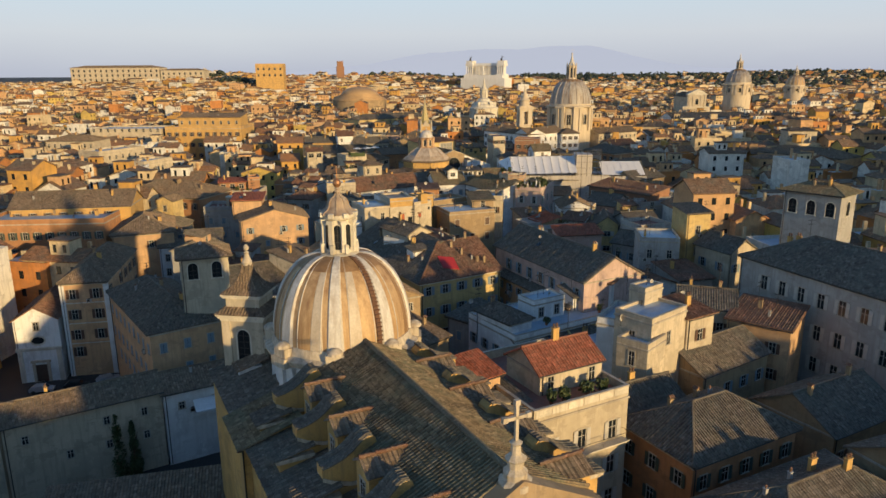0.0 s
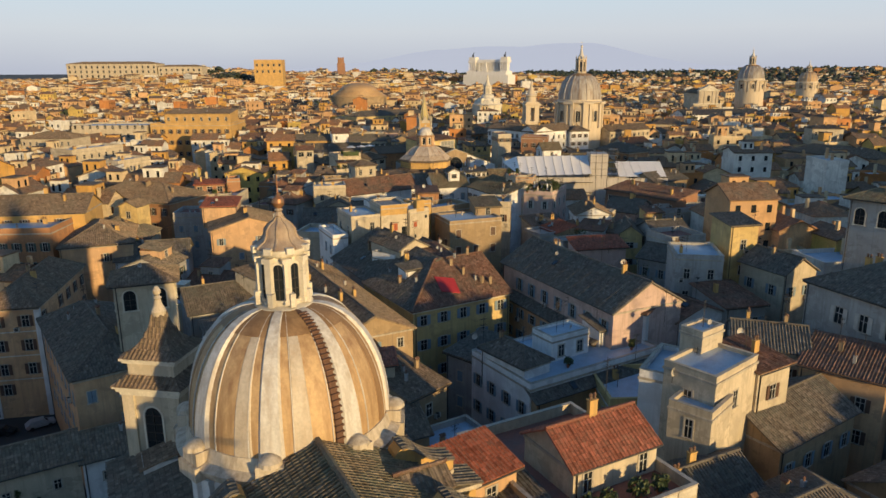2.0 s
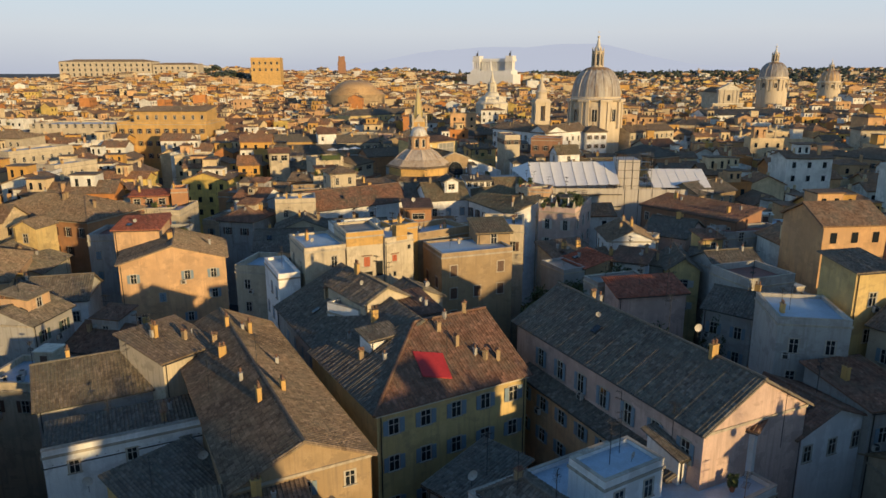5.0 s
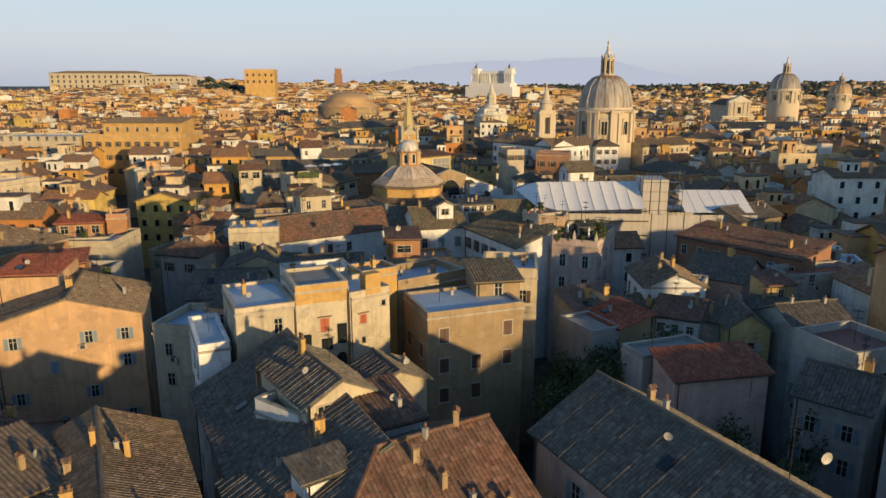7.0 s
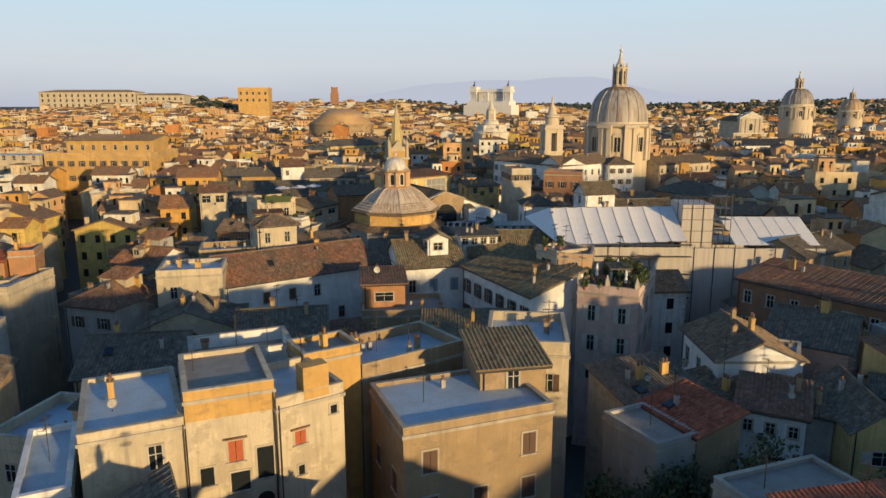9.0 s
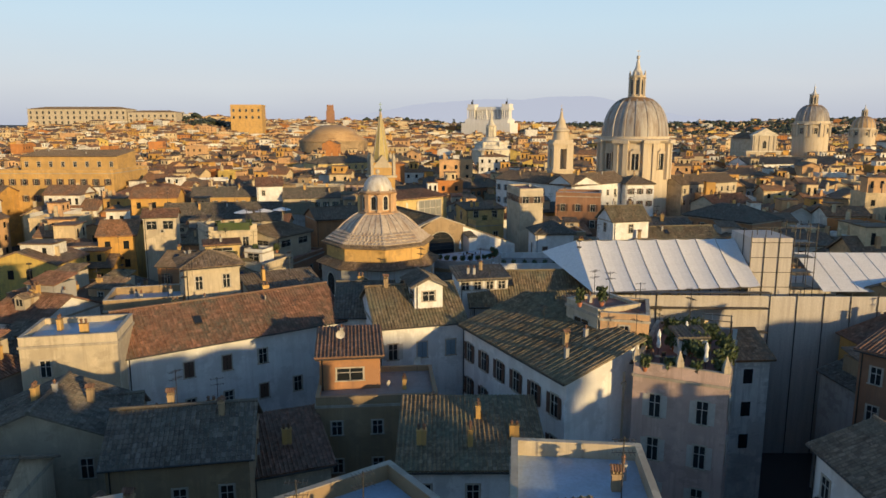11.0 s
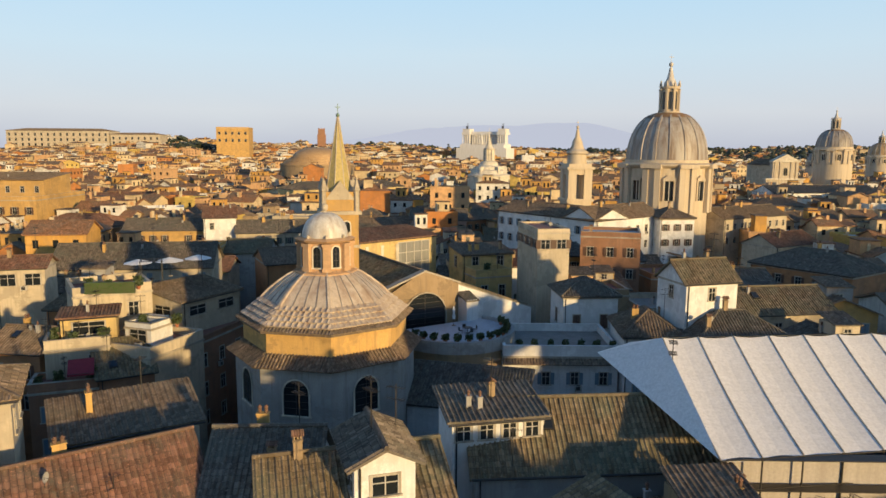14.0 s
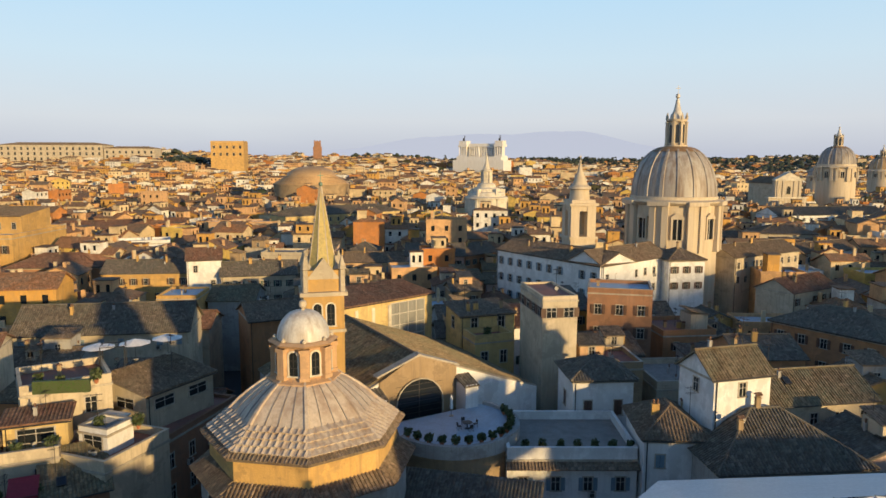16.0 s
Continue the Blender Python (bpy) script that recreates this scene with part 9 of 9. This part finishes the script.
_r = random.Random(31)
for x, y, z, h in ((-61.0, -258.0, 21.5, 5.0), (-46.0, -271.0, 19, 4.0), (-55.0, -276.0, 17.5, 4.5), (-38.0, -256.0, 24, 4.5), (-47.5, -306.0, 26, 3.4), (-31.0, -268.0, 18, 6), (-69.0, -238.0, 22.5, 4.2), (-77.5, -222.0, 26, 3.0),
                   (-73.0, -219.0, 27.4, 3.2), (-66.0, -210.0, 24.5, 3.4), (-33.0, -238.0, 21, 6.5), (-45.5, -172.0, 26.3, 3.2), (-43.8, -171.0, 26.3, 2.8), (-40.5, -170.0, 24.8, 3.0), (-90.5, -158.0, 25.5, 2.2), (-55.0, -156.0, 23, 3), (-65.0, -161.0, 23, 3),
                   (-34.0, -116.0, 22, 4), (-27.0, -110.0, 28.0, 2.2), (-84.5, -262.0, 19.5, 4), (-79.0, -272.0, 17.5, 4), (-96.0, -255.0, 19, 3), (-12.0, -250.0, 28.5, 3), (-22.0, -248.0, 24, 3), (-20.0, -288.0, 21.5, 4), (-16.0, -286.0, 22, 4), (-24.0, -284.0, 21.5, 4)):
    aerial(x, y, z, h)
for i in range(34):
    x, y = _r.uniform(-130, 0), _r.uniform(-280, -90)
    if not -75 < x < -45:
        aerial(x, y, 17.0, _r.uniform(3.5, 6), i)
for x, y, z, t in ((-47.0, -309.0, 25.0, 20), (-39.4, -299.0, 24.2, 40), (-26.0, -282.0, 22, 10), (-63.0, -170.0, 18.6, 30), (-70.5, -172.0, 22.0, 10), (-83.0, -268.5, 16, 30), (-92.6, -270.8, 14.6, 20), (-33.6, -252.0, 22.5, 15), (-58.6, -274.6, 18.2, 30)):
    dish(x, y, z, t)


def car(x, y, turn, paint):
    names = {"silver": (0.45, 0.46, 0.47), "dark": (0.03, 0.032, 0.036), "red": (0.35, 0.03, 0.02), "white": (0.7, 0.7, 0.69)}
    mat = bpy.data.materials.get(paint + "_car_paint") or plain(paint + "_car_paint", names[paint], 0.3, 0.3)
    ob = thing("car", pose(x, y, 0, 0, 0, turn), f"parked {paint} small car on the cobbled street", "car", "parked cars")
    s = Shape()
    prof = [(-2.0, 0.35), (2.0, 0.35), (2.05, 0.75), (1.2, 0.9), (0.55, 1.42), (-1.2, 1.45), (-1.85, 0.95), (-2.05, 0.8)]
    for y0 in (-0.82, 0.82):
        q = [(a, y0 * (0.86 if b > 1.2 else 1), b) for a, b in prof]
        s.face(q if y0 < 0 else q[::-1])
    for (a, b), (c, d) in zip(prof, prof[1:] + prof[:1]):
        k0, k1 = (0.86 if b > 1.2 else 1), (0.86 if d > 1.2 else 1)
        s.face([(a, 0.82 * k0, b), (a, -0.82 * k0, b), (c, -0.82 * k1, d), (c, 0.82 * k1, d)])
    part("body", s.weld(), mat, ob)
    s = Shape()
    s.face([(1.1, -0.66, 0.95), (1.1, 0.66, 0.95), (0.6, 0.62, 1.39), (0.6, -0.62, 1.39)])
    part("windscreen", s, GLASS, ob).matrix_basis = pose(0.03, 0, 0.02)
    for wx in (-1.25, 1.25):
        for wy in (-0.8, 0.8):
            s = Shape()
            s.rod((wx, wy - 0.1, 0.32), (wx, wy + 0.1, 0.32), 0.32, 14)
            part("wheel", s, METAL, ob)


for x, y, t, p in ((-136.4, -270.4, 12, "silver"), (-131.0, -268.6, 12, "dark"), (-126.4, -266.0, 40, "silver"), (-92.6, -205.0, 86, "dark"), (-93.4, -186.0, 88, "red"), (-94.6, -168.0, 88, "dark"), (-95.2, -150.0, 88, "red"), (-125.0, -236.0, 88, "dark"), (-124.6, -222.0, 88, "silver")):
    car(x, y, t, p)


def awning(x, y, z, w, turn, mat, label):
    ob = thing("awning", pose(x, y, z, 0, 0, turn), label, "awning")
    s = Shape()
    s.face([(-w / 2, 0, 0), (w / 2, 0, 0), (w / 2, -2.4, -1.0), (-w / 2, -2.4, -1.0)])
    s.face([(-w / 2, -2.4, -1.0), (w / 2, -2.4, -1.0), (w / 2, -2.42, -1.25), (-w / 2, -2.42, -1.25)])
    part("cloth", s, mat, ob)
    s = Shape()
    for k in (-1, 1):
        s.rod((k * w / 2, 0, -0.9), (k * w / 2, -2.4, -1.0), 0.025, 5)
    s.rod((-w / 2, -2.4, -1.02), (w / 2, -2.4, -1.02), 0.03, 5)
    part("frame", s, METAL, ob)


awning(-98.0, -291.3, 9.6, 4.2, 31, CLOTH, "pale canvas awning over a courtyard door")
awning(-99.4, -121.9, 18.6, 2.6, 25, plain("crimson_canvas", (0.25, 0.02, 0.04), 0.8), "dark crimson canvas awning over a balcony")


def hedge(x, y, z, w, turn):
    rng = random.Random(3)
    ob = thing("hedge", pose(x, y, z, 0, 0, turn), "clipped green hedge screen on a roof terrace", "hedge")
    s = Shape()
    s.box(-w / 2, -0.22, 0, w / 2, 0.22, 1.35)
    part("core", s, LEAF, ob)
    s = Shape()
    for i in range(900):
        c = Vector((rng.uniform(-w / 2, w / 2), rng.choice((-0.25, 0.25)) + rng.uniform(-0.05, 0.05), rng.uniform(0, 1.4)))
        v, u = Vector((rng.uniform(-1, 1), rng.uniform(-1, 1), rng.uniform(-1, 1))) * 0.1, Vector((rng.uniform(-1, 1), rng.uniform(-1, 1), rng.uniform(-1, 1))) * 0.1
        s.face([c - v, c + u, c + v])
    part("leaves", s, plaster("fresh_leaves", (0.07, 0.14, 0.03), dirt=(0.03, 0.06, 0.015), island=True), ob)


hedge(-99.4, -114.6, 24.4, 5.6, 10)


def stone_urn(x, y, z, h=0.8):
    ob = thing("stone_obelisk", pose(x, y, z), "small pale stone obelisk on a parapet corner", "ornament", "parapet ornaments")
    s = Shape()
    s.box(-0.28, -0.28, 0, 0.28, 0.28, 0.5)
    s.lathe([(0.3, 0.5), (0.34, 0.6), (0.03, 0.6 + h)], 4, 0, 45)
    part("shaft", s, STONE, ob)


for x, y in ((-36.6, -183.15), (-40.0, -181.7), (-43.3, -180.2)):
    stone_urn(x, y, 23.18)


ARCH = arch_panel(1.5, 2.7, 0.12).mesh("belvedere_arch", [TRIM, GLASS, METAL])


def arches(owner, L, depth, base, z, n, sides=1):
    """Rows of arched openings on a belvedere's front and, where wanted, its flanks."""
    for i in range(n):
        part("arch", ARCH, None, owner).matrix_basis = pose((i + 0.5) * L / n, -0.01, z - base)
    for i in range(sides):
        part("arch", ARCH, None, owner).matrix_basis = Matrix.Translation((L, (i + 0.5) * depth / sides, z - base)) @ Matrix.Rotation(math.pi / 2, 4, "Z")
        part("arch", ARCH, None, owner).matrix_basis = Matrix.Translation((0, (i + 0.5) * depth / sides, z - base)) @ Matrix.Rotation(-math.pi / 2, 4, "Z")


arches(BELVEDERE_LEFT, math.dist((-105.0, -279.5), (-98.2, -276.8)), 6.5, 15, 24.0, 2, 2)
arches(BELVEDERE_RIGHT, math.dist((2.3, -251.6), (9.1, -259.2)), 7.1, 20, 29.8, 3, 0)
part("arch", ARCH, None, BELVEDERE_RIGHT).matrix_basis = Matrix.Translation((math.dist((2.3, -251.6), (9.1, -259.2)), 7.1 / 2, 9.8)) @ Matrix.Rotation(math.pi / 2, 4, "Z")

for i, (x, y, z) in enumerate(((-102.8, -124.4, 16.04), (-101.2, -123.4, 16.04), (-98.0, -122.4, 16.04), (-103.0, -120.6, 19.64), (-101.4, -119.8, 19.64), (-98.4, -118.6, 19.64), (-46.8, -171.6, 25.65), (-44.6, -171.4, 25.65),
                               (-46.2, -277.6, 15.85), (-36.4, -271.6, 15.85), (-134.0, -171.0, 19.45), (-130.0, -170.0, 19.45), (-127.0, -169.2, 19.45), (-120.0, -196.2, 19.65), (-116.5, -195.8, 19.65))):
    shrub(x, y, z, 0.4 + 0.12 * (i % 3), 0.8 + 0.2 * (i % 4), seed=200 + i)
